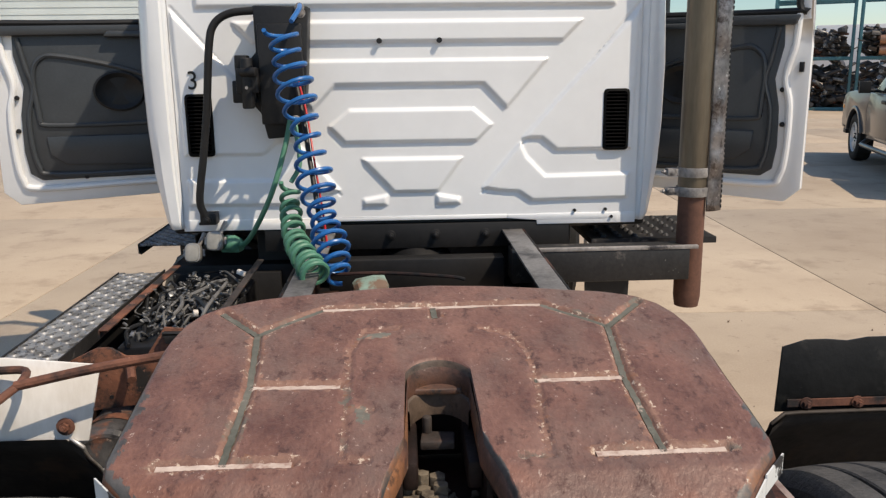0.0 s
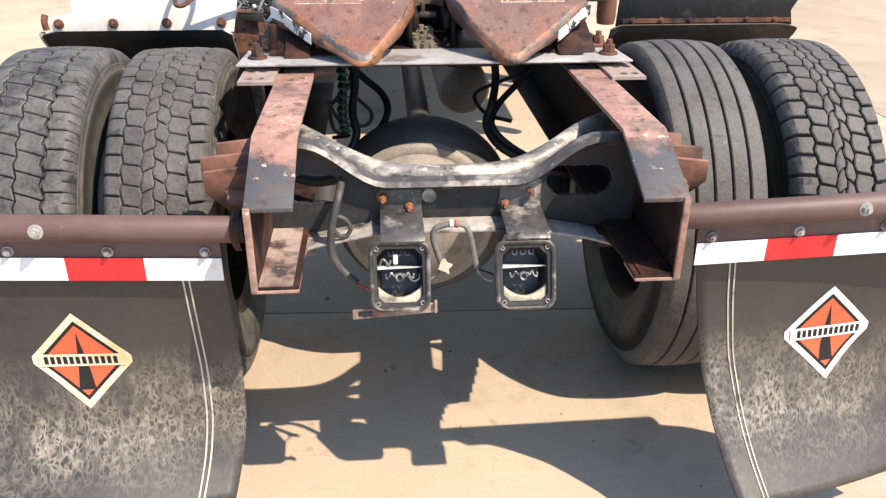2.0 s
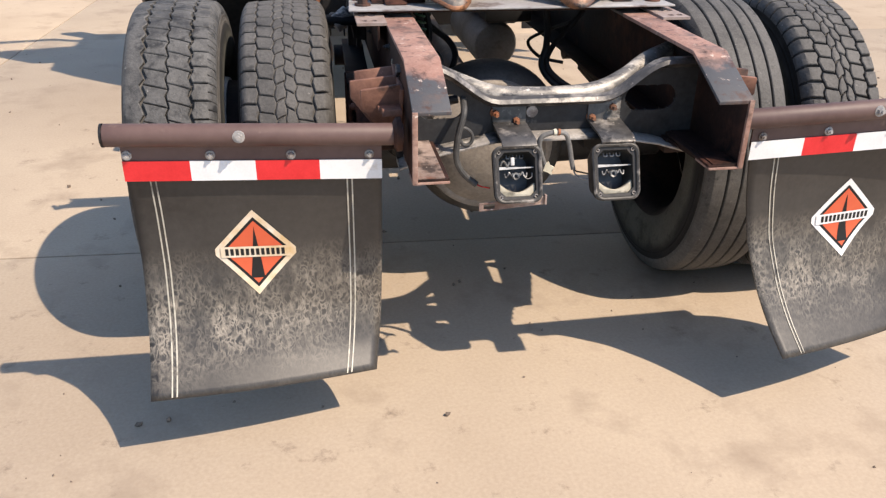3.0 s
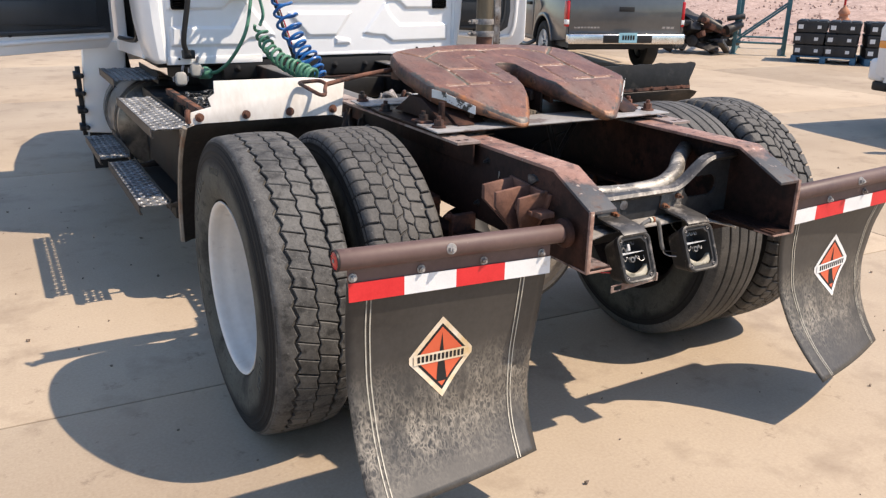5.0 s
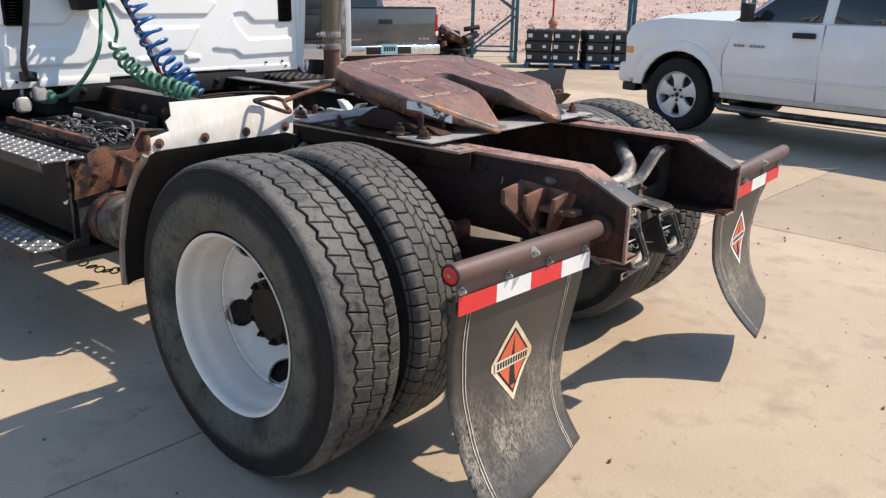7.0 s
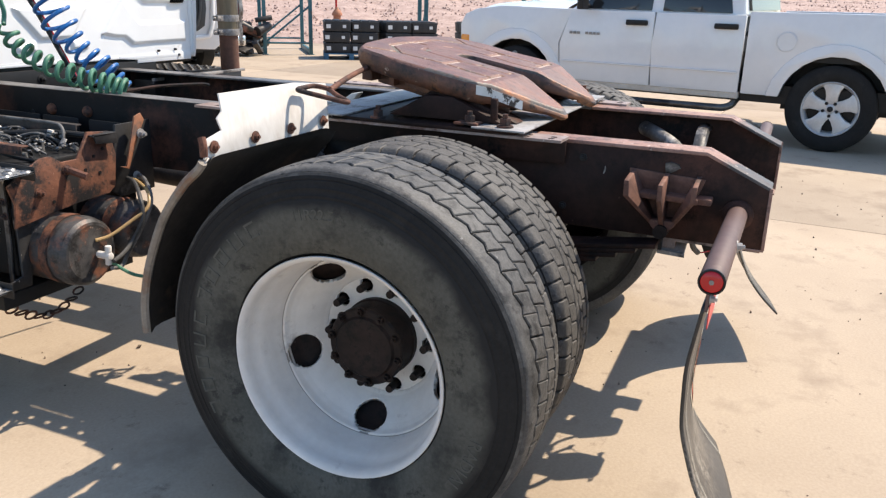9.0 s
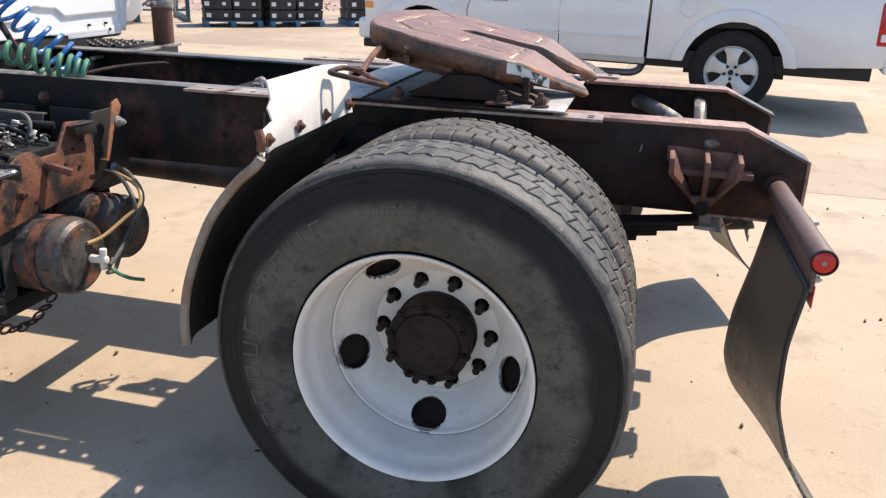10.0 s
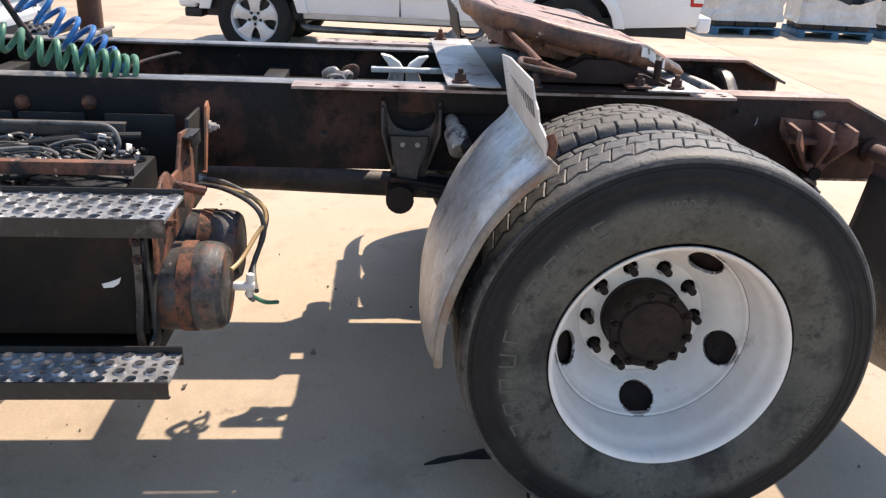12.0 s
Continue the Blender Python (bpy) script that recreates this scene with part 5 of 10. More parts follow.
def rim(wheel, cx, s, dish):
    """A painted steel disc wheel. dish: the depth of the disc behind the rim's edge (outer wheel), seen from the side s."""
    c = Vector((cx, AXLE_Y, AXLE_Z - 0.003))
    e = 0.118 * s
    bm = B()
    revolve(bm, [(e * 0.98, 0.289), (e * 1.03, 0.2962), (e * 1.06, 0.2948), (e * 1.05, 0.2905), (e * 1.00, 0.2840), (e * 0.92, 0.2805), (e * 0.78, 0.2790), (e * 0.62, 0.2770), (e * 0.52, 0.2705), (e * 0.36, 0.2650), (e * 0.12, 0.2625),
                 (-e * 0.02, 0.2585), (-e * 0.22, 0.2548), (-e * 1.12, 0.2540), (-e * 1.12, 0.262), (-e * 0.6, 0.272), (e * 0.3, 0.284)], c, "x", 96)
    body = part("rim", bm, WHEEL_WHITE, wheel, "dull white painted steel rim", sharp=60)
    # the disc with its hand holes and keyhole stud holes, drawn outward to the barrel in two steps
    n, rings = 420, 74
    radii = np.linspace(0.108, 0.2540, rings)
    deep = 0.118 - dish
    slots = [(0.2220, radians(-90 + 72 * k), 0.0480) for k in range(5)]
    studs = [(0.1450, radians(-90 + 18 + 36 * k), 0.0200) for k in range(10)]
    holes = []
    for hr, ht, hw in slots + studs:
        holes.append((Vector((hr * math.cos(ht), hr * math.sin(ht))), hw, ht, 0.64 if hw > 0.03 else 1.0))

    def reach(p, hole):
        """How far a place lies from a hole's middle, in its squashed round measure."""
        q, hw, ht, squash = hole
        d = p - q
        along = d.x * math.cos(ht) + d.y * math.sin(ht)
        across = -d.x * math.sin(ht) + d.y * math.cos(ht)
        return math.hypot(along / squash, across)

    def depth(r):
        return float(np.interp(r, [0.0, 0.168, 0.173, 0.180, 0.196, 0.216, 0.236, 0.2470, 0.2540], [0.0, 0.0, 0.005, 0.010, 0.027, 0.049, 0.070, 0.085, 0.104]))
    bm = B()
    vs = {}
    for i in range(rings):
        for k in range(n):
            r, t = radii[i], 2 * math.pi * k / n
            p = Vector((r * math.cos(t), r * math.sin(t)))
            for hole in holes:
                d = reach(p, hole)
                if abs(d - hole[1]) < 0.0034:
                    p = hole[0] + (p - hole[0]) * (hole[1] / d)
            vs[i, k] = bm.verts.new(c + Vector(((deep + depth(p.length)) * s, p.x, p.y)))
    for i in range(rings - 1):
        for k in range(n):
            m = sum(((vs[a, b % n].co - c) for a in (i, i + 1) for b in (k, k + 1)), Vector()) / 4
            if any(reach(Vector((m.y, m.z)), hole) < hole[1] - 0.0003 for hole in holes):
                continue
            bm.faces.new((vs[i, k], vs[i, (k + 1) % n], vs[i + 1, (k + 1) % n], vs[i + 1, k]))
    disc = part("wheel_disc", bm, WHEEL_WHITE, wheel, "white wheel disc with hand holes and stud holes", sharp=50)
    sol = disc.modifiers.new("thickness", "SOLIDIFY")
    sol.thickness, sol.offset = 0.010, 0
    bm = B()
    revolve(bm, [((deep + 0.088) * s, 0.2530), ((deep + 0.101) * s, 0.2508), ((deep + 0.106) * s, 0.2545)], c, "x", 96)
    part("weld_bead", bm, WELD_DIRT, body, "dirty weld seam")
    # hub
    bm = B()
    rr = [(deep - 0.06, 0.110), (deep + 0.022, 0.110), (deep + 0.026, 0.106), (deep + 0.070, 0.102), (deep + 0.074, 0.109), (deep + 0.090, 0.109), (deep + 0.095, 0.104), (deep + 0.097, 0.088), (deep + 0.104, 0.082), (deep + 0.107, 0.05), (deep + 0.104, 0.03),
          (deep + 0.106, 0.0005)]
    revolve(bm, [(a * s, r) for a, r in rr], c, "x", 48)
    hub = part("hub", bm, HUB, wheel, "dark greasy rusted axle hub", sharp=30)
    for k in range(10):
        a = 2 * math.pi * (k + 0.3) / 10
        bm = B()
        bolt(bm, c + Vector(((deep + 0.093) * s, 0.099 * math.cos(a), 0.099 * math.sin(a))), (s, 0, 0), 0.0105, 0.014)
        part("hub_bolt", bm, HUB, hub, "rusted flange bolt")
    for hr, ht, hw in studs:
        bm = B()
        p = c + Vector((0, hr * math.cos(ht), hr * math.sin(ht)))
        tube(bm, [p + Vector(((deep - 0.05) * s, 0, 0)), p + Vector(((deep + 0.040) * s, 0, 0)), p + Vector(((deep + 0.044) * s, 0, 0))], 0.0110, 10, 0.0105)
        part("wheel_stud", bm, HUB, hub, "bare dark stud without its nut")
    bm = B()
    revolve(bm, [((deep - 0.10) * s, 0.2500), ((deep + 0.080) * s, 0.2532), ((deep + 0.074) * s, 0.2500), ((deep + 0.060) * s, 0.245), ((deep + 0.046) * s, 0.236), ((deep + 0.025) * s, 0.216), ((deep + 0.003) * s, 0.196), ((deep - 0.014) * s, 0.180), ((deep - 0.03) * s, 0.165), ((deep - 0.05) * s, 0.12)], c, "x", 64)
    part("brake_drum", bm, HUB, wheel, "rusty brake drum behind the disc", sharp=30)


for s, shift in ((-1, 0.0), (1, 0.012)):
    for cx, style, outer, seed in ((1.043, "zigzag" if s < 0 else "lugs", True, 1), (0.713, "worn" if s < 0 else "rib", False, 2)):
        x = s * cx + shift
        wheel = new("wheel")
        wheel.parent = truck
        tagged(wheel, label="dual truck wheel with worn tyre on the drive axle")
        ty = tyre_parts(wheel, x, s, style, seed)
        if outer:
            rim(wheel, x, s, 0.246)
            if s < 0:
                sidewall_words(ty, x, s)
        else:
            bm = B()
            revolve(bm, [(-0.12, 0.30), (-0.10, 0.278), (-0.03, 0.262), (0.10, 0.262), (0.12, 0.30)], (x, AXLE_Y, AXLE_Z), "x", 64)
            part("rim", bm, HUB, wheel, "dark dirty inner rim")


HANGER_RUST = mat("warm_brown_hanger_rust", (0.075, 0.032, 0.022), (0.25, 0.12, 0.08), 0.75, big=8, fine=70, bump=0.5, spot=(0.05, 0.028, 0.022), spot_scale=9, spot_at=0.60, chips=(0.36, 0.21, 0.15), chip_scale=40, chip_at=0.67)
CAST_IRON = mat("dark_cast_iron", (0.012, 0.010, 0.010), (0.065, 0.052, 0.046), 0.6, big=7, fine=80, bump=0.5, spot=(0.10, 0.06, 0.045), spot_scale=9, spot_at=0.60)


# dusty housing, darker than its rear cover: the shade on it is in the colour
SHADED_HOUSING = mat("shaded_dusty_housing", (0.034, 0.031, 0.028), (0.100, 0.093, 0.084), 0.7, big=7, fine=80, bump=0.4, spot=(0.04, 0.034, 0.03), spot_scale=8, spot_at=0.6)


def drive_axle():
    bm = B()
    for s in (-1, 1):
        tube(bm, [(0.0, AXLE_Y, AXLE_Z), (0.62 * s, AXLE_Y, AXLE_Z)], 0.088, 24, 0.07)
    axle = part("drive_axle", bm, BLACK_WORN, truck, "dark drive axle housing")
    bm = B()
    prof = [(-0.125, 0.0005), (-0.128, 0.10), (-0.130, 0.225), (-0.120, 0.243), (-0.085, 0.262), (-0.04, 0.277), (0.01, 0.279), (0.06, 0.262), (0.12, 0.215), (0.17, 0.15), (0.22, 0.115), (0.30, 0.10), (0.30, 0.0005)]
    m = pose(-0.03, AXLE_Y, AXLE_Z + 0.026)
    revolve(bm, prof, (0, 0, 0), "y", 64)
    bm.transform(m)
    banjo = part("differential", bm, SHADED_HOUSING, axle, "round differential housing, painted dark for its shade", sharp=40)
    bm = B()
    revolve(bm, [(-0.238, 0.0005), (-0.234, 0.05), (-0.221, 0.10), (-0.198, 0.150), (-0.172, 0.185), (-0.158, 0.196), (-0.154, 0.203), (-0.156, 0.213), (-0.152, 0.224), (-0.128, 0.231)], (-0.018, 0, 0.012), "y", 64)
    bm.transform(m)
    part("rear_cover", bm, DUSTY_STEEL, banjo, "dusty bare steel domed rear cover with a raised rim", sharp=35)
    bm = B()
    bolt(bm, m @ Vector((-0.02, -0.196, 0.165)), Vector((0, -1, 0.8)), 0.009, 0.008)
    part("filler_plug", bm, HUB, banjo, "dark filler plug")
    bm = B()
    tube(bm, [(0.0, 0.30, 0.545), (0.0, 0.46, 0.56)], 0.058, 20)
    tube(bm, [(0.0, 0.46, 0.56), (0.0, 2.6, 0.635)], 0.046, 20)
    part("drive_shaft", bm, CAST_IRON, truck, "dull grey propeller shaft", 0.004)
    for s in (-1, 1):
        bm = B()
        revolve(bm, [(-0.08, 0.0005), (-0.08, 0.06), (-0.06, 0.08), (0.0, 0.083), (0.01, 0.092), (0.02, 0.083), (0.08, 0.075), (0.09, 0.0005)], (0, 0, 0), "y", 28)
        bm.transform(pose(0.33 * s, -0.10, 0.62, 35, 0, 0))
        part("brake_chamber", bm, BLACK, axle, "black brake chamber")


drive_axle()


def leaf_spring(s):
    bm = B()
    for k in range(5):
        a, b = -0.60 + 0.055 * k, 0.72 - 0.055 * k
        pts = [(y, 0.745 - 0.055 * math.sin(math.pi * (y + 0.60) / 1.32) - 0.014 * k) for y in np.linspace(a, b, 16)]
        poly = [(float(y), z) for y, z in pts] + [(float(y), z - 0.013) for y, z in pts[::-1]]
        prism(bm, poly, "x", (0.445 if s < 0 else 0.445) * s, 0.525 * s)
    spring = part("leaf_spring", bm, RAIL, truck, "rusty leaf spring pack", 0.001)
    bm = B()
    box(bm, 0.43 * s, 0.54 * s, AXLE_Y - 0.09, AXLE_Y + 0.09, 0.56, 0.63)
    for dy in (-0.07, 0.07):
        tube(bm, [(0.435 * s, AXLE_Y + dy, 0.56), (0.435 * s, AXLE_Y + dy, 0.76)], 0.011, 8)
        tube(bm, [(0.535 * s, AXLE_Y + dy, 0.56), (0.535 * s, AXLE_Y + dy, 0.76)], 0.011, 8)
    box(bm, 0.43 * s, 0.54 * s, AXLE_Y - 0.09, AXLE_Y + 0.09, 0.73, 0.76)
    part("u_bolt_seat", bm, RUST, spring, "rusty axle seat and clamps", 0.003)
    bm = B()
    box(bm, 0.44 * s, 0.53 * s, -0.30, -0.275, 0.655, 0.765)
    bolt(bm, (0.53 * s, -0.287, 0.76), (s, 0, 0), 0.012, 0.014)
    part("spring_clip", bm, RUST, spring, "rusty spring clip", 0.003)
    # rear hanger: a plate with three ribs and a shelf
    bm = B()
    prism(bm, [(-0.705, 0.925), (-0.492, 0.938), (-0.495, 0.895), (-0.578, 0.785), (-0.632, 0.785), (-0.692, 0.885)], "x", 0.432 * s, 0.442 * s)
    for y, yb, w in ((-0.505, -0.584, 0.105), (-0.600, -0.605, 0.122), (-0.688, -0.626, 0.100)):
        # a rib: upright above, drawn to the foot below
        ring = [(0.44, y, 0.935), (0.44 + w, y, 0.923), (0.44 + w, y, 0.878), (0.44 + w * 0.40, yb, 0.785), (0.44, yb, 0.778)]
        lo = [bm.verts.new((q[0] * s, q[1] - 0.007, q[2])) for q in ring]
        hi = [bm.verts.new((q[0] * s, q[1] + 0.007, q[2])) for q in ring]
        bm.faces.new(lo)
        bm.faces.new(hi[::-1])
        for q in range(5):
            bm.faces.new((lo[q], hi[q], hi[(q + 1) % 5], lo[(q + 1) % 5]))
    # rounded foot
    prism(bm, [(-0.566, 0.808), (-0.644, 0.808), (-0.636, 0.790), (-0.618, 0.772), (-0.592, 0.772), (-0.574, 0.790)], "x", 0.44 * s, 0.494 * s)
    prism(bm, [(-0.695, 0.880), (-0.503, 0.884), (-0.503, 0.868), (-0.695, 0.864)], "x", 0.44 * s, 0.498 * s)
    prism(bm, [(-0.730, 0.882), (-0.690, 0.882), (-0.690, 0.864), (-0.730, 0.864)], "x", 0.44 * s, 0.49 * s)
    part("spring_hanger", bm, HANGER_RUST, spring, "rust brown ribbed rear spring hanger", 0.003)
    bm = B()
    tube(bm, [(0.44 * s, -0.604, 0.776), (0.505 * s, -0.604, 0.776)], 0.020, 14)
    part("shackle_pin", bm, HUB, spring)
    # front hanger: a forked casting with a round seat between its horns
    bm = B()
    seat = [(0.738, 0.962), (0.731, 0.935), (0.718, 0.903), (0.700, 0.884), (0.676, 0.876), (0.648, 0.874), (0.622, 0.878), (0.602, 0.889), (0.590, 0.908), (0.583, 0.935), (0.579, 0.962)]
    prism(bm, [(0.749, 0.965)] + seat + [(0.569, 0.965), (0.571, 0.868), (0.592, 0.80), (0.618, 0.715), (0.640, 0.670), (0.672, 0.655), (0.700, 0.672), (0.714, 0.74), (0.730, 0.81), (0.750, 0.868)], "x", 0.452 * s, 0.470 * s)
    # raised pad below the seat, drawn in to the foot
    lo_ring, hi_ring = [], []
    for y, z in ((0.716, 0.862), (0.612, 0.862), (0.618, 0.815), (0.636, 0.775), (0.646, 0.705), (0.668, 0.680), (0.692, 0.705), (0.698, 0.775), (0.712, 0.815)):
        lo_ring.append(bm.verts.new((0.468 * s, 0.662 + (y - 0.662) * 1.16, z)))
        hi_ring.append(bm.verts.new((0.502 * s, y, z)))
    bm.faces.new(hi_ring)
    for q in range(9):
        bm.faces.new((lo_ring[q], hi_ring[q], hi_ring[(q + 1) % 9], lo_ring[(q + 1) % 9]))
    # thin webs out of the rail along both horns
    for top, low in ((0.744, 0.716), (0.574, 0.606)):
        web = [(0.433, top, 0.968), (0.486, top, 0.945), (0.500, top, 0.872), (0.480, low, 0.77), (0.433, low, 0.76)]
        a = [bm.verts.new((q[0] * s, q[1] - 0.005, q[2])) for q in web]
        b = [bm.verts.new((q[0] * s, q[1] + 0.005, q[2])) for q in web]
        bm.faces.new(a)
        bm.faces.new(b[::-1])
        for q in range(5):
            bm.faces.new((a[q], b[q], b[(q + 1) % 5], a[(q + 1) % 5]))
    part("front_hanger", bm, CAST_IRON, spring, "dark cast forked front spring hanger", 0.003)
    bm = B()
    tube(bm, [(0.44 * s, 0.69, 0.685), (0.56 * s, 0.69, 0.685)], 0.042, 18)
    part("spring_eye", bm, HUB, spring)
    for y in (0.640, 0.684):
        bm = B()
        bolt(bm, (0.503 * s, y, 0.842), (s, 0, 0), 0.008, 0.007, False)
        part("hanger_rivet", bm, GALV, spring, "pale rivet head")
    # shock absorber
    bm = B()
    tube(bm, [(0.50 * s, 0.53, 0.885), (0.56 * s, 0.515, 0.84)], 0.034, 16)
    tube(bm, [(0.45 * s, 0.54, 0.91), (0.50 * s, 0.53, 0.885)], 0.022, 16)
    part("bump_stop", bm, GREY_WORN, spring, "pale grey rubber bump stop", 0.004)
    spring.location.x = RAIL_SHIFT[s]


for side in (-1, 1):
    leaf_spring(side)


# ---- fifth wheel ----
def plate_z(x, y):
    """The height of the coupling plate: one tilted plane, with lobes that slope down more steeply to the rear."""
    return 1.150 + 0.192 * (y + 0.012) - 0.30 * np.maximum(0.0, -0.045 - y)


PLATE_BEVEL = mat("scraped_grey_bevel", (0.035, 0.033, 0.032), (0.17, 0.15, 0.135), 0.45, metal=0.25, big=9, fine=80, bump=0.6, spot=(0.33, 0.13, 0.05), spot_scale=5, spot_at=0.57, spot_soft=0.06, chips=(0.42, 0.36, 0.31), chip_scale=36, chip_at=0.66, rough2=0.6)

CAKED = mat("dry_caked_dirt", (0.080, 0.063, 0.045), (0.19, 0.155, 0.112), 0.95, big=20, fine=80, bump=0.8, spot=(0.06, 0.046, 0.034), spot_scale=30, spot_at=0.58)
THROAT_BROWN = mat("brown_throat_grease", (0.045, 0.030, 0.022), (0.115, 0.080, 0.058), 0.6, big=14, fine=80, bump=0.5, grime=((0.022, 0.016, 0.013), 12, 0.58))


def faint_groove(a):
    return abs(a[0]) < 0.15 and a[1] < 0.33


def fifth_wheel():
    nx, ny = 281, 230
    half = np.linspace(0, 1, (nx + 1) // 2)
    xs = np.concatenate([-half[::-1], half[1:]]) * 0.434
    hi_x, hi_y = [0, 0.10, 0.22, 0.30, 0.365, 0.395, 0.412, 0.424, 0.431, 0.434], [0.486, 0.480, 0.463, 0.446, 0.424, 0.398, 0.362, 0.310, 0.27, 0.22]
    lo_x, lo_y = [0, 0.051, 0.0515, 0.088, 0.138, 0.158, 0.170, 0.185, 0.205, 0.220, 0.247, 0.355, 0.425, 0.434], [0.22, 0.17, 0.03, -0.095, -0.180, -0.213, -0.228, -0.235, -0.235, -0.226, -0.200, -0.095, -0.018, 0.02]
    ax = np.abs(xs)
    hi = np.interp(ax, hi_x, hi_y)
    lo = np.interp(ax, lo_x, lo_y)
    throat = ax < 0.051
    lo[throat] = 0.168 + np.sqrt(np.maximum(0.051 ** 2 - ax[throat] ** 2, 0))
    v = np.linspace(0, 1, ny)[:, None]
    X = np.repeat(xs[None, :], ny, 0)
    # rows lie level ahead of the throat
    mid = np.minimum(0.227, lo + (hi - lo) * 0.85)
    Y = np.where(v < 0.5, lo + (mid - lo) * v * 2, mid + (hi - mid) * (v * 2 - 1))
    Z = plate_z(X, Y)
    # grease grooves
    grooves = []
    for s in (-1, 1):
        grooves += [((s * 0.365, -0.010), (s * 0.195, -0.010)), ((s * 0.283, -0.01), (s * 0.277, 0.164)), ((s * 0.277, 0.164), (s * 0.290, 0.316)), ((s * 0.290, 0.316), (s * 0.362, 0.394)),
                    ((s * 0.290, 0.316), (s * 0.19, 0.397)), ((s * 0.277, 0.163), (s * 0.145, 0.161)), ((s * 0.136, -0.012), (s * 0.10, -0.012)), ((s * 0.136, 0.10), (s * 0.135, 0.0))]
    grooves += [((-0.19, 0.397), (0.19, 0.397)), ((0.0, 0.397), (0.003, 0.36))]
    grooves += [((-0.136, 0.10), (-0.136, 0.255)), ((-0.136, 0.255), (-0.117, 0.314)), ((-0.117, 0.314), (-0.06, 0.324)), ((-0.135, 0.100), (-0.098, 0.097)),
                ((0.138, 0.09), (0.145, 0.155)), ((0.145, 0.155), (0.141, 0.245)), ((0.141, 0.245), (0.122, 0.298)), ((0.122, 0.298), (0.08, 0.316))]
    deep = np.zeros_like(X)
    reach = np.full_like(X, 1.0)
    for k, (a, b) in enumerate(grooves):
        faint = 0.45 if faint_groove(a) else 1.0
        d = segment_distance(X, Y, a, b)
        deep = np.maximum(deep, faint * np.clip((0.0095 - d) / 0.005, 0, 1))
        reach = np.minimum(reach, d + (0.010 if faint < 1 else 0.0))
    Z = Z - 0.0065 * deep
    # rounded edge
    dist = np.minimum.reduce([np.abs(Y - hi[None, :]), np.abs(Y - lo[None, :])])
    side = 0.434 - np.abs(X)
    dist = np.minimum(dist, side)
    Z = Z - 0.010 * np.clip(1 - dist / 0.014, 0, 1) ** 2
    # slow dents and wear
    Z += 0.0012 * np.sin(X * 31 + 1.0) * np.sin(Y * 27)
    top = np.stack([X, Y, Z], -1)
    plate = grid_mesh("fifth_wheel", top, PLATE_RUST, truck, "rust brown greasy fifth wheel coupling plate, tilted back", sharp=60)
    # scraped bevel along the lobes and the throat
    near = (dist < 0.013 + 0.006 * np.sin(X * 83 + Y * 47) * np.sin(Y * 121 + 1) + 0.004 * np.sin(X * 260 - Y * 190)) & (Y < 0.12 + 0.04 * np.sin(X * 40))
    plate.data.materials.append(PLATE_BEVEL)
    plate.data.materials.append(GROOVE_RIM)
    plate.data.materials.append(GREASE_PATCH)
    ragged = 0.5 + 0.5 * np.sin(X * 210 + 3 * np.sin(Y * 90)) * np.sin(Y * 170 + 2 * np.sin(X * 60 + 1))
    crumbly = (reach < 0.0115 + 0.009 * ragged ** 2) & (Y > -0.05)
    greasy = (np.hypot((X + 0.100) / 0.030, (Y - 0.300) / 0.013) + 0.6 * ragged < 1.1) | (np.hypot((X + 0.112) / 0.014, (Y - 0.085) / 0.030) + 0.6 * ragged < 1.0)
    kind_of = np.where(near, 1, np.where(greasy, 3, np.where(crumbly, 2, 0)))
    plate.data.polygons.foreach_set("material_index", kind_of[:-1, :-1].astype(np.int32).ravel())
    # dried grease lying in the grooves; level ones are paler, with sunlight painted in
    for k, (a, b) in enumerate(grooves):
        level = abs(a[1] - b[1]) < 0.01
        lines = B()
        n = 26
        ax_, ay_ = np.linspace(a[0], b[0], n), np.linspace(a[1], b[1], n)
        ux, uy = b[0] - a[0], b[1] - a[1]
        ln = math.hypot(ux, uy)
        wx, wy = -uy / ln, ux / ln
        r2 = random.Random(k)
        prev = None
        for i in range(n):
            w0, w1 = 0.0058 * r2.uniform(0.62, 1.0), 0.0058 * r2.uniform(0.62, 1.0)
            if faint_groove(a):
                w0, w1 = w0 * 0.5, w1 * 0.5
            row = [lines.verts.new((ax_[i] + wx * w0, ay_[i] + wy * w0, plate_z(0, ay_[i] + wy * w0) - 0.0042)), lines.verts.new((ax_[i] - wx * w1, ay_[i] - wy * w1, plate_z(0, ay_[i] - wy * w1) - 0.0042)),
                   lines.verts.new((ax_[i] - wx * w1, ay_[i] - wy * w1, plate_z(0, ay_[i]) - 0.0075)), lines.verts.new((ax_[i] + wx * w0, ay_[i] + wy * w0, plate_z(0, ay_[i]) - 0.0075))]
            if prev:
                for q in range(4):
                    lines.faces.new((prev[q], prev[(q + 1) % 4], row[(q + 1) % 4], row[q]))
            prev = row
        part("groove_grease", lines, GROOVE_SUNLIT if level else GROOVE_DIRT, plate, "dried grease in a groove, painted sunlit in level grooves")
    # skirt round the edge
    bm = B()
    loop = [tuple(top[-1, i]) for i in range(nx)] + [tuple(top[j, -1]) for j in range(ny - 2, -1, -1)] + [tuple(top[0, i]) for i in range(nx - 2, -1, -1)] + [tuple(top[j, 0]) for j in range(1, ny - 1)]
    loop = loop[::2]
    rings = [[bm.verts.new((x, y, z + 0.001)) for x, y, z in loop]]
    cx, cy = 0.0, 0.10
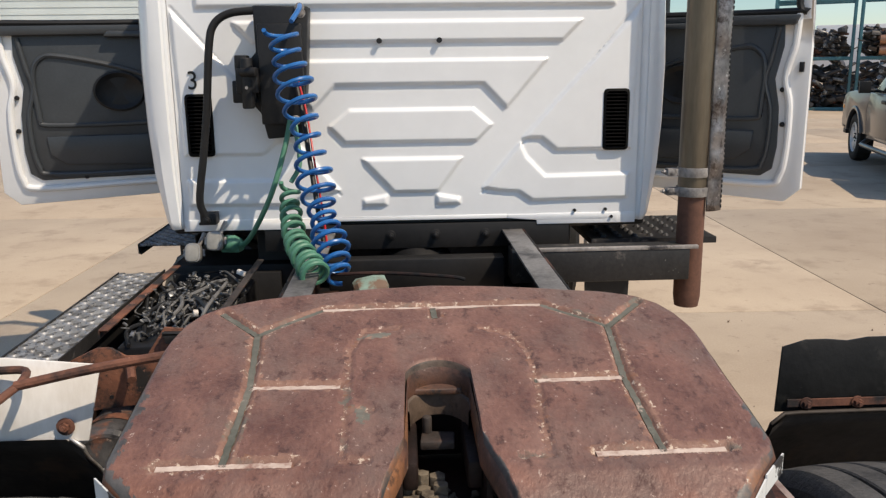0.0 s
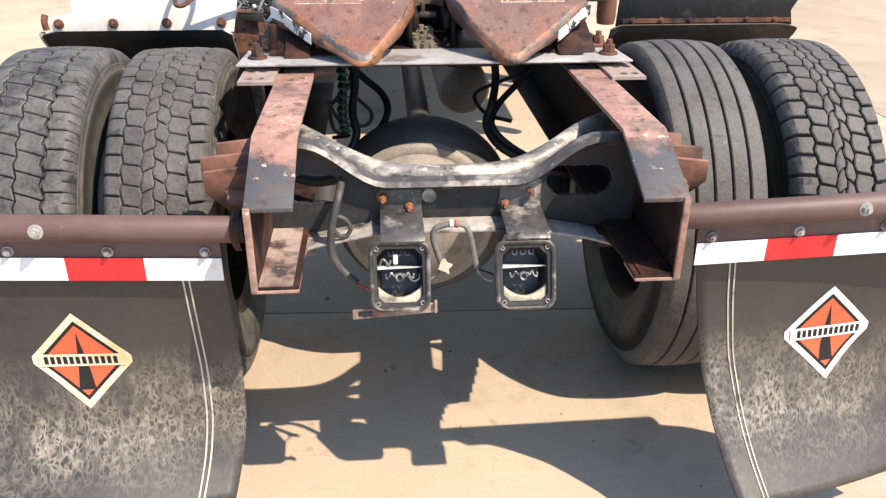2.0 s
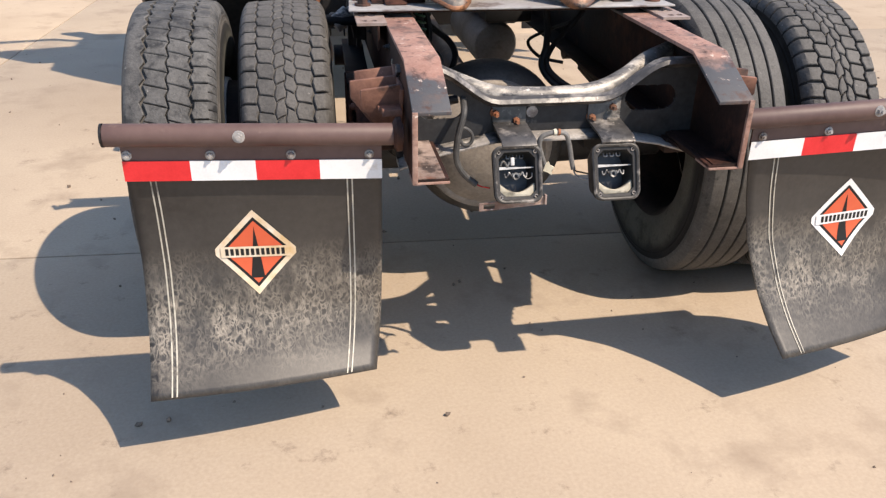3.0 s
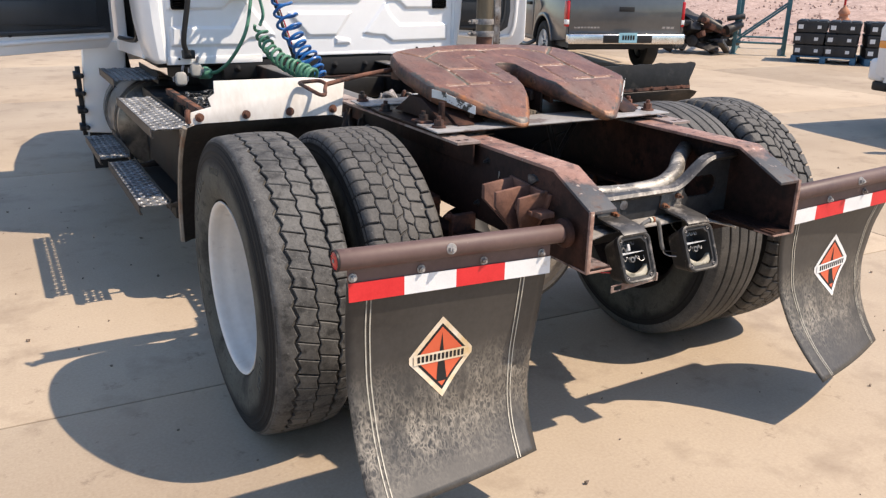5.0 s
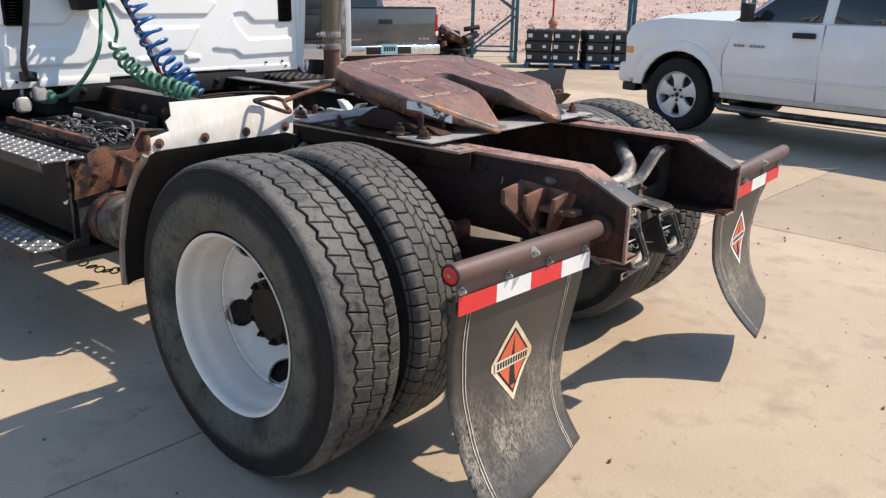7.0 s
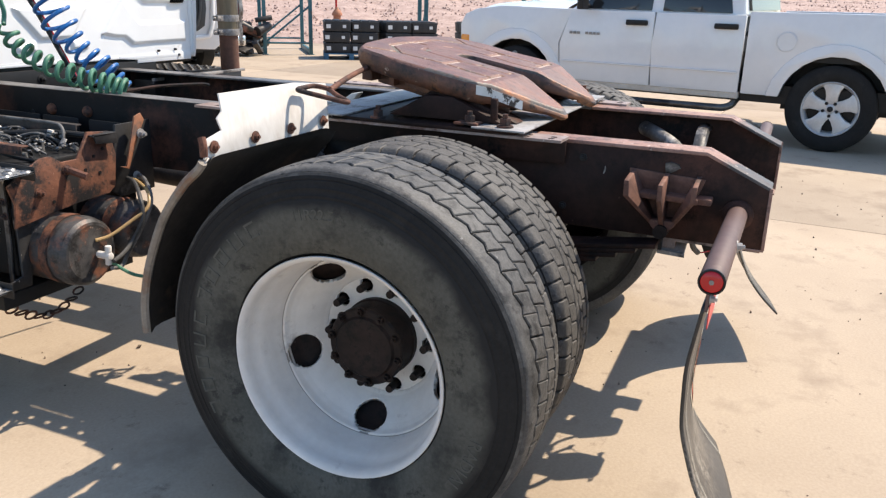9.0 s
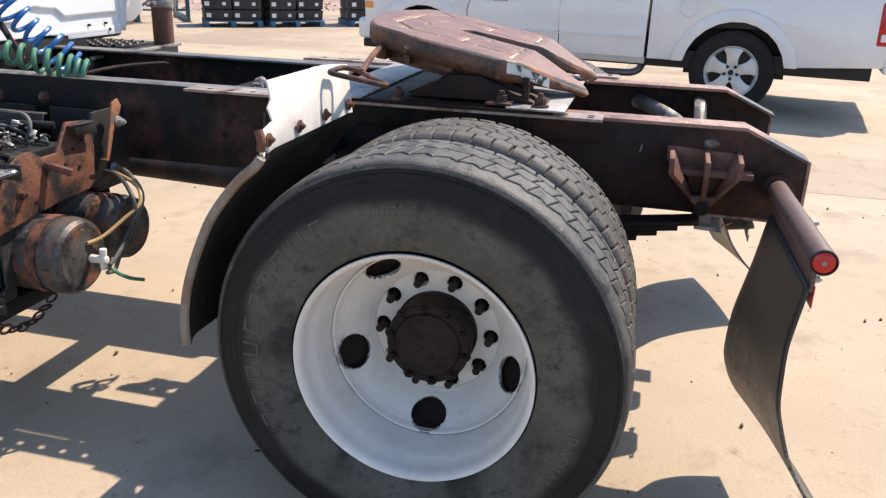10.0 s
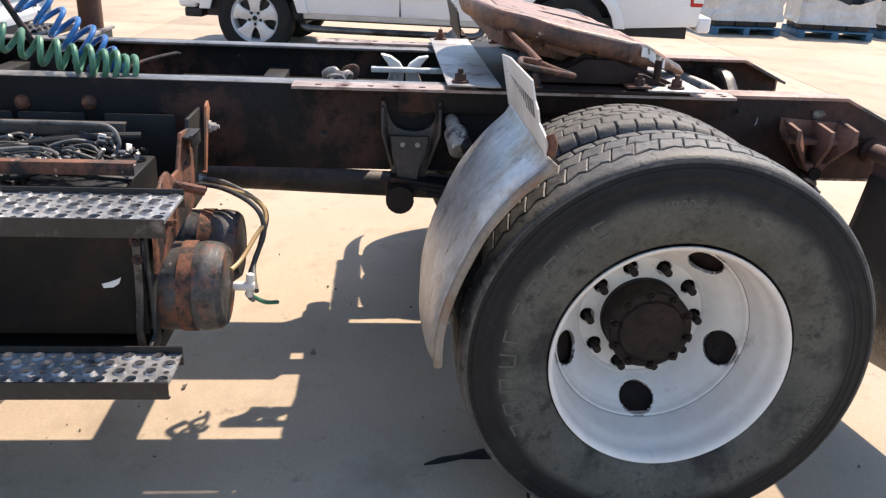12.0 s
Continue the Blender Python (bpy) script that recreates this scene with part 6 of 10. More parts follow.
    for drop, inset in ((0.006, -0.004), (0.030, -0.005), (0.050, 0.004), (0.056, 0.016)):
        row = []
        for x, y, z in loop:
            d = Vector((x - cx * 0, y - cy, 0))
            if abs(x) < 0.14 and y < 0.23:
                d = Vector((-0.3 * x, 0.0, 0)) if y < 0.17 else Vector((0, -0.2, 0))
            d = d.normalized() if d.length > 1e-6 else d
            thin = min(max((y + 0.27) / 0.24, 0.32), 1.0)
            row.append(bm.verts.new((x - d.x * inset, y - d.y * inset, z - drop * thin)))
        rings.append(row)
    n = len(loop)
    for p, q in zip(rings, rings[1:]):
        for k in range(n):
            bm.faces.new((p[k], p[(k + 1) % n], q[(k + 1) % n], q[k]))
    part("plate_skirt", bm, PLATE_EDGE, plate, "scraped dark edge of the coupling plate", sharp=50)
    # underside: flat web, ribs, lock jaws
    bm = B()
    und = [(-0.40, 0.30), (-0.34, 0.41), (-0.2, 0.445), (0.2, 0.445), (0.34, 0.41), (0.40, 0.30), (0.40, 0.0), (0.32, -0.05), (0.225, -0.16), (0.175, -0.16), (0.115, -0.10), (0.075, 0.03), (0.075, 0.20),
           (-0.075, 0.20), (-0.075, 0.03), (-0.115, -0.10), (-0.175, -0.16), (-0.225, -0.16), (-0.32, -0.05), (-0.40, 0.0)]
    for v in prism(bm, und, "z", -0.046, -0.036):
        v.co.z += plate_z(v.co.x, v.co.y)
    for s in (-1, 1):
        for v in prism(bm, [(0.30 * s, 0.38), (0.32 * s, 0.38), (0.32 * s, -0.08), (0.30 * s, -0.08)], "z", -0.11, -0.04):
            v.co.z += plate_z(v.co.x, v.co.y)
        for v in prism(bm, [(0.10 * s, 0.40), (0.115 * s, 0.40), (0.115 * s, 0.02), (0.10 * s, 0.02)], "z", -0.10, -0.04):
            v.co.z += plate_z(v.co.x, v.co.y)
        for v in prism(bm, [(0.40 * s, 0.20), (0.36 * s, 0.26), (0.30 * s, 0.26), (0.30 * s, -0.04), (0.39 * s, 0.02)], "z", -0.085, -0.04):
            v.co.z += plate_z(v.co.x, v.co.y)
    for v in prism(bm, [(-0.36, 0.30), (0.36, 0.30), (0.36, 0.32), (-0.36, 0.32)], "z", -0.10, -0.04):
        v.co.z += plate_z(v.co.x, v.co.y)
    for v in prism(bm, [(-0.40, 0.395), (-0.30, 0.42), (0.30, 0.42), (0.40, 0.395), (0.38, 0.37), (-0.38, 0.37)], "z", -0.10, -0.03):
        v.co.z += plate_z(v.co.x, v.co.y)
    part("under_ribs", bm, PLATE_EDGE, plate, "rusty ribs under the plate", 0.002)
    # half-round throat wall with a ledge, and the dark lock behind it
    def half_wall(name, profile, material, label):
        wall = B()
        rows = []
        for drop, r in profile:
            row = []
            for a in np.linspace(-10, 190, 29):
                x, y = r * math.cos(radians(a)), 0.168 + r * math.sin(radians(a))
                row.append(wall.verts.new((x, y, plate_z(x, y) - drop)))
            rows.append(row)
        for p, q in zip(rows, rows[1:]):
            for k in range(28):
                wall.faces.new((p[k], p[k + 1], q[k + 1], q[k]))
        return part(name, wall, material, plate, label, sharp=40)
    half_wall("throat_wall", ((0.001, 0.0530), (0.004, 0.0505), (0.044, 0.0500)), THROAT_BROWN, "brown greasy wall of the lock throat")
    half_wall("throat_ledge", ((0.044, 0.0505), (0.046, 0.0460), (0.050, 0.0445), (0.085, 0.0440)), THROAT_BROWN, "dusty ledge in the throat")
    # dark walls added so that the inside of the throat reads as shade
    bm = B()
    box(bm, -0.11, 0.11, 0.245, 0.255, 1.022, 1.17)
    box(bm, 0.056, 0.066, 0.02, 0.25, 1.022, 1.13)
    box(bm, -0.066, -0.056, 0.02, 0.25, 1.022, 1.13)
    part("lock_housing", bm, HUB, plate, "added dark walls that stand for the shade below the throat", 0.002)
    bm = B()
    prism(bm, [(-0.030, 0.150), (0.022, 0.150), (0.024, 0.185), (-0.026, 0.190)], "z", 1.078, 1.092)
    tube(bm, [(-0.018, 0.185, 1.085), (-0.018, 0.185, 1.118)], 0.008, 8)
    part("lock_bar", bm, CAST_IRON, plate, "dull lock bar in the throat", 0.003)
    for s in (-1, 1):
        bm = B()
        box(bm, 0.034 * s, 0.056 * s, 0.06, 0.20, 1.062, 1.105)
        part("lock_jaw", bm, HUB, plate, "dirty lock jaw in the throat", 0.006)
    # cracked blocks of dried grease along one side of the throat
    bm = B()
    rnd = random.Random(5)
    for row in range(7):
        y = 0.105 - 0.021 * row
        for col in range(3):
            x = -0.046 + 0.021 * col + rnd.uniform(-0.004, 0.004)
            w, d, h = rnd.uniform(0.009, 0.0125), rnd.uniform(0.009, 0.0125), rnd.uniform(0.004, 0.014) - 0.003 * col
            top_z = 1.034 + h + 0.22 * max(0.0, y)
            ring = [(x + w * math.cos(a) * rnd.uniform(0.85, 1.25), y + d * math.sin(a) * rnd.uniform(0.85, 1.25)) for a in np.linspace(0.4, 0.4 + 2 * math.pi, 7)[:-1]]
            prism(bm, ring, "z", 1.0215, top_z)
    for k in range(90):
        y, x = rnd.uniform(-0.03, 0.12), rnd.uniform(-0.054, 0.05)
        m = Matrix.Translation((x, y, 1.0245 + (0.012 if x < 0.01 else 0.0))) @ Euler((rnd.uniform(0, 3), rnd.uniform(0, 3), rnd.uniform(0, 3))).to_matrix().to_4x4() @ Matrix.Diagonal((1, rnd.uniform(0.6, 1), rnd.uniform(0.4, 0.8), 1))
        bmesh.ops.create_icosphere(bm, subdivisions=1, radius=rnd.uniform(0.003, 0.008), matrix=m)
    part("caked_dirt", bm, CAKED, plate, "dry caked grease and dirt", 0.0025, sharp=25, kind="stuff")
    # white label on the side of the plate
    for s in (-1, 1):
        bm = B()
        for k in range(3):
            pts = []
            y0, y1 = -0.016 - 0.038 * k, -0.053 - 0.038 * k
            for y, dz in ((y0, -0.008), (y1, -0.008), (y1, -0.036), (y0, -0.036)):
                x = float(np.interp(-y, [0.018, 0.095, 0.200], [0.425, 0.355, 0.247])) + 0.0055 if y < -0.022 else 0.4365
                pts.append((s * x, y, plate_z(0, y) + dz - (0.004 if k else 0)))
            vs = [bm.verts.new(p) for p in pts] + [bm.verts.new((p[0] + 0.002 * s, p[1] - 0.001, p[2])) for p in pts]
            for f in ((0, 1, 2, 3), (7, 6, 5, 4), (0, 4, 5, 1), (1, 5, 6, 2), (2, 6, 7, 3), (3, 7, 4, 0)):
                bm.faces.new([vs[i] for i in f])
        part("side_label", bm, TORN_LABEL, plate, "torn white maker's label")
    # the pivot stands and base
    for s in (-1, 1):
        bm = B()
        prism(bm, [(-0.14, 1.030), (0.30, 1.030), (0.20, 1.075), (0.13, 1.125), (0.05, 1.125), (-0.03, 1.075)], "x", 0.33 * s, 0.40 * s)
        prism(bm, [(-0.11, 1.030), (0.28, 1.030), (0.15, 1.10), (0.06, 1.10)], "x", 0.27 * s, 0.44 * s)
        tube(bm, [(0.25 * s, 0.09, 1.105), (0.415 * s, 0.09, 1.105)], 0.025, 14)
        if s < 0:
            tube(bm, [(0.43 * s, -0.075, 1.03), (0.43 * s, -0.075, 1.105)], 0.012, 10)
        part("pivot_stand", bm, RAIL, plate, "dark rusty pivot stand", 0.004)
    return plate


TORN_LABEL = mat("torn_white_label", (0.55, 0.56, 0.54), (0.70, 0.71, 0.70), 0.5, big=8, fine=40, spot=(0.035, 0.032, 0.03), spot_scale=26, spot_at=0.555, spot_soft=0.02)
fifth_wheel()


def coupling_base():
    """The mounting plate and the two drilled angles that carry the coupling on the rails."""
    bm = B()
    prism(bm, [(-0.485, -0.165), (0.485, -0.165), (0.50, -0.05), (0.50, 0.30), (0.48, 0.46), (0.44, 0.49), (-0.44, 0.49), (-0.48, 0.46), (-0.50, 0.30), (-0.50, -0.05)], "z", 1.010, 1.021)
    base = part("coupling_base", bm, RAIL, truck, "black steel mounting plate under the coupling", 0.002)
    bm = B()
    prism(bm, [(-0.515, -0.20), (0.515, -0.20), (0.505, -0.03), (-0.505, -0.03)], "z", 1.0215, 1.0275)
    part("rear_bar", bm, GALV, base, "pale worn rear cross bar", 0.002)
    bm = B()
    prism(bm, [(-0.515, 0.405), (0.515, 0.405), (0.505, 0.56), (-0.505, 0.56)], "z", 1.0215, 1.0275)
    part("front_bar", bm, GALV, base, "pale worn front cross plate", 0.002)
    for s in (-1, 1):
        # drilled angle on the rail
        bm = B()
        holes = [(-0.27 + 0.075 * k) for k in range(17)]
        x0, x1 = 0.428 * s, 0.515 * s
        nx, nyy = 23, 330
        spots = [(x0 + (x1 - x0) * f, h) for k, h in enumerate(holes) for f in ((0.42, 0.76) if k < 2 else (0.62,))]
        vs = {}
        for lay, z in enumerate((1.0015, 1.0095)):
            for i in range(nx):
                for k in range(nyy):
                    x, y = x0 + (x1 - x0) * i / (nx - 1), -0.305 + 1.31 * k / (nyy - 1)
                    for hx, hy in spots:
                        d = math.hypot(x - hx, y - hy)
                        if abs(d - 0.0105) < 0.0025:
                            x, y = hx + (x - hx) * 0.0105 / d, hy + (y - hy) * 0.0105 / d
                            break
                    vs[lay, i, k] = bm.verts.new((x, y, z))
        gone = set()
        for i in range(nx - 1):
            for k in range(nyy - 1):
                m = (vs[0, i, k].co + vs[0, i + 1, k + 1].co + vs[0, i + 1, k].co + vs[0, i, k + 1].co) / 4
                if any(math.hypot(m.x - hx, m.y - hy) < 0.0103 for hx, hy in spots):
                    gone.add((i, k))
        for i in range(nx - 1):
            for k in range(nyy - 1):
                if (i, k) in gone:
                    continue
                ring = [(i, k), (i + 1, k), (i + 1, k + 1), (i, k + 1)]
                bm.faces.new([vs[1, a, b] for a, b in ring])
                bm.faces.new([vs[0, a, b] for a, b in ring[::-1]])
                for (di, dk), (p, q) in (((0, -1), (0, 1)), ((1, 0), (1, 2)), ((0, 1), (2, 3)), ((-1, 0), (3, 0))):
                    j = (i + di, k + dk)
                    if j in gone or not (0 <= j[0] < nx - 1 and 0 <= j[1] < nyy - 1):
                        a, b = ring[p], ring[q]
                        bm.faces.new((vs[0, a[0], a[1]], vs[0, b[0], b[1]], vs[1, b[0], b[1]], vs[1, a[0], a[1]]))
        angle = part("drilled_angle", bm, ANGLE_STEEL, base, "pale drilled angle bar on the rail", sharp=30)
        bm = B()
        box(bm, 0.4325 * s, 0.4395 * s, -0.305, 0.70, 0.93, 1.0015)
        part("angle_leg", bm, RAIL, angle, "dark upright leg", 0.002)
        for y in (-0.125, -0.012, 0.30, 0.52):
            bm = B()
            bolt(bm, (0.468 * s, y, 1.028 if y < 0.1 or y > 0.4 else 1.021), (0, 0, 1), 0.017, 0.026)
            part("base_bolt", bm, RUST, angle, "large rusty mounting bolt")
        bm = B()
        box(bm, 0.445 * s, 0.495 * s, -0.045, 0.03, 1.0276, 1.035)
        part("bolt_pad", bm, RUST, angle, "rusty bolt pad", 0.002)
        angle.location.x = RAIL_SHIFT[s] * 0.8


coupling_base()

# release handle: a rod out of the plate's side, ending in a loop that lies along the truck
bm = B()
tube(bm, smooth_path([(-0.36, 0.375, 1.170), (-0.454, 0.370, 1.161), (-0.58, 0.352, 1.146), (-0.697, 0.334, 1.127)], 5), 0.0085, 10)
tube(bm, smooth_path([(-0.694, 0.336, 1.126), (-0.712, 0.300, 1.114), (-0.726, 0.262, 1.104), (-0.738, 0.252, 1.102), (-0.752, 0.262, 1.105), (-0.765, 0.320, 1.116), (-0.777, 0.382, 1.128), (-0.768, 0.396, 1.131), (-0.745, 0.394, 1.133), (-0.712, 0.389, 1.135),
                      (-0.697, 0.378, 1.134), (-0.692, 0.352, 1.130), (-0.694, 0.336, 1.126)], 5), 0.0072, 10)
part("release_handle", bm, RUST, truck, "rusty coupling release handle with a looped grip")


DARK_LINING = mat("dull_dirty_black", (0.012, 0.011, 0.010), (0.045, 0.038, 0.032), 0.75, big=4, fine=50, bump=0.4, spot=(0.07, 0.045, 0.03), spot_scale=6, spot_at=0.64, spec=0.2)


SPLASH_BLACK = mat("crinkled_black_rubber", (0.004, 0.004, 0.004), (0.014, 0.0135, 0.013), 0.5, big=9, fine=50, bump=0.5, spot=(0.032, 0.030, 0.027), spot_scale=10, spot_at=0.66, chips=(0.15, 0.14, 0.125), chip_scale=38, chip_at=0.70, spec=0.2)
BROWN_LINING = mat("brown_dusty_fender", (0.022, 0.018, 0.015), (0.085, 0.068, 0.055), 0.65, big=4, fine=50, bump=0.4, spot=(0.11, 0.075, 0.05), spot_scale=6, spot_at=0.62, spec=0.3)


# ---- quarter fenders in front of the drive wheels ----
EDGE_DUST = mat("dusty_tan_edge", (0.13, 0.108, 0.085), (0.30, 0.26, 0.215), 0.6, big=9, fine=60, bump=0.4, spot=(0.20, 0.10, 0.055), spot_scale=7, spot_at=0.60)
LOOM_BAR = mat("faded_black_print", (0.05, 0.05, 0.052), (0.16, 0.155, 0.15), 0.7, big=20, fine=80, spot=(0.45, 0.43, 0.40), spot_scale=40, spot_at=0.60)


def quarter_fender(s):
    xo, xi = (1.20 if s < 0 else 1.25) * s, 0.615 * s
    arc = smooth_path([(0, 0.396, 1.006), (0, 0.412, 0.985), (0, 0.462, 0.940), (0, 0.525, 0.86), (0, 0.568, 0.775), (0, 0.602, 0.685), (0, 0.620, 0.60), (0, 0.622, 0.518)], 6)
    nu = 20
    g = np.zeros((len(arc), nu, 3))
    for j, p in enumerate(arc):
        for i in range(nu):
            u = i / (nu - 1)
            crown = 0.015 * math.sin(math.pi * u) * (j / len(arc))
            roll = 0.016 * max(0, 1 - u / 0.10) ** 2 + 0.02 * max(0, (u - 0.93) / 0.07) ** 2
            fall = -0.05 * u * (j / len(arc))
            g[j, i] = (xo + (xi - xo) * u, p.y + crown - roll, p.z - roll * 0.6 + fall)
    fender = grid_mesh("quarter_fender", g, ALU if s < 0 else BROWN_LINING, truck,
                       "bare stained aluminium quarter fender before the wheel" if s < 0 else "black dirty quarter fender before the wheel")
    sol = fender.modifiers.new("thickness", "SOLIDIFY")
    sol.thickness, sol.offset = 0.006, 0
    if s < 0:
        bm = B()
        tube(bm, [Vector((xo - 0.003, p.y - 0.012, p.z - 0.008)) for p in arc], 0.0115, 8)
        part("rolled_edge", bm, EDGE_DUST, fender, "dusty tan rolled fender edge")
    # dark lining on the wheel side
    gl = g.copy()
    gl[:, :, 1] -= 0.008
    gl[:, :, 2] -= 0.002
    gl[0, :, 2] += 0.002
    gl[0, :, 1] -= 0.004
    grid_mesh("fender_lining", gl, DARK_LINING if s < 0 else BROWN_LINING, fender, "dark undersealed wheel side")
    # upright splash plate
    if s < 0:
        bm = B()
        poly = [(-0.612, 0.998), (-0.588, 1.13), (-0.75, 1.146), (-1.085, 1.148), (-1.088, 1.105), (-1.112, 1.09), (-1.104, 1.06), (-1.178, 1.045), (-1.185, 0.998)]
        prism(bm, poly, "y", 0.392, 0.397)
        for v in bm.verts:
            v.co.y += 0.022 * max(0, v.co.z - 1.02) / 0.1
        plate = part("splash_plate", bm, WHITE_PLASTIC, fender, "torn dirty white splash plate", 0.001)
        for k in range(13):
            bm = B()
            xa, za, zb = -0.665 - 0.032 * k, 1.062, 1.100
            prism(bm, [(xa, za), (xa - 0.020, za), (xa - 0.020, zb), (xa, zb)], "y", 0.3972, 0.3985)
            for v in bm.verts:
                v.co.y += 0.022 * max(0, v.co.z - 1.02) / 0.1
            part("faded_bar", bm, LOOM_BAR, plate, "faded dark printed bar")
        for x in (-1.150, -0.983, -0.818, -0.648):
            bm = B()
            bolt(bm, (x, 0.390, 1.027), (0, -1, 0.1), 0.0085, 0.010)
            revolve(bm, [(0.0, 0.016), (-0.003, 0.016), (-0.004, 0.009)], (x, 0.391, 1.027), "y", 16)
            part("splash_bolt", bm, RUST, plate, "rusty bolt and washer")
        bm = B()
        tube(bm, smooth_path([(-1.188, 0.395, 1.055), (-1.192, 0.388, 1.035), (-1.19, 0.39, 1.01)], 4), 0.010, 10)
        part("rolled_corner", bm, RUST, plate, "rusty rolled corner")
    else:
        bm = B()
        rag = [(0.70 + 0.04 * q, 1.130 + 0.0024 * math.sin(q * 2.3) + 0.0016 * math.sin(q * 5.1)) for q in range(15)]
        prism(bm, [(0.640, 0.998), (0.655, 1.118)] + rag + [(1.285, 1.128), (1.290, 1.118), (1.242, 1.045), (1.250, 0.998)], "y", 0.415, 0.421)
        for v in bm.verts:
            v.co.y += 0.020 * max(0, v.co.z - 1.02) / 0.1
        plate = part("splash_plate", bm, SPLASH_BLACK, fender, "bent black splash plate", 0.001)
        bm = B()
        box(bm, 0.66, 1.240, 0.410, 0.4145, 1.009, 1.023)
        for k in range(6):
            bolt(bm, (0.695 + 0.098 * k, 0.410, 1.016), (0, -1, 0), 0.008, 0.01)
        part("clamp_strip", bm, RUST, plate, "rusty clamp strip with bolts")
    # arm to the frame
    bm = B()
    tube(bm, [(0.43 * s, 0.50, 0.86), (0.62 * s, 0.50, 0.86)], 0.018, 12)
    part("fender_arm", bm, RAIL, fender, "dark fender arm")


for side in (-1, 1):
    quarter_fender(side)


# ---- cab ----
CAB_X, CAB_Y = -0.012, 2.2


CREASE = ((0.886, 1.870), (0.281, 1.150))


def cab():
    # rear wall with pressed pads
    def px(x, z):
        return (x + CAB_X, z)
    right = [
        [(0.885, 1.85), (0.872, 1.318), (0.575, 1.318), (0.515, 1.366), (0.443, 1.366)],
        [(0.43, 1.345), (0.455, 1.292), (0.53, 1.215), (0.868, 1.219), (0.864, 1.122), (0.48, 1.118), (0.425, 1.155), (0.35, 1.16), (0.285, 1.172)],
    ]
    centre = [
        [(-0.66, 1.812), (0.665, 1.812), (0.59, 1.737), (-0.585, 1.737)],
        [(-0.535, 1.668), (0.533, 1.668), (0.375, 1.485), (0.285, 1.578), (-0.285, 1.578), (-0.375, 1.485)],
        [(-0.235, 1.482), (0.245, 1.482), (0.318, 1.42), (0.257, 1.358), (-0.255, 1.358), (-0.315, 1.42)],
        [(-0.19, 1.292), (0.20, 1.292), (0.105, 1.162), (-0.07, 1.162)],
        [(-0.80, 1.98), (0.80, 1.98), (0.79, 1.868), (-0.79, 1.868)],
        [(0.098, 1.148), (0.10, 1.11), (0.19, 1.11), (0.19, 1.132)], [(-0.098, 1.148), (-0.10, 1.11), (-0.19, 1.11), (-0.19, 1.132)],
    ]
    pads = centre + right + [[(-x, z) for x, z in p[::-1]] for p in right]
    nz, nx = 230, 330
    x = np.linspace(-0.90, 0.90, nx)[None, :].repeat(nz, 0)
    z = np.concatenate([np.linspace(1.045, 2.0, nz - 12), np.linspace(2.05, 2.6, 12)])[:, None].repeat(nx, 1)
    h = np.zeros_like(x)
    for p in pads:
        h = np.maximum(h, pad_height(x, z, [tuple(q) for q in p], 0.013))
    for q in (-1, 1):
        d = segment_distance(x, z, (q * CREASE[0][0], CREASE[0][1]), (q * CREASE[1][0], CREASE[1][1]))
        h = h - 0.42 * np.clip(1 - d / 0.0065, 0, 1) * (h < 0.3)
    y = CAB_Y - 0.013 * h
    g = np.stack([x + CAB_X, y, z], -1)
    back = grid_mesh("cab", g, CAB_WHITE, truck, "white pressed steel cab, rear wall with stamped pads", sharp=50)
    sol = back.modifiers.new("thickness", "SOLIDIFY")
    sol.thickness, sol.offset = 0.02, -1
    # rounded rear corners and side walls, with the door openings left free
    for s in (-1, 1):
        bm = B()
        plan = [(0.90, 0.0), (0.925, -0.004), (0.93, -0.012), (0.965, -0.010), (0.995, 0.012), (1.012, 0.05), (1.018, 0.11), (1.02, 0.27), (1.0, 0.30), (0.98, 0.29)]
        levels = [(1.03, -0.07), (1.06, -0.052), (1.14, -0.034), (1.25, -0.016), (1.42, -0.004), (1.65, 0.0), (2.15, -0.02), (2.6, -0.12)]
        rows = []
        for zz, w in levels:
            rows.append([bm.verts.new((CAB_X + s * (a + w * max(0, (a - 0.90) / 0.12)), CAB_Y + b, zz)) for a, b in plan])
        for p, q in zip(rows, rows[1:]):
            for k in range(len(plan) - 1):
                bm.faces.new((p[k], p[k + 1], q[k + 1], q[k]))
        corner = part("cab_corner", bm, CAB_WHITE, back, "white rounded cab corner", sharp=35)
        sol = corner.modifiers.new("thickness", "SOLIDIFY")
        sol.thickness, sol.offset = 0.012, -1 if s > 0 else 1
        bm = B()
        prism(bm, [(2.46, 1.03), (3.36, 1.0), (3.36, 1.10), (2.50, 1.13)], "x", CAB_X + 0.94 * s, CAB_X + 0.985 * s)
        prism(bm, [(3.33, 1.0), (3.75, 1.0), (3.75, 1.75), (3.55, 1.80), (3.33, 2.5), (3.27, 2.5)], "x", CAB_X + 0.93 * s, CAB_X + 0.99 * s)
        prism(bm, [(2.44, 2.48), (3.32, 2.42), (3.25, 2.62), (2.30, 2.66)], "x", CAB_X + 0.84 * s, CAB_X + 0.905 * s)
        part("cab_side", bm, CAB_WHITE, back, "white cab sill, pillar and roof edge", 0.01)
        # rubber door seal
        bm = B()
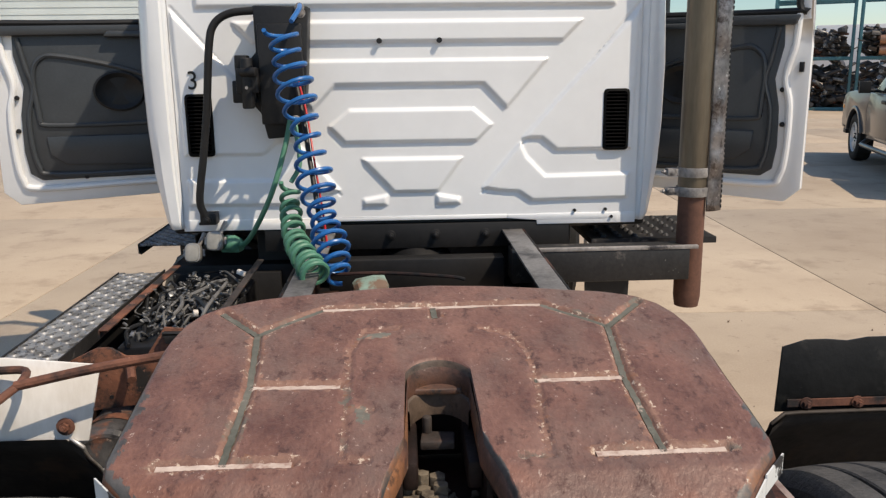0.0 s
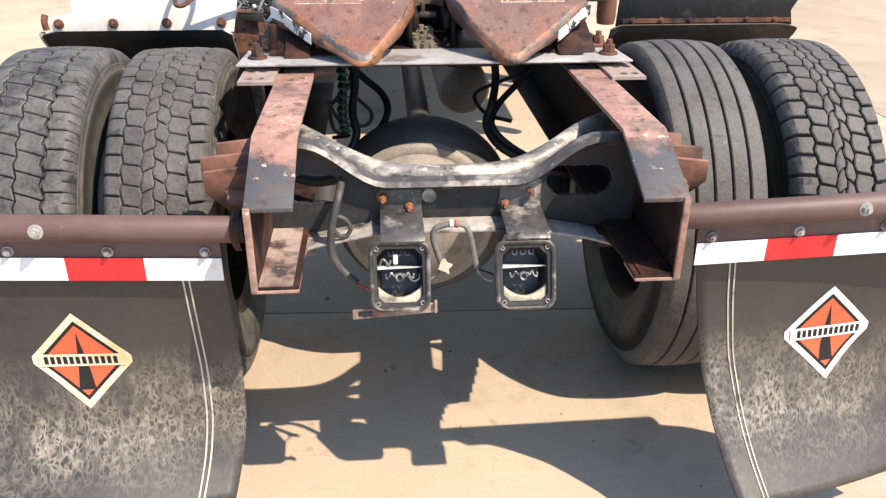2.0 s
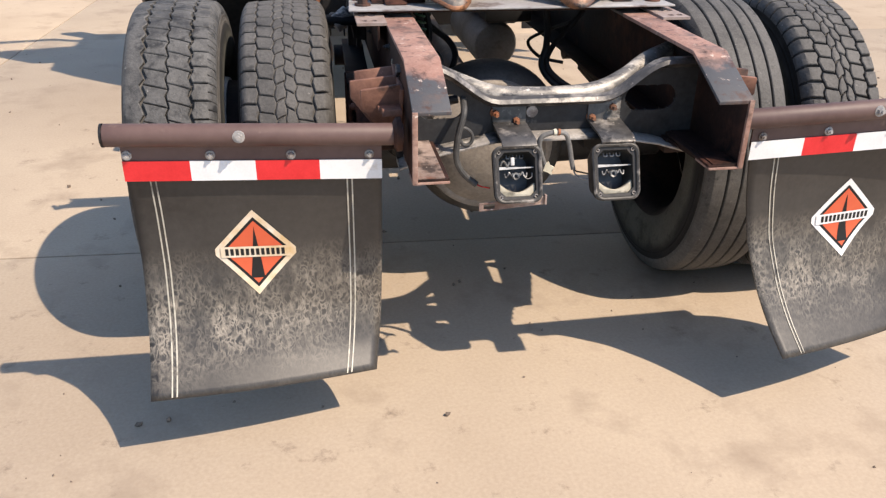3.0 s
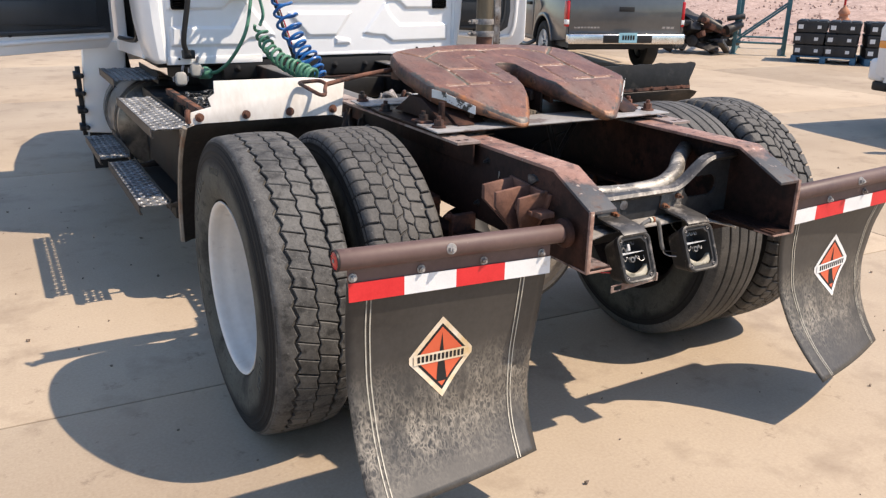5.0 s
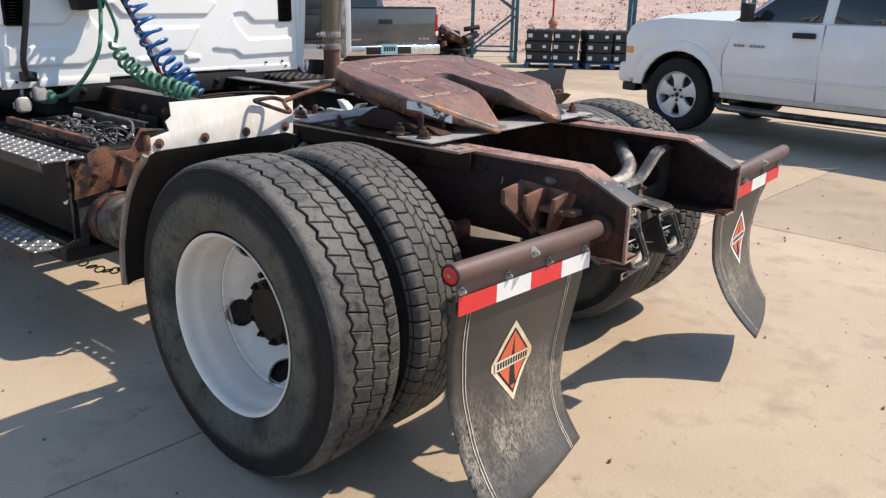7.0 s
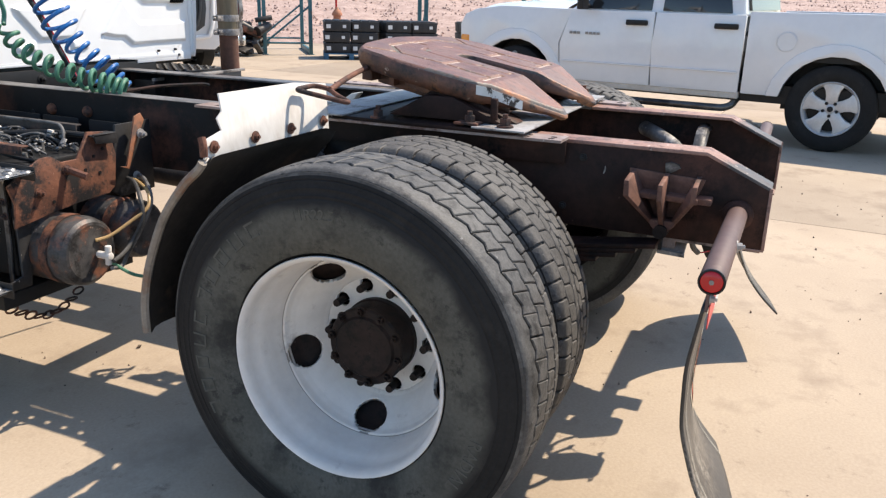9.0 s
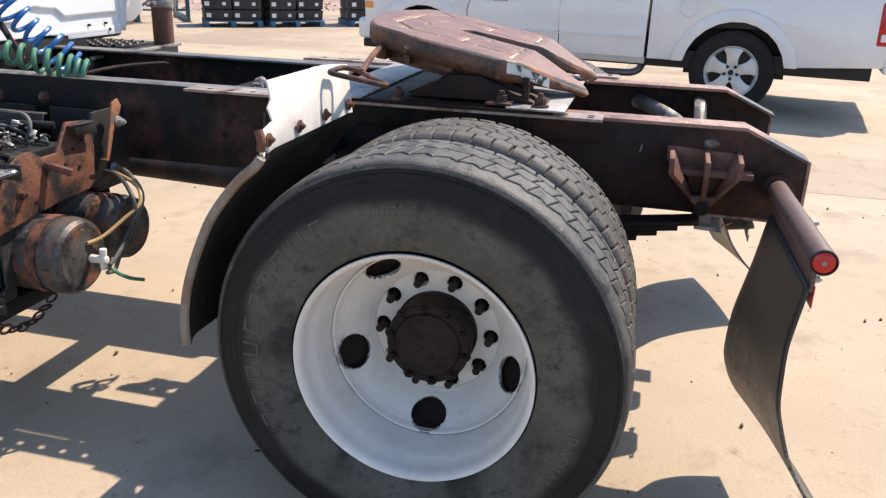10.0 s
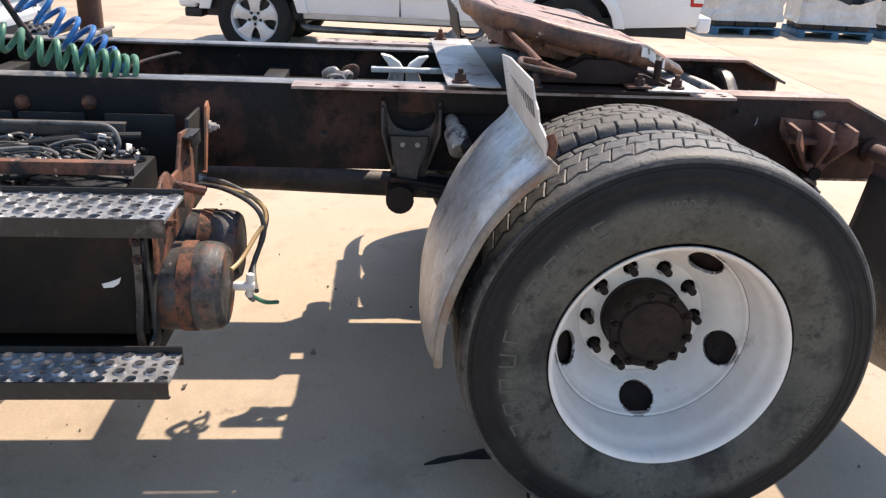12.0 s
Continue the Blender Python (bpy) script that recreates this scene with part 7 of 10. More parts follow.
        tube(bm, smooth_path([(CAB_X + 1.0 * s, 2.50, 2.35), (CAB_X + 1.005 * s, 2.49, 1.6), (CAB_X + 0.995 * s, 2.50, 1.22), (CAB_X + 0.99 * s, 2.56, 1.14), (CAB_X + 0.985 * s, 2.8, 1.11), (CAB_X + 0.985 * s, 3.3, 1.09)], 6), 0.014, 8)
        part("door_seal", bm, DARK_PLASTIC, back, "black door seal")
    bm = B()
    box(bm, CAB_X - 0.90, CAB_X + 0.90, CAB_Y, 3.35, 2.58, 2.66)
    part("cab_roof", bm, CAB_WHITE, back, "white cab roof", 0.03)
    bm = B()
    box(bm, CAB_X - 0.95, CAB_X + 0.95, CAB_Y + 0.03, 3.7, 1.0, 1.05)
    box(bm, CAB_X - 0.92, CAB_X + 0.92, 3.45, 3.7, 1.05, 1.8)
    box(bm, CAB_X - 0.89, CAB_X + 0.89, CAB_Y + 0.03, CAB_Y + 0.06, 1.05, 2.5)
    part("cab_interior", bm, DARK_PLASTIC, back, "dark cab floor and dashboard", 0.02)
    for s in (-1, 1):
        bm = B()
        box(bm, CAB_X + 0.28 * s, CAB_X + 0.80 * s, 2.55, 3.0, 1.25, 1.42)
        box(bm, CAB_X + 0.28 * s, CAB_X + 0.80 * s, 2.42, 2.56, 1.35, 2.05)
        part("seat", bm, GREY_PLASTIC, back, "grey cab seat", 0.05, segments=3)
    # lower hem with notches
    bm = B()
    for a, b, lo in ((-0.90, -0.36, 1.018), (-0.36, 0.38, 1.045), (0.50, 0.90, 1.018)):
        box(bm, CAB_X + a, CAB_X + b, CAB_Y - 0.004, CAB_Y + 0.012, lo, 1.062)
    prism(bm, [(CAB_X + 0.38, 1.045), (CAB_X + 0.50, 1.035), (CAB_X + 0.80, 1.035), (CAB_X + 0.83, 1.018), (CAB_X + 0.83, 1.06), (CAB_X + 0.38, 1.06)], "y", CAB_Y - 0.005, CAB_Y + 0.010)
    part("cab_hem", bm, CAB_WHITE, back, "white lower hem", 0.003)
    for a, zz in ((0.06, 1.74), (-0.168, 1.74), (0.64, 1.073), (0.765, 1.075), (0.79, 1.045), (-0.845, 1.05)):
        bm = B()
        bmesh.ops.create_cone(bm, cap_ends=True, segments=16, radius1=0.011 if zz > 1.5 else 0.006, radius2=0.010 if zz > 1.5 else 0.006, depth=0.012,
                              matrix=Matrix.Translation((a + (0.044 if zz > 1.5 else 0), CAB_Y - 0.014 if zz > 1.5 else CAB_Y - 0.006, zz)) @ pose(0, 0, 0, 90))
        part("rubber_plug", bm, DARK_PLASTIC, back, "small black plug")
    # vents
    for a in (-0.805, 0.806):
        bm = B()
        w, hh, r = 0.051, 0.119, 0.016
        ring = []
        for qx, qz, a0 in ((1, 1, 0), (-1, 1, 90), (-1, -1, 180), (1, -1, 270)):
            for k in range(5):
                t = radians(a0 + 90 * k / 4)
                ring.append((a + CAB_X + qx * (w - r) + r * math.cos(t), 1.432 + qz * (hh - r) + r * math.sin(t)))
        inner = [(a + CAB_X + (p[0] - a - CAB_X) * 0.80, 1.432 + (p[1] - 1.432) * 0.92) for p in ring]
        o = [bm.verts.new((p[0], CAB_Y - 0.016, p[1])) for p in ring]
        ob = [bm.verts.new((p[0], CAB_Y - 0.002, p[1])) for p in ring]
        i = [bm.verts.new((p[0], CAB_Y - 0.022, p[1])) for p in inner]
        ib = [bm.verts.new((p[0], CAB_Y - 0.013, p[1])) for p in inner]
        n = len(ring)
        for p, q in ((ob, o), (o, i), (i, ib)):
            for k in range(n):
                bm.faces.new((p[k], p[(k + 1) % n], q[(k + 1) % n], q[k]))
        bm.faces.new(ib)
        vent = part("cab_vent", bm, VENT_BLACK, back, "black louvred plastic vent", 0)
        for k in range(15):
            zz = 1.432 - 0.098 + 0.196 * k / 14
            bm = B()
            prism(bm, [(CAB_Y - 0.020, zz + 0.002), (CAB_Y - 0.008, zz + 0.0055), (CAB_Y - 0.006, zz + 0.0025), (CAB_Y - 0.019, zz - 0.001)], "x", a + CAB_X - 0.0395, a + CAB_X + 0.0395)
            part("slat", bm, VENT_BLACK, vent)
    bm = letters("3", 0.098, 0.0008)
    for v in bm.verts:
        v.co = Vector((v.co.x * 0.9 - 0.832, CAB_Y - 0.0165 - v.co.z, v.co.y + 1.598))
    part("unit_digit", bm, DARK_PLASTIC, back, "black painted digit")
    return back


cab_body = cab()


def open_door(s):
    """A cab door swung open, its trimmed inner side to the rear."""
    y0, y1 = 3.30, 3.355
    xi, xo = CAB_X + 1.01 * s, CAB_X + 2.03 * s

    def X(u):
        return xi + (xo - xi) * u
    bm = B()
    # skin with a window opening: lower panel and frame bars
    prism(bm, [(X(0), 1.10), (X(0.05), 1.03), (X(0.93), 0.995), (X(1.0), 1.06), (X(1.0), 1.72), (X(0.99), 1.84), (X(0.0), 1.84)], "y", y0 + 0.012, y1)
    prism(bm, [(X(0.93), 1.84), (X(0.99), 1.84), (X(0.97), 2.45), (X(0.91), 2.40)], "y", y0 + 0.012, y1)
    prism(bm, [(X(0.25), 2.38), (X(0.93), 2.38), (X(0.97), 2.45), (X(0.22), 2.45)], "y", y0 + 0.012, y1)
    prism(bm, [(X(0.0), 1.84), (X(0.05), 1.84), (X(0.27), 2.40), (X(0.22), 2.45)], "y", y0 + 0.012, y1)
    door = part("cab_door", bm, CAB_WHITE, truck, "open white cab door with grey inner trim", 0.006)
    # rolled lip round the door edge
    bm = B()
    tube(bm, smooth_path([(X(0.04), y0 + 0.006, 1.095), (X(0.45), y0 + 0.006, 1.085), (X(0.84), y0 + 0.006, 1.075), (X(0.905), y0 + 0.006, 1.12), (X(0.925), y0 + 0.006, 1.25), (X(0.925), y0 + 0.006, 1.45), (X(0.90), y0 + 0.006, 1.58),
                          (X(0.93), y0 + 0.006, 1.72), (X(0.94), y0 + 0.006, 1.86)], 6), 0.016, 10)
    part("door_lip", bm, CAB_WHITE, door, "white inner lip")
    # trim with pocket
    bm = B()
    prism(bm, [(X(0.02), 1.125), (X(0.82), 1.115), (X(0.87), 1.15), (X(0.885), 1.26), (X(0.88), 1.44), (X(0.855), 1.57), (X(0.885), 1.72), (X(0.88), 1.835), (X(0.02), 1.85)], "y", y0 + 0.002, y0 + 0.014)
    trim = part("door_trim", bm, GREY_PLASTIC, door, "moulded grey plastic door trim", 0.004)
    bm = B()
    prism(bm, [(X(0.0), 1.825), (X(0.93), 1.81), (X(0.95), 1.855), (X(0.0), 1.87)], "y", y0 - 0.03, y0 + 0.004)
    prism(bm, [(X(0.17), 1.805), (X(0.48), 1.805), (X(0.46), 1.835), (X(0.19), 1.835)], "y", y0 - 0.045, y0 - 0.02)
    part("window_ledge", bm, GREY_PLASTIC, trim, "grey window ledge", 0.01)
    bm = B()
    tube(bm, smooth_path([(X(0.80), y0, 1.41), (X(0.76), y0, 1.385), (X(0.4), y0, 1.385), (X(0.1), y0, 1.40)], 5) , 0.012, 8)
    tube(bm, smooth_path([(X(0.80), y0, 1.41), (X(0.81), y0, 1.62), (X(0.77), y0, 1.705), (X(0.68), y0, 1.715), (X(0.4), y0, 1.655), (X(0.12), y0, 1.54)], 6), 0.013, 8)
    part("trim_ridge", bm, GREY_PLASTIC, trim, "moulded ridge")
    bm = B()
    tube(bm, smooth_path([(X(0.86), y0, 1.80), (X(0.835), y0, 1.66), (X(0.815), y0, 1.56), (X(0.845), y0, 1.43), (X(0.845), y0, 1.28), (X(0.825), y0, 1.18), (X(0.78), y0, 1.145), (X(0.5), y0, 1.14), (X(0.06), y0, 1.15)], 6), 0.012, 8)
    part("trim_ridge", bm, GREY_PLASTIC, trim, "moulded ridge")
    bm = B()
    revolve(bm, [(0.004, 0.125), (-0.012, 0.122), (-0.016, 0.112), (-0.008, 0.098), (0.0, 0.085), (0.001, 0.0005)], (0, 0, 0), "y", 40)
    bm.transform(Matrix.Translation((X(0.43), y0 + 0.0, 1.545)) @ Matrix.Diagonal((1.0, 1, 0.80, 1)))
    part("pull_cup", bm, DARK_PLASTIC, trim, "black oval pull cup")
    bm = B()
    prism(bm, [(X(0.78), 1.33), (X(0.77), 1.24), (X(0.70), 1.19), (X(0.1), 1.17), (X(0.1), 1.33)], "y", y0 - 0.010, y0 + 0.004)
    part("map_pocket", bm, GREY_PLASTIC, trim, "grey map pocket", 0.008)
    bm = B()
    box(bm, X(0.955), X(0.975), y0 - 0.004, y0 + 0.02, 1.60, 1.645)
    part("door_latch", bm, DARK_PLASTIC, door, "black latch", 0.002)
    for u, zz in ((0.90, 1.36), (0.89, 1.52), (0.82, 1.17), (0.62, 1.125)):
        bm = B()
        bmesh.ops.create_cone(bm, cap_ends=True, segments=12, radius1=0.012, radius2=0.010, depth=0.012, matrix=Matrix.Translation((X(u), y0, zz)) @ pose(0, 0, 0, 90))
        part("door_plug", bm, DARK_PLASTIC, door, "black rubber plug")
    bm = B()
    box(bm, X(0.10), X(0.92), y0 + 0.028, y0 + 0.034, 1.86, 2.39)
    seal = B()
    tube(seal, smooth_path([(X(0.06), y0 + 0.008, 1.88), (X(0.90), y0 + 0.008, 1.87), (X(0.935), y0 + 0.008, 1.90), (X(0.925), y0 + 0.008, 2.2), (X(0.905), y0 + 0.008, 2.37)], 5), 0.016, 8)
    part("window_seal", seal, DARK_PLASTIC, door, "black rubber window seal")
    pane = part("window_pane", bm, GLASS_CLEAR, door, "clear window pane")
    pane.visible_shadow = False
    bm = B()
    tube(bm, [(X(0.02), y0 + 0.02, 1.9), (X(0.10), y0 + 0.3, 1.95), (X(0.12), y0 + 0.3, 2.3)], 0.014, 8)
    box(bm, X(0.08), X(0.24), y0 + 0.28, y0 + 0.34, 1.72, 2.3)
    part("side_mirror", bm, DARK_PLASTIC, door, "black side mirror", 0.02)
    # swung open about its hinge, the right one less far
    door.matrix_basis = Matrix.Translation((xi, y0, 0)) @ pose(0, 0, 0, 0, 0, 13 if s < 0 else -37) @ Matrix.Translation((-xi, -y0, 0))


def clear_glass():
    m = bpy.data.materials.new("clear_glass")
    m.use_nodes = True
    p = m.node_tree.nodes["Principled BSDF"]
    p.inputs["Base Color"].default_value = (0.80, 0.86, 0.86, 1)
    p.inputs["Roughness"].default_value = 0.02
    p.inputs["Transmission Weight"].default_value = 1.0
    p.inputs["IOR"].default_value = 1.02
    return m


GLASS_CLEAR = clear_glass()
for side in (-1, 1):
    open_door(side)


def hood():
    bm = B()
    sec = [(-0.98, 0.72), (-1.03, 1.05), (-0.95, 1.30), (-0.70, 1.62), (0.70, 1.62), (0.95, 1.30), (1.03, 1.05), (0.98, 0.72)]
    rows = []
    for y, w, zt in ((3.72, 1.0, 1.0), (4.2, 0.99, 0.98), (5.0, 0.93, 0.90), (5.45, 0.82, 0.80), (5.6, 0.75, 0.62)):
        rows.append([bm.verts.new((CAB_X + a * w, y, 0.72 + (b - 0.72) * zt)) for a, b in sec])
    for p, q in zip(rows, rows[1:]):
        for k in range(len(sec) - 1):
            bm.faces.new((p[k], p[k + 1], q[k + 1], q[k]))
    bm.faces.new(rows[-1])
    bonnet = part("bonnet", bm, CAB_WHITE, truck, "white sloping bonnet", sharp=45)
    for s in (-1, 1):
        # skirt behind the front wheel
        bm = B()
        prism(bm, [(s * 0.95, 1.06), (s * 1.10, 1.06), (s * 1.225, 1.02), (s * 1.245, 0.72), (s * 1.262, 0.46), (s * 1.08, 0.44), (s * 0.98, 0.52)], "y", 3.40, 3.47)
        part("front_skirt", bm, CAB_WHITE, bonnet, "white fender skirt behind the front wheel", 0.02)
    for s in (-1, 1):
        bm = B()
        for k in range(4):
            zz = 0.50 + 0.115 * k
            prism(bm, [(3.365, zz - 0.012), (3.41, zz - 0.026), (3.45, zz - 0.026), (3.45, zz + 0.026), (3.41, zz + 0.026), (3.365, zz + 0.012)], "x", CAB_X + 1.245 * s, CAB_X + 1.285 * s)
            bolt(bm, ((CAB_X + 1.265) * s, 3.365, zz), (0, -1, 0), 0.012, 0.016)
        box(bm, CAB_X + 1.238 * s, CAB_X + 1.268 * s, 3.42, 3.46, 0.44, 0.90)
        part("fender_hinge", bm, BLACK_WORN, bonnet, "black lugs with bolts on the fender edge", 0.004)
        wheel = new("front_wheel")
        wheel.parent = truck
        tagged(wheel, label="front truck wheel under the fender")
        bm = B()
        revolve(bm, [(-0.11, 0.29), (-0.14, 0.37), (-0.13, 0.47), (-0.10, 0.50), (0.10, 0.50), (0.13, 0.47), (0.14, 0.37), (0.11, 0.29)], (CAB_X + 0.95 * s, 4.45, 0.495), "x", 64)
        part("tyre", bm, RUBBER, wheel, "black front tyre")
        bm = B()
        revolve(bm, [(-0.12, 0.30), (-0.05, 0.26), (0.02, 0.24), (0.05 * s, 0.12), (0.09 * s, 0.0005)], (CAB_X + 0.95 * s, 4.45, 0.495), "x", 48)
        part("rim", bm, WHEEL_WHITE, wheel, "white front rim")


hood()


# ---- behind the cab: stack, hose tender, hoses ----
SHIELD = mat("scratched_bright_sheet", (0.05, 0.045, 0.045), (0.34, 0.31, 0.30), 0.26, metal=0.75, big=9, fine=60, bump=0.4, rough2=0.5, grime=((0.07, 0.055, 0.05), 16, 0.57), chips=(0.62, 0.60, 0.58), chip_scale=30, chip_at=0.64)


def exhaust_stack():
    x, y = 1.075, 2.08
    bm = B()
    revolve(bm, [(1.155, 0.056), (2.75, 0.056)], (x, y, 0), "z", 40)
    stack = part("exhaust_pipe", bm, STACK_TAN, truck, "heat dulled vertical exhaust stack", sharp=60)
    bm = B()
    revolve(bm, [(0.70, 0.0005), (0.70, 0.046), (0.74, 0.052), (1.17, 0.052)], (x, y, 0), "z", 32)
    part("lower_pipe", bm, STACK_RUST, stack, "rust brown lower pipe")
    bm = B()
    for zz in (1.16, 1.235):
        revolve(bm, [(zz - 0.018, 0.058), (zz - 0.018, 0.062), (zz + 0.018, 0.062), (zz + 0.018, 0.058)], (x, y, 0), "z", 32)
        box(bm, x - 0.105, x - 0.055, y - 0.02, y + 0.02, zz - 0.014, zz + 0.014)
        bolt(bm, (x - 0.105, y, zz), (-1, 0, 0), 0.009, 0.014)
    part("stack_clamp", bm, GREY_WORN, stack, "steel band clamps", 0.002)
    # heat shield: a bent sheet with a perforated rim
    zs = np.linspace(1.085, 2.75, 60)
    u = np.linspace(0, 1, 14)
    sx, sy = x + 0.040 + 0.072 * u, y - 0.045 - 0.006 * np.sin(math.pi * u) + 0.035 * u ** 2
    g = np.stack([np.stack([sx, sy + (0.007 * math.sin(z * 17 + 0.8 * math.sin(z * 41)) + 0.003 * math.sin(z * 53)) * np.sin(math.pi * u) + 0.003 * math.sin(z * 23), np.full_like(u, z)], -1) for z in zs])
    shield = grid_mesh("heat_shield", g, SHIELD, stack, "dented bright metal heat shield")
    sol = shield.modifiers.new("thickness", "SOLIDIFY")
    sol.thickness, sol.offset = 0.003, 0
    bm = B()
    for i in (12,):
        for k in range(84):
            zz = 1.10 + 0.0195 * k
            a = sx[i] * 0.5 + sx[i + 1] * 0.5
            b = sy[i] * 0.5 + sy[i + 1] * 0.5 + 0.003 * math.sin(zz * 23)
            box(bm, a - 0.0035, a + 0.0035, b - 0.004, b + 0.001, zz - 0.006, zz + 0.006)
    part("slot_row", bm, DARK_PLASTIC, shield, "rows of dark slots", kind="stuff")
    bm = B()
    box(bm, 0.36, x - 0.03, y - 0.10, y + 0.03, 0.83, 0.955)
    part("stack_support", bm, BLACK_WORN, stack, "black square support beam", 0.006)
    bm = B()
    box(bm, 0.36, x + 0.0, y - 0.103, y - 0.085, 0.952, 0.966)
    part("support_edge", bm, GREY_WORN, stack, "scuffed top edge", 0.002)
    bm = B()
    box(bm, 0.72, 1.24, 2.22, 2.72, 0.92, 0.945)
    for i in range(7):
        for k in range(7):
            bmesh.ops.create_cone(bm, cap_ends=True, segments=8, radius1=0.018, radius2=0.008, depth=0.012, matrix=Matrix.Translation((0.78 + 0.065 * i, 2.27 + 0.065 * k, 0.950)))
    part("deck_plate", bm, BLACK_WORN, truck, "black non-slip deck plate")


exhaust_stack()


LAMP_ALLOY = mat("dull_lamp_casting", (0.17, 0.165, 0.155), (0.34, 0.33, 0.31), 0.45, metal=0.4, big=12, fine=60, bump=0.2)
CREAM_LENS = mat("clouded_cream_lens", (0.20, 0.192, 0.17), (0.34, 0.325, 0.29), 0.30, big=14, fine=50, bump=0.05)


def hose_tender():
    bm = B()
    prism(bm, [(-0.575, 1.865), (-0.375, 1.86), (-0.392, 1.60), (-0.415, 1.395), (-0.545, 1.385), (-0.565, 1.48), (-0.61, 1.53), (-0.61, 1.66), (-0.572, 1.70)], "y", 2.085, 2.18)
    box(bm, -0.56, -0.40, 2.06, 2.09, 1.44, 1.80)
    tender = part("hose_tender", bm, DARK_PLASTIC, truck, "black hose tender column on the cab wall", 0.006)
    bm = B()
    box(bm, -0.66, -0.575, 2.06, 2.13, 1.52, 1.60)
    box(bm, -0.645, -0.60, 2.05, 2.12, 1.63, 1.69)
    box(bm, -0.64, -0.56, 2.03, 2.10, 1.555, 1.645)
    tube(bm, [(-0.62, 2.03, 1.63), (-0.56, 2.01, 1.63)], 0.018, 10)
    tube(bm, [(-0.60, 2.04, 1.50), (-0.60, 2.04, 1.68)], 0.022, 12)
    part("socket_holder", bm, BLACK, tender, "black cable socket holder", 0.008)
    for p in ((-0.405, 2.08, 1.855), (-0.435, 2.06, 1.455), (-0.60, 2.04, 1.575), (-0.40, 2.06, 1.835)):
        bm = B()
        bolt(bm, p, (0, -1, 0), 0.012, 0.016)
        part("tender_bolt", bm, GREY_WORN, tender, "steel bolt")
    bm = B()
    tube(bm, smooth_path([(-0.565, 2.10, 1.848), (-0.66, 2.10, 1.838), (-0.718, 2.10, 1.80), (-0.742, 2.10, 1.72), (-0.768, 2.11, 1.50), (-0.795, 2.12, 1.33), (-0.825, 2.13, 1.16), (-0.815, 2.14, 1.09)], 7), 0.0145, 12)
    grab = part("grab_pipe", bm, BLACK, truck, "bent black pipe beside the hose tender")
    bm = B()
    box(bm, -0.83, -0.77, 2.13, 2.19, 1.055, 1.10)
    bolt(bm, (-0.80, 2.13, 1.075), (0, -1, 0), 0.012, 0.014)
    part("pipe_foot", bm, BLACK, grab, "black pipe foot", 0.004)
    for x, z in ((-0.86, 0.945), (-0.775, 0.99)):
        # a squarish cast lamp with a rounded face, clipped to a stalk
        at = pose(x, 2.13, z, -16, 0, -4)
        bm = B()
        face = [(0.030 * math.copysign(abs(math.cos(a)) ** 0.6, math.cos(a)), 0.036 * math.copysign(abs(math.sin(a)) ** 0.6, math.sin(a))) for a in np.linspace(0, 2 * math.pi, 25)[:-1]]
        prism(bm, [(p[0] * 1.05, p[1] * 1.05) for p in face], "y", -0.034, 0.0)
        prism(bm, [(p[0] * 0.8, p[1] * 0.8) for p in face], "y", 0.0, 0.03)
        bm.transform(at)
        lamp = part("deck_lamp", bm, LAMP_ALLOY, truck, "dull cast deck lamp under the cab", 0.005)
        bm = B()
        prism(bm, [(p[0] * 0.86, p[1] * 0.86 - 0.002) for p in face], "y", -0.039, -0.034)
        bm.transform(at)
        part("lamp_lens", bm, CREAM_LENS, lamp, "cream clouded lens", 0.002)
        bm = B()
        for dx in (-0.037, 0.037):
            tube(bm, [(dx, -0.01, -0.012), (dx, -0.01, 0.016)], 0.006, 8)
        bm.transform(at)
        part("lamp_clip", bm, GREY_WORN, lamp, "worn steel clips")
        bm = B()
        tube(bm, [(x, 2.14, z), (x + 0.03, 2.18, z + 0.07)], 0.008, 8)
        part("lamp_stalk", bm, GREY_WORN, lamp)


hose_tender()


def coil(name, path, radius, turns, r, material, label, tighten=None):
    """A helical hose wound round a path; tighten: where along it the turns lie, as a power."""
    line = smooth_path(path, 24)
    n = int(turns * 18)
    pts = []
    for k in range(n + 1):
        f = k / n
        q = f ** (tighten or 1.0)
        a = q * (len(line) - 1)
        i = min(int(a), len(line) - 2)
        p = line[i].lerp(line[i + 1], a - i)
        t = (line[i + 1] - line[i]).normalized()
        u = t.cross(Vector((0.3, -1, 0.1))).normalized()
        w = t.cross(u)
        rad = radius(f) if callable(radius) else radius
        ang = 2 * math.pi * turns * f
        pts.append(p + (u * math.cos(ang) + w * math.sin(ang)) * rad)
    bm = B()
    tube(bm, pts, r, 9)
    return part(name, bm, material, truck, label)


coil("blue_air_hose", [(-0.46, 1.96, 1.78), (-0.425, 1.93, 1.62), (-0.375, 1.85, 1.42), (-0.335, 1.76, 1.22), (-0.295, 1.65, 1.09), (-0.255, 1.54, 0.985)],
     lambda f: 0.058 - 0.010 * math.sin(f * 21) - 0.012 * f, 17.3, 0.008, BLUE_HOSE, "coiled blue air hose hanging from the hose tender", 0.92)
coil("green_air_hose", [(-0.455, 1.94, 1.24), (-0.45, 1.90, 1.17), (-0.435, 1.81, 1.115), (-0.405, 1.69, 1.065), (-0.36, 1.57, 1.035), (-0.325, 1.49, 1.005)],
     lambda f: 0.029 + 0.012 * f + 0.003 * math.sin(f * 40), 13, 0.0088, GREEN_HOSE, "coiled dusty green air hose resting on the rail", 0.75)
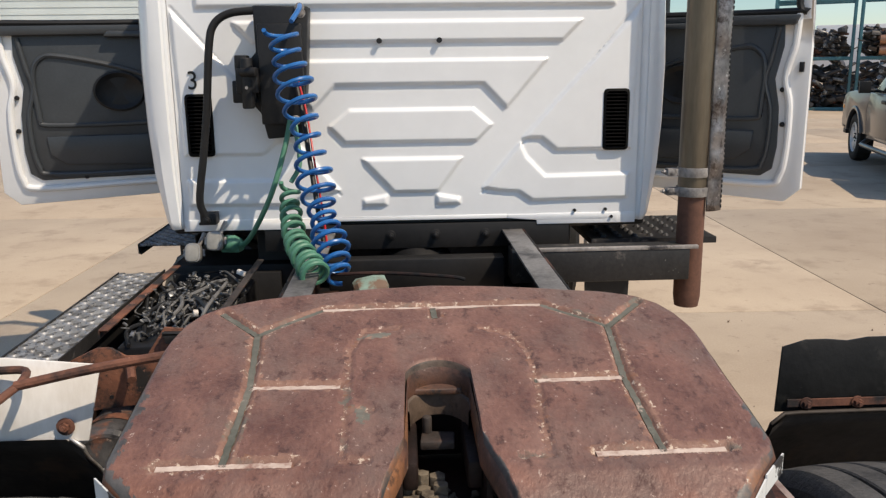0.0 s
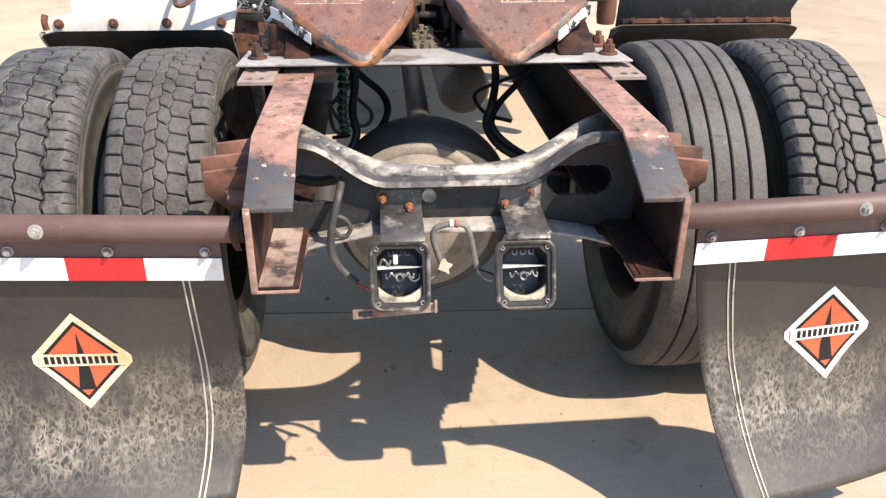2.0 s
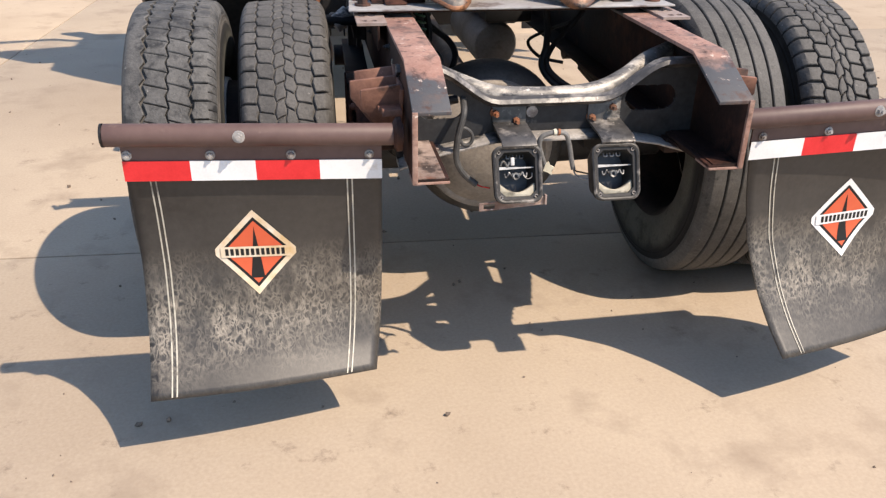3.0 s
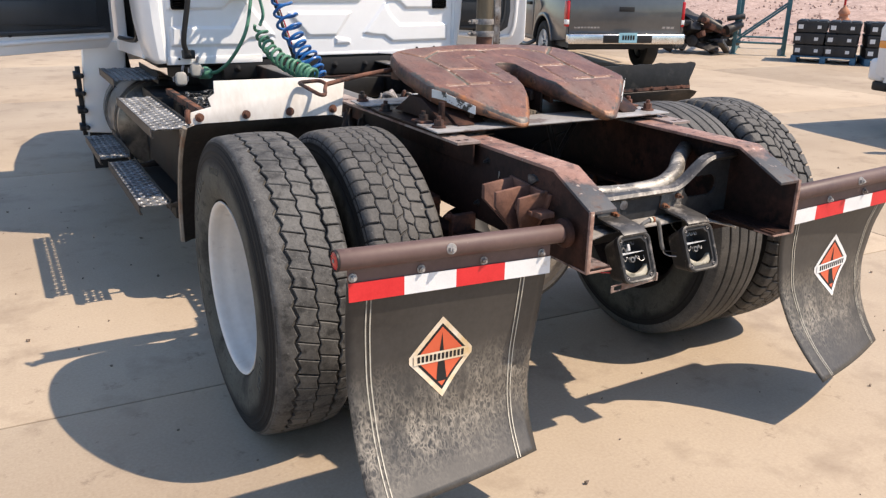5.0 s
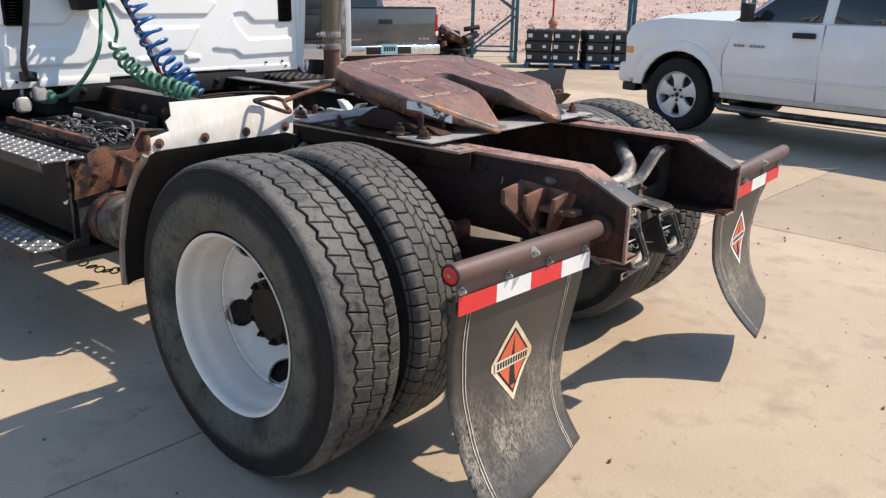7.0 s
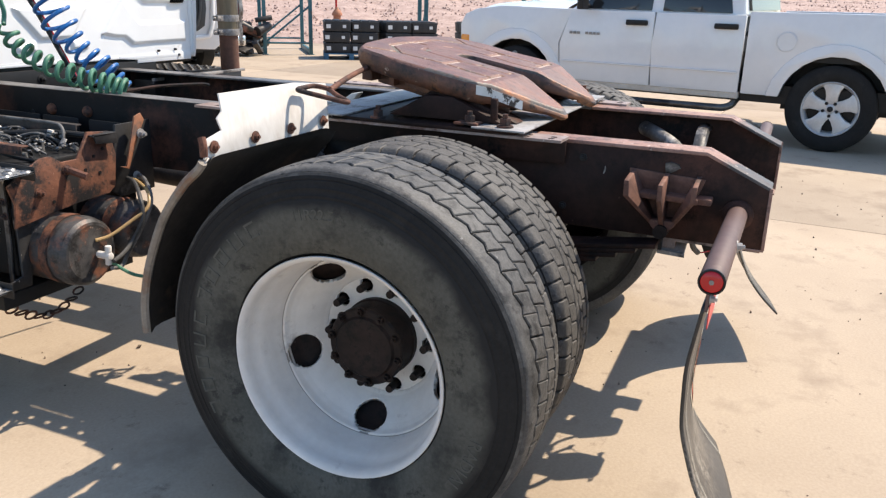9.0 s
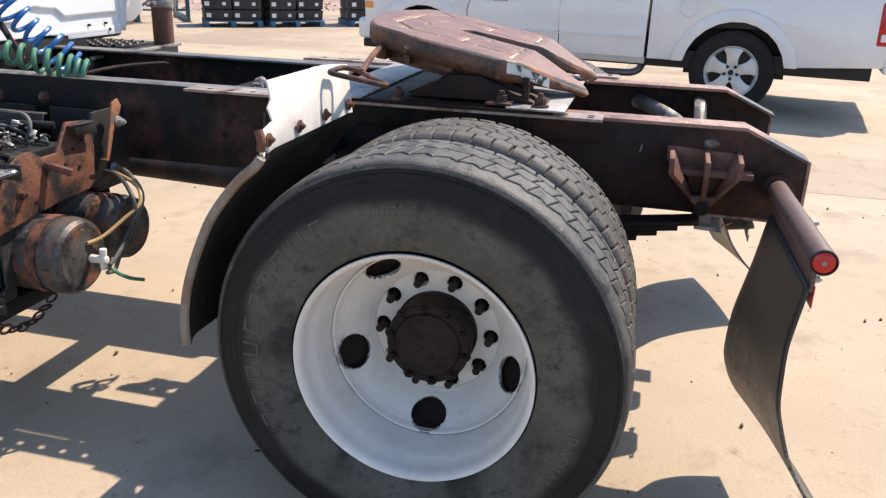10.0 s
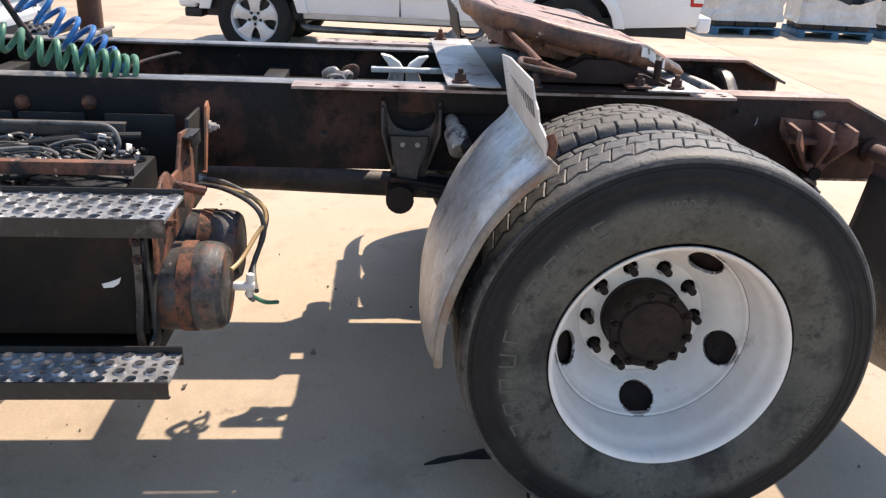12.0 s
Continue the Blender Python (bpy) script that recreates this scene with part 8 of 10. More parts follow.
for name, mt, r, pts, lab in (
        ("green_line", GREEN_HOSE, 0.010, [(-0.455, 2.06, 1.46), (-0.475, 2.02, 1.36), (-0.525, 1.98, 1.20), (-0.60, 2.02, 1.06), (-0.66, 2.10, 0.985), (-0.70, 2.16, 0.975)], "green air line to the coupling head"),
        ("green_line", GREEN_HOSE, 0.009, [(-0.44, 2.06, 1.46), (-0.43, 2.02, 1.40), (-0.42, 1.98, 1.30), (-0.45, 1.95, 1.24)], "green air line"),
        ("blue_line", BLUE_HOSE, 0.009, [(-0.40, 2.05, 1.86), (-0.40, 2.0, 1.84), (-0.42, 1.95, 1.80)], "blue air line"),
        ("black_cable", DARK_PLASTIC, 0.009, [(-0.43, 2.06, 1.60), (-0.40, 1.98, 1.48), (-0.37, 1.88, 1.32), (-0.34, 1.80, 1.15), (-0.32, 1.75, 1.04)], "black trailer cable"),
        ("red_cable", RED_LENS, 0.004, [(-0.42, 2.06, 1.60), (-0.385, 1.98, 1.48), (-0.355, 1.88, 1.32), (-0.325, 1.80, 1.15), (-0.31, 1.75, 1.04)], "thin red wire")):
    bm = B()
    tube(bm, smooth_path(pts, 8), r, 9)
    part(name, bm, mt, truck, lab)
bm = B()
revolve(bm, [(-0.03, 0.0005), (-0.03, 0.03), (0.0, 0.036), (0.03, 0.03), (0.05, 0.015), (0.05, 0.0005)], (0, 0, 0), "x", 20)
bm.transform(pose(-0.72, 2.15, 0.975, 0, 20, 30))
box(bm, -0.76, -0.69, 2.13, 2.18, 0.945, 0.965)
part("coupling_head", bm, GREEN_HOSE, truck, "green painted air coupling head", 0.004)

# cross beams, gearbox and dark parts under the cab
for y in (1.10, 2.05):
    bm = B()
    box(bm, -0.34, 0.34, y, y + 0.08, 0.80, 0.92)
    part("crossmember", bm, BLACK, truck, "black frame crossmember", 0.006)
bm = B()
box(bm, -0.60, 0.62, 2.20, 2.26, 0.93, 1.03)
for x in (-0.52, -0.10, 0.08, 0.28, 0.38):
    bolt(bm, (x, 2.20, 0.985), (0, -1, 0), 0.014, 0.018)
part("cab_mount", bm, BLACK, truck, "black cab mounting beam with bolts", 0.004)
bm = B()
revolve(bm, [(2.15, 0.0005), (2.15, 0.10), (2.25, 0.16), (2.7, 0.19), (3.4, 0.26), (3.4, 0.0005)], (0, 0, 0.80), "y", 28)
part("gearbox", bm, BLACK, truck, "dark gearbox under the cab")
bm = B()
tube(bm, smooth_path([(-0.33, 1.56, 0.99), (-0.12, 1.52, 1.003), (0.09, 1.475, 0.998), (0.14, 1.465, 0.99)], 5), 0.006, 8)
part("frame_rod", bm, RAIL, truck, "thin dark rod across the frame")
bm = B()
revolve(bm, [(-0.06, 0.0005), (-0.06, 0.05), (-0.045, 0.068), (0.03, 0.07), (0.05, 0.06), (0.06, 0.0005)], (0, 0, 0), "x", 24)
bm.transform(pose(-0.16, 1.66, 0.915, 0, -8, 10) @ Matrix.Diagonal((1, 0.9, 0.6, 1)))
part("air_filter", bm, MINT, truck, "mint green corroded valve canister")


# ---- left side: tanks, steps, brackets, batteries ----
TANK_ALU = mat("dirty_tank_metal", (0.06, 0.057, 0.053), (0.25, 0.24, 0.225), 0.28, metal=0.7, big=4, fine=40, bump=0.2, stretch=(1, 0.4, 1), grime=((0.04, 0.034, 0.03), 5, 0.55))
def air_tank(x, y0, y1, z, r):
    bm = B()
    revolve(bm, [(y0 - 0.026, 0.0005), (y0 - 0.025, r * 0.45), (y0 - 0.020, r * 0.74), (y0 - 0.022, r * 0.80), (y0 - 0.020, r * 0.88), (y0 - 0.008, r * 0.97), (y0 + 0.008, r), (y0 + 0.022, r * 1.02), (y0 + 0.034, r * 1.02), (y0 + 0.040, r), (y1 - 0.03, r), (y1, r), (y1 + 0.03, r * 0.6), (y1 + 0.03, 0.0005)], (x, 0, z), "y", 36)
    tank = part("air_tank", bm, TANK_PAINT, truck, "rusty black compressed air tank", sharp=28)
    bm = B()
    revolve(bm, [(y0 + 0.05, r + 0.003), (y0 + 0.085, r + 0.003)], (x, 0, z), "y", 36)
    part("tank_band", bm, PITTED, tank, "rusted band")
    if x > -0.8:
        return tank
    bm = B()
    tube(bm, [(x + 0.02, y0 - 0.03, z - 0.01), (x + 0.02, y0 - 0.085, z - 0.01)], 0.013, 8)
    tube(bm, [(x + 0.02, y0 - 0.07, z - 0.04), (x + 0.02, y0 - 0.075, z + 0.025)], 0.011, 8)
    part("tank_fitting", bm, WHITE_PLASTIC, tank, "white valve fitting", 0.002)
    return tank


TANK_PAINT = mat("rusting_tank_paint", (0.020, 0.020, 0.022), (0.10, 0.094, 0.09), 0.5, big=9, fine=60, bump=0.6, spot=(0.17, 0.07, 0.04), spot_scale=10, spot_at=0.56, spot_soft=0.05, chips=(0.32, 0.24, 0.19), chip_scale=40, chip_at=0.64, grime=((0.012, 0.011, 0.011), 14, 0.56))
air_tank(-0.885, 1.158, 2.0, 0.562, 0.114)
air_tank(-0.63, 1.165, 1.95, 0.572, 0.102)
for name, mt, r, pts, lab in (
        ("tan_line", TAN_HOSE, 0.006, [(-0.87, 1.13, 0.60), (-0.82, 1.112, 0.608), (-0.75, 1.085, 0.645), (-0.70, 1.062, 0.68), (-0.66, 1.09, 0.72), (-0.60, 1.19, 0.735), (-0.53, 1.30, 0.725)], "tan nylon air line"),
        ("dark_line", LOOM, 0.007, [(-0.86, 1.07, 0.535), (-0.80, 1.085, 0.545), (-0.75, 1.09, 0.575), (-0.72, 1.065, 0.65), (-0.70, 1.09, 0.715), (-0.62, 1.19, 0.74), (-0.55, 1.30, 0.73)], "dark nylon air line"),
        ("grey_line", GREY_CABLE, 0.007, [(-0.86, 1.08, 0.51), (-0.80, 1.10, 0.495), (-0.76, 1.105, 0.53), (-0.715, 1.075, 0.62), (-0.67, 1.07, 0.70), (-0.57, 1.19, 0.74), (-0.50, 1.30, 0.73)], "grey air line"),
        ("green_line", GREEN_HOSE, 0.006, [(-0.84, 1.10, 0.52), (-0.80, 1.06, 0.475), (-0.76, 1.03, 0.455)], "short green air line")):
    bm = B()
    tube(bm, smooth_path(pts, 8), r, 8)
    part(name, bm, mt, truck, lab)


def tread_step(x_out, x_in, y0, y1, z, lip=0.035):
    """A pressed non-slip step: a plate pierced by raised round holes and small drain holes, with folded edges."""
    bm = B()
    nx, ny = max(3, int(round((x_in - x_out) / 0.033))), int(round((y1 - y0) / 0.033))
    dx, dy = (x_in - x_out) / nx, (y1 - y0) / ny
    dirs = [(1, 0), (1, 1), (0, 1), (-1, 1), (-1, 0), (-1, -1), (0, -1), (1, -1)]
    for i in range(nx):
        for k in range(ny):
            cx, cy = x_out + dx * (i + 0.5), y0 + dy * (k + 0.5)
            big = (i + k) % 2 == 0
            r, rise = (0.0128, 0.0052) if big else (0.0068, 0.0)
            rings = []
            for rad, zz in ((None, z), (r * 1.36, z), (r, z + rise), (r, z - 0.005), (None, z - 0.005)):
                ring = []
                for a, b in dirs:
                    if rad is None:
                        ring.append(bm.verts.new((cx + a * dx / 2, cy + b * dy / 2, zz)))
                    else:
                        h = math.hypot(a, b)
                        ring.append(bm.verts.new((cx + a / h * rad, cy + b / h * rad, zz)))
                rings.append(ring)
            for p, q in zip(rings, rings[1:]):
                for n in range(8):
                    bm.faces.new((p[n], p[(n + 1) % 8], q[(n + 1) % 8], q[n]))
    bmesh.ops.remove_doubles(bm, verts=bm.verts, dist=1e-5)
    step = part("cab_step", bm, STEP_METAL, truck, "black pressed non-slip step with raised holes", sharp=50)
    bm = B()
    prism(bm, [(x_out - 0.003, z + 0.006), (x_out - 0.003, z - 0.036), (x_out + 0.010, z - 0.040), (x_out + 0.010, z - 0.035), (x_out + 0.001, z - 0.032), (x_out + 0.001, z + 0.006)], "y", y0, y1)
    part("front_lip", bm, BLACK_WORN, step, "folded front lip")
    bm = B()
    box(bm, x_in - 0.001, x_in + 0.003, y0, y1, z - 0.03, z + lip)
    part("rear_lip", bm, BLACK_WORN, step, "folded rear lip")
    return step


tread_step(-1.190, -1.010, 1.198, 2.22, 0.848, 0.014)
tread_step(-1.273, -1.138, 1.199, 2.2, 0.504, 0.018)
tread_step(-1.17, -0.93, 2.42, 3.05, 0.92)
tread_step(-1.30, -1.14, 2.33, 3.05, 0.50)
for y in (1.235, 2.14):
    bm = B()
    prism(bm, [(-1.03, 0.76), (-0.97, 0.76), (-0.98, 0.62), (-1.0, 0.46), (-1.14, 0.46), (-1.14, 0.475), (-1.03, 0.50)], "y", y + 0.05, y + 0.060)
    part("step_bracket", bm, BLACK_WORN, truck, "black step bracket", 0.002)
bm = B()
prism(bm, [(1.300, 0.84), (1.320, 0.84), (1.318, 0.70), (1.322, 0.60), (1.330, 0.50), (1.328, 0.46), (1.308, 0.46), (1.312, 0.52), (1.303, 0.60), (1.299, 0.70)], "x", -1.046, -1.039)
strap = part("step_strap", bm, SCUFFED, truck, "scuffed black strap between the steps", 0.002)
for y, z in ((1.309, 0.745), (1.308, 0.700)):
    bm = B()
    bolt(bm, (-1.046, y, z), (-1, 0, 0), 0.009, 0.010)
    part("strap_bolt", bm, RUST, strap, "rusty strap bolt")
bm = B()
prism(bm, [(1.352, 0.652), (1.362, 0.646), (1.378, 0.640), (1.398, 0.634), (1.394, 0.624), (1.372, 0.626), (1.358, 0.636)], "x", -1.0395, -1.0365)
part("torn_tag", bm, LABEL, truck, "torn pale tag on the tray side")
bm = B()
box(bm, -1.10, -0.55, 1.30, 2.25, 0.40, 0.45)
box(bm, -0.98, -0.55, 2.22, 2.25, 0.45, 0.84)
part("battery_tray", bm, BLACK, truck, "black battery tray", 0.004)
# rusty bracket plate across the rear of the tray
bm = B()
prism(bm, [(-1.05, 0.665), (-1.04, 0.74), (-1.06, 0.80), (-1.0, 0.835), (-0.93, 0.868), (-0.89, 0.868), (-0.85, 0.842), (-0.79, 0.842), (-0.735, 0.925), (-0.64, 0.915), (-0.62, 0.83), (-0.635, 0.72), (-0.665, 0.70), (-0.80, 0.695), (-0.92, 0.683)], "y", 1.262, 1.272)
bracket = part("rusty_bracket", bm, PITTED, truck, "heavily rusted bracket plate behind the battery tray", 0.002)
bm = B()
prism(bm, [(-0.735, 0.918), (-0.635, 0.910), (-0.63, 0.875), (-0.725, 0.885)], "y", 1.236, 1.243)
box(bm, -0.735, -0.635, 1.236, 1.262, 0.908, 0.914)
part("bracket_tab", bm, BLACK_WORN, bracket, "folded black tab", 0.001)
bm = B()
prism(bm, [(-0.64, 0.70), (-0.60, 0.672), (-0.433, 0.672), (-0.433, 0.93), (-0.60, 0.93)], "y", 1.274, 1.284)
part("bracket_foot", bm, BLACK_WORN, bracket, "black flange to the rail", 0.002)
bm = B()
prism(bm, [(-0.628, 0.79), (-0.60, 0.785), (-0.545, 0.955), (-0.515, 0.965), (-0.50, 0.94), (-0.56, 0.84), (-0.59, 0.775)], "y", 1.235, 1.242)
part("rust_strap", bm, RUST_TIP, bracket, "orange rusted strap", 0.001)
for p, mt in (((-0.838, 1.262, 0.815), RUST), ((-0.525, 1.234, 0.893), GALV), ((-0.52, 1.274, 0.733), GALV), ((-0.95, 1.262, 0.76), RUST)):
    bm = B()
    bolt(bm, p, (0, -1, 0), 0.012, 0.018)
    part("bracket_bolt", bm, mt, bracket, "bolt in the bracket")
bm = B()
tube(bm, [(-0.84, 1.262, 0.818), (-0.815, 1.195, 0.795)], 0.013, 8)
part("bent_stud", bm, RUST, bracket, "bent rusty stud")
for x, z in ((-0.76, 0.80), (-0.70, 0.78), (-0.72, 0.84), (-0.68, 0.86), (-0.90, 0.72)):
    bm = B()
    bmesh.ops.create_cone(bm, cap_ends=True, segments=10, radius1=0.006, radius2=0.006, depth=0.004, matrix=Matrix.Translation((x, 1.261, z)) @ pose(0, 0, 0, 90))
    part("bolt_hole", bm, DARK_PLASTIC, bracket, "dark bolt hole")
bm = B()
prism(bm, [(-0.948, 0.872), (-0.945, 0.902), (-0.915, 0.902), (-0.915, 0.897), (-0.940, 0.897), (-0.943, 0.872)], "y", 1.325, 2.12)
part("hold_down_bar", bm, PITTED, truck, "rusty battery hold-down angle", 0.002)
bm = B()
prism(bm, [(-0.625, 0.885), (-0.62, 0.918), (-0.595, 0.918), (-0.595, 0.912), (-0.613, 0.912), (-0.618, 0.885)], "y", 1.44, 2.12)
part("hold_down_bar", bm, CAST_IRON, truck, "rusty battery hold-down angle", 0.002)
bm = B()
tube(bm, smooth_path([(-0.66, 1.75, 0.925), (-0.66, 1.52, 0.925), (-0.665, 1.46, 0.915), (-0.68, 1.44, 0.88), (-0.69, 1.45, 0.85)], 6), 0.006, 10)
part("bent_pipe", bm, GREY_CABLE, truck, "bent pale pipe over the batteries")
for k in range(3):
    bm = B()
    y = 1.36 + 0.27 * k
    box(bm, -0.91, -0.63, y, y + 0.24, 0.60, 0.835)
    b = part("battery", bm, DARK_PLASTIC, truck, "dark truck battery in the tray", 0.008)
    for dx in (0.05, 0.26):
        bm = B()
        revolve(bm, [(0.835, 0.012), (0.86, 0.010), (0.86, 0.0005)], (-0.91 + dx, y + 0.06, 0), "z", 12)
        part("terminal", bm, BATTERY_SILVER, b, "lead terminal")
rnd = random.Random(11)
for k in range(38):
    # thin cables run mostly along the tray and sag between the batteries
    x, y = rnd.uniform(-0.90, -0.64), rnd.uniform(1.34, 1.75)
    pts = [(x, y, 0.84)]
    for q in range(rnd.choice((3, 4, 5))):
        pts.append((min(max(pts[-1][0] + rnd.uniform(-0.06, 0.06), -0.925), -0.62), min(pts[-1][1] + rnd.uniform(0.04, 0.12), 2.10), 0.858 + rnd.uniform(-0.012, 0.036)))
    bm = B()
    tube(bm, smooth_path(pts, 5), rnd.choice((0.0025, 0.003, 0.004, 0.0055, 0.007)), 7)
    part("battery_cable", bm, rnd.choice((DARK_PLASTIC, DARK_PLASTIC, LOOM, GREY_CABLE, BATTERY_SILVER)), truck, "tangled battery cable")
bm = B()
for k in range(150):
    # small clamps, torn foil and fittings
    x, y, z = rnd.uniform(-0.92, -0.66), rnd.uniform(1.36, 2.06), rnd.uniform(0.846, 0.900)
    m = Matrix.Translation((x, y, z)) @ Euler((rnd.uniform(-0.8, 0.8), rnd.uniform(-0.8, 0.8), rnd.uniform(0, 3))).to_matrix().to_4x4() @ Matrix.Diagonal((rnd.uniform(0.008, 0.034), rnd.uniform(0.006, 0.018), rnd.uniform(0.002, 0.010), 1))
    bmesh.ops.create_cube(bm, size=1.0, matrix=m)
part("clutter", bm, FOIL, truck, "bright tangled clamps and fittings", 0.001, kind="stuff")
for x, y, z, w, turn in ((-0.70, 1.475, 0.900, 0.010, 20), (-0.66, 2.0, 0.895, 0.018, 60)):
    bm = B()
    box(bm, -0.008, 0.008, -w, w, -0.009, 0.009)
    bm.transform(pose(x, y, z, 12, 8, turn))
    part("connector", bm, WHITE_PLASTIC, truck, "dirty white plastic cable connector", 0.003)
# black upright sheets between the batteries and the rail
for y0, y1 in ((1.345, 1.545), (1.60, 1.785), (1.80, 2.05)):
    bm = B()
    prism(bm, [(y0, 0.62), (y1, 0.62), (y1, 0.903), (y1 - 0.006, 0.909), (y0 + 0.006, 0.909), (y0, 0.903)], "x", -0.465, -0.460)
    part("splash_sheet", bm, BLACK, truck, "black upright sheet beside the rail", 0.001)
bm = B()
tube(bm, smooth_path([(-0.62, 1.40, 0.885), (-0.66, 1.50, 0.89), (-0.72, 1.64, 0.885), (-0.80, 1.80, 0.87)], 6), 0.011, 10)
part("wire_loom", bm, DARK_PLASTIC, truck, "thick black wire loom")
bm = B()
revolve(bm, [(2.60, 0.0005), (2.61, 0.20), (2.64, 0.27), (3.30, 0.27), (3.32, 0.20), (3.32, 0.0005)], (-0.88, 0, 0.62), "y", 48)
tank = part("fuel_tank", bm, TANK_ALU, truck, "dull dirty fuel tank with steps over it")
bm = B()
box(bm, -1.0, -0.50, 2.28, 2.58, 0.42, 0.86)
box(bm, -0.66, 0.66, 2.35, 3.6, 0.46, 0.985)
part("undercab_box", bm, BLACK, truck, "dark equipment under the cab", 0.01)
for y in (2.74, 3.15):
    bm = B()
    revolve(bm, [(y - 0.03, 0.276), (y + 0.03, 0.276)], (-0.88, 0, 0.62), "y", 48)
    part("tank_strap", bm, BLACK, tank, "black tank strap")
TRAY_BLACK = mat("stained_tray_black", (0.004, 0.004, 0.0043), (0.011, 0.0105, 0.010), 0.6, big=5, fine=50, bump=0.2, spot=(0.026, 0.014, 0.010), spot_scale=4, spot_at=0.62, spot_soft=0.08, spec=0.2)
bm = B()
box(bm, -1.036, -1.028, 1.30, 2.24, 0.50, 0.842)
part("tray_side", bm, TRAY_BLACK, truck, "black side of the battery tray with brown stains", 0.002)
# added box, out of sight behind the near rail; it blocks light in the bay
bm = B()
box(bm, 0.10, 0.30, 0.70, 1.50, 0.80, 0.895)
part("valve_box", bm, BLACK, truck, "added unseen black box that blocks light inside the frame", 0.01)
for x in (-1.11, 1.11):
    bm = B()
    prism(bm, [(x - 0.13, 0.50), (x + 0.13, 0.50), (x + 0.12, 0.20), (x - 0.12, 0.20)], "y", 3.44, 3.455)
    part("front_mud_flap", bm, DARK_PLASTIC, truck, "black mud flap behind the front wheel")
# hanging chain under the tray
bm = B()
for k in range(12):
    m = Matrix.Translation((-1.0 + 0.035 * k, 1.45, 0.36 - 0.10 * math.sin(math.pi * k / 11))) @ pose(0, 0, 0, 90 * (k % 2), 0, 0)
    ring = [m @ Vector((0.024 * math.cos(a), 0.013 * math.sin(a), 0)) for a in np.linspace(0, 2 * math.pi, 11)]
    tube(bm, ring, 0.004, 6)
for x in (-1.0, -0.615):
    tube(bm, [(x, 1.45, 0.36), (x, 1.45, 0.45)], 0.005, 6)
part("chain", bm, RUST, truck, "rusty chain hanging under the tray")
PALE_CAST = mat("pale_cast_metal", (0.42, 0.42, 0.41), (0.66, 0.655, 0.64), 0.5, metal=0.2, big=12, fine=60, bump=0.3, spot=(0.20, 0.17, 0.15), spot_scale=16, spot_at=0.66)
# pale forked lugs and fittings in the frame bay
for pts in ([(0.754, 1.043), (0.72, 1.036), (0.690, 1.016), (0.676, 0.995), (0.676, 0.93), (0.736, 0.93), (0.722, 0.982), (0.729, 1.010)],
            [(0.592, 1.040), (0.626, 1.034), (0.656, 1.012), (0.668, 0.990), (0.668, 0.93), (0.606, 0.93), (0.626, 0.982), (0.617, 1.010)]):
    bm = B()
    prism(bm, pts, "x", -0.075, -0.035)
    part("curved_lug", bm, PALE_CAST, truck, "pale curved lug in the frame bay", 0.004)
bm = B()
box(bm, -0.11, -0.078, 0.53, 0.785, 0.988, 1.004)
part("lug_bar", bm, PALE_CAST, truck, "pale bar before the lugs", 0.003)
rnd = random.Random(21)
for k in range(7):
    x, y = rnd.uniform(-0.25, -0.10), rnd.uniform(0.80, 0.92)
    bm = B()
    tube(bm, smooth_path([(x, y, 0.93), (x + 0.02, y - 0.02, 0.985 + rnd.uniform(0, 0.02)), (x + 0.05, y + rnd.uniform(-0.05, 0.05), 0.985), (x + 0.07, y, 0.94)], 5), rnd.choice((0.006, 0.009, 0.012)), 8)
    part("air_fitting", bm, rnd.choice((GREY_WORN, GREY_WORN, RUST)), truck, "pale air fitting between the rails")


# ---- the yard ----
pavement = thing("pavement", "sunlit tan concrete yard slabs with open joints", "pavement", kind="structure")


def ground():
    bm = B()
    box(bm, -900, 900, -900, 900, -0.5, -0.06)
    g = part("ground", bm, DIRT)
    tagged(g, "bare tan dirt beyond the concrete", "ground", kind="structure")


ground()


def rough_field(name, x0, x1, y0, y1, step, height, material, label, category, rise, turn=0.0, at=(0, 0)):
    nx, ny = int((x1 - x0) / step), int((y1 - y0) / step)
    xs, ys = np.linspace(x0, x1, nx), np.linspace(y0, y1, ny)
    g = np.zeros((ny, nx, 3))
    c, s = math.cos(turn), math.sin(turn)
    for j in range(ny):
        for i in range(nx):
            x, y = xs[i], ys[j]
            z = rise((y - y0)) + height * noise.noise((x * 0.9, y * 0.9, 3.1)) + height * 0.5 * noise.noise((x * 3.1, y * 3.1, 9.0))
            g[j, i] = (at[0] + x * c - y * s, at[1] + x * s + y * c, z - 0.02)
    ob = grid_mesh(name, g, material)
    tagged(ob, label, category, kind="structure")
    return ob


# the berm of pink gravel runs along the far side of the yard
TURN = radians(-52)
rough_field("gravel_berm", -7, 34, 19.0, 60, 0.35, 0.12, GRAVEL, "bank of pink crushed gravel beyond the yard", "gravel", lambda d: -0.12 + 2.2 * (1 - math.exp(-d / 9)), TURN)
rough_field("grass_verge", 4, 44, 19.0, 60, 0.5, 0.10, GRASS, "green grass bank beyond the yard", "grass", lambda d: -0.05 + 1.6 * (1 - math.exp(-d / 10)), radians(-92))

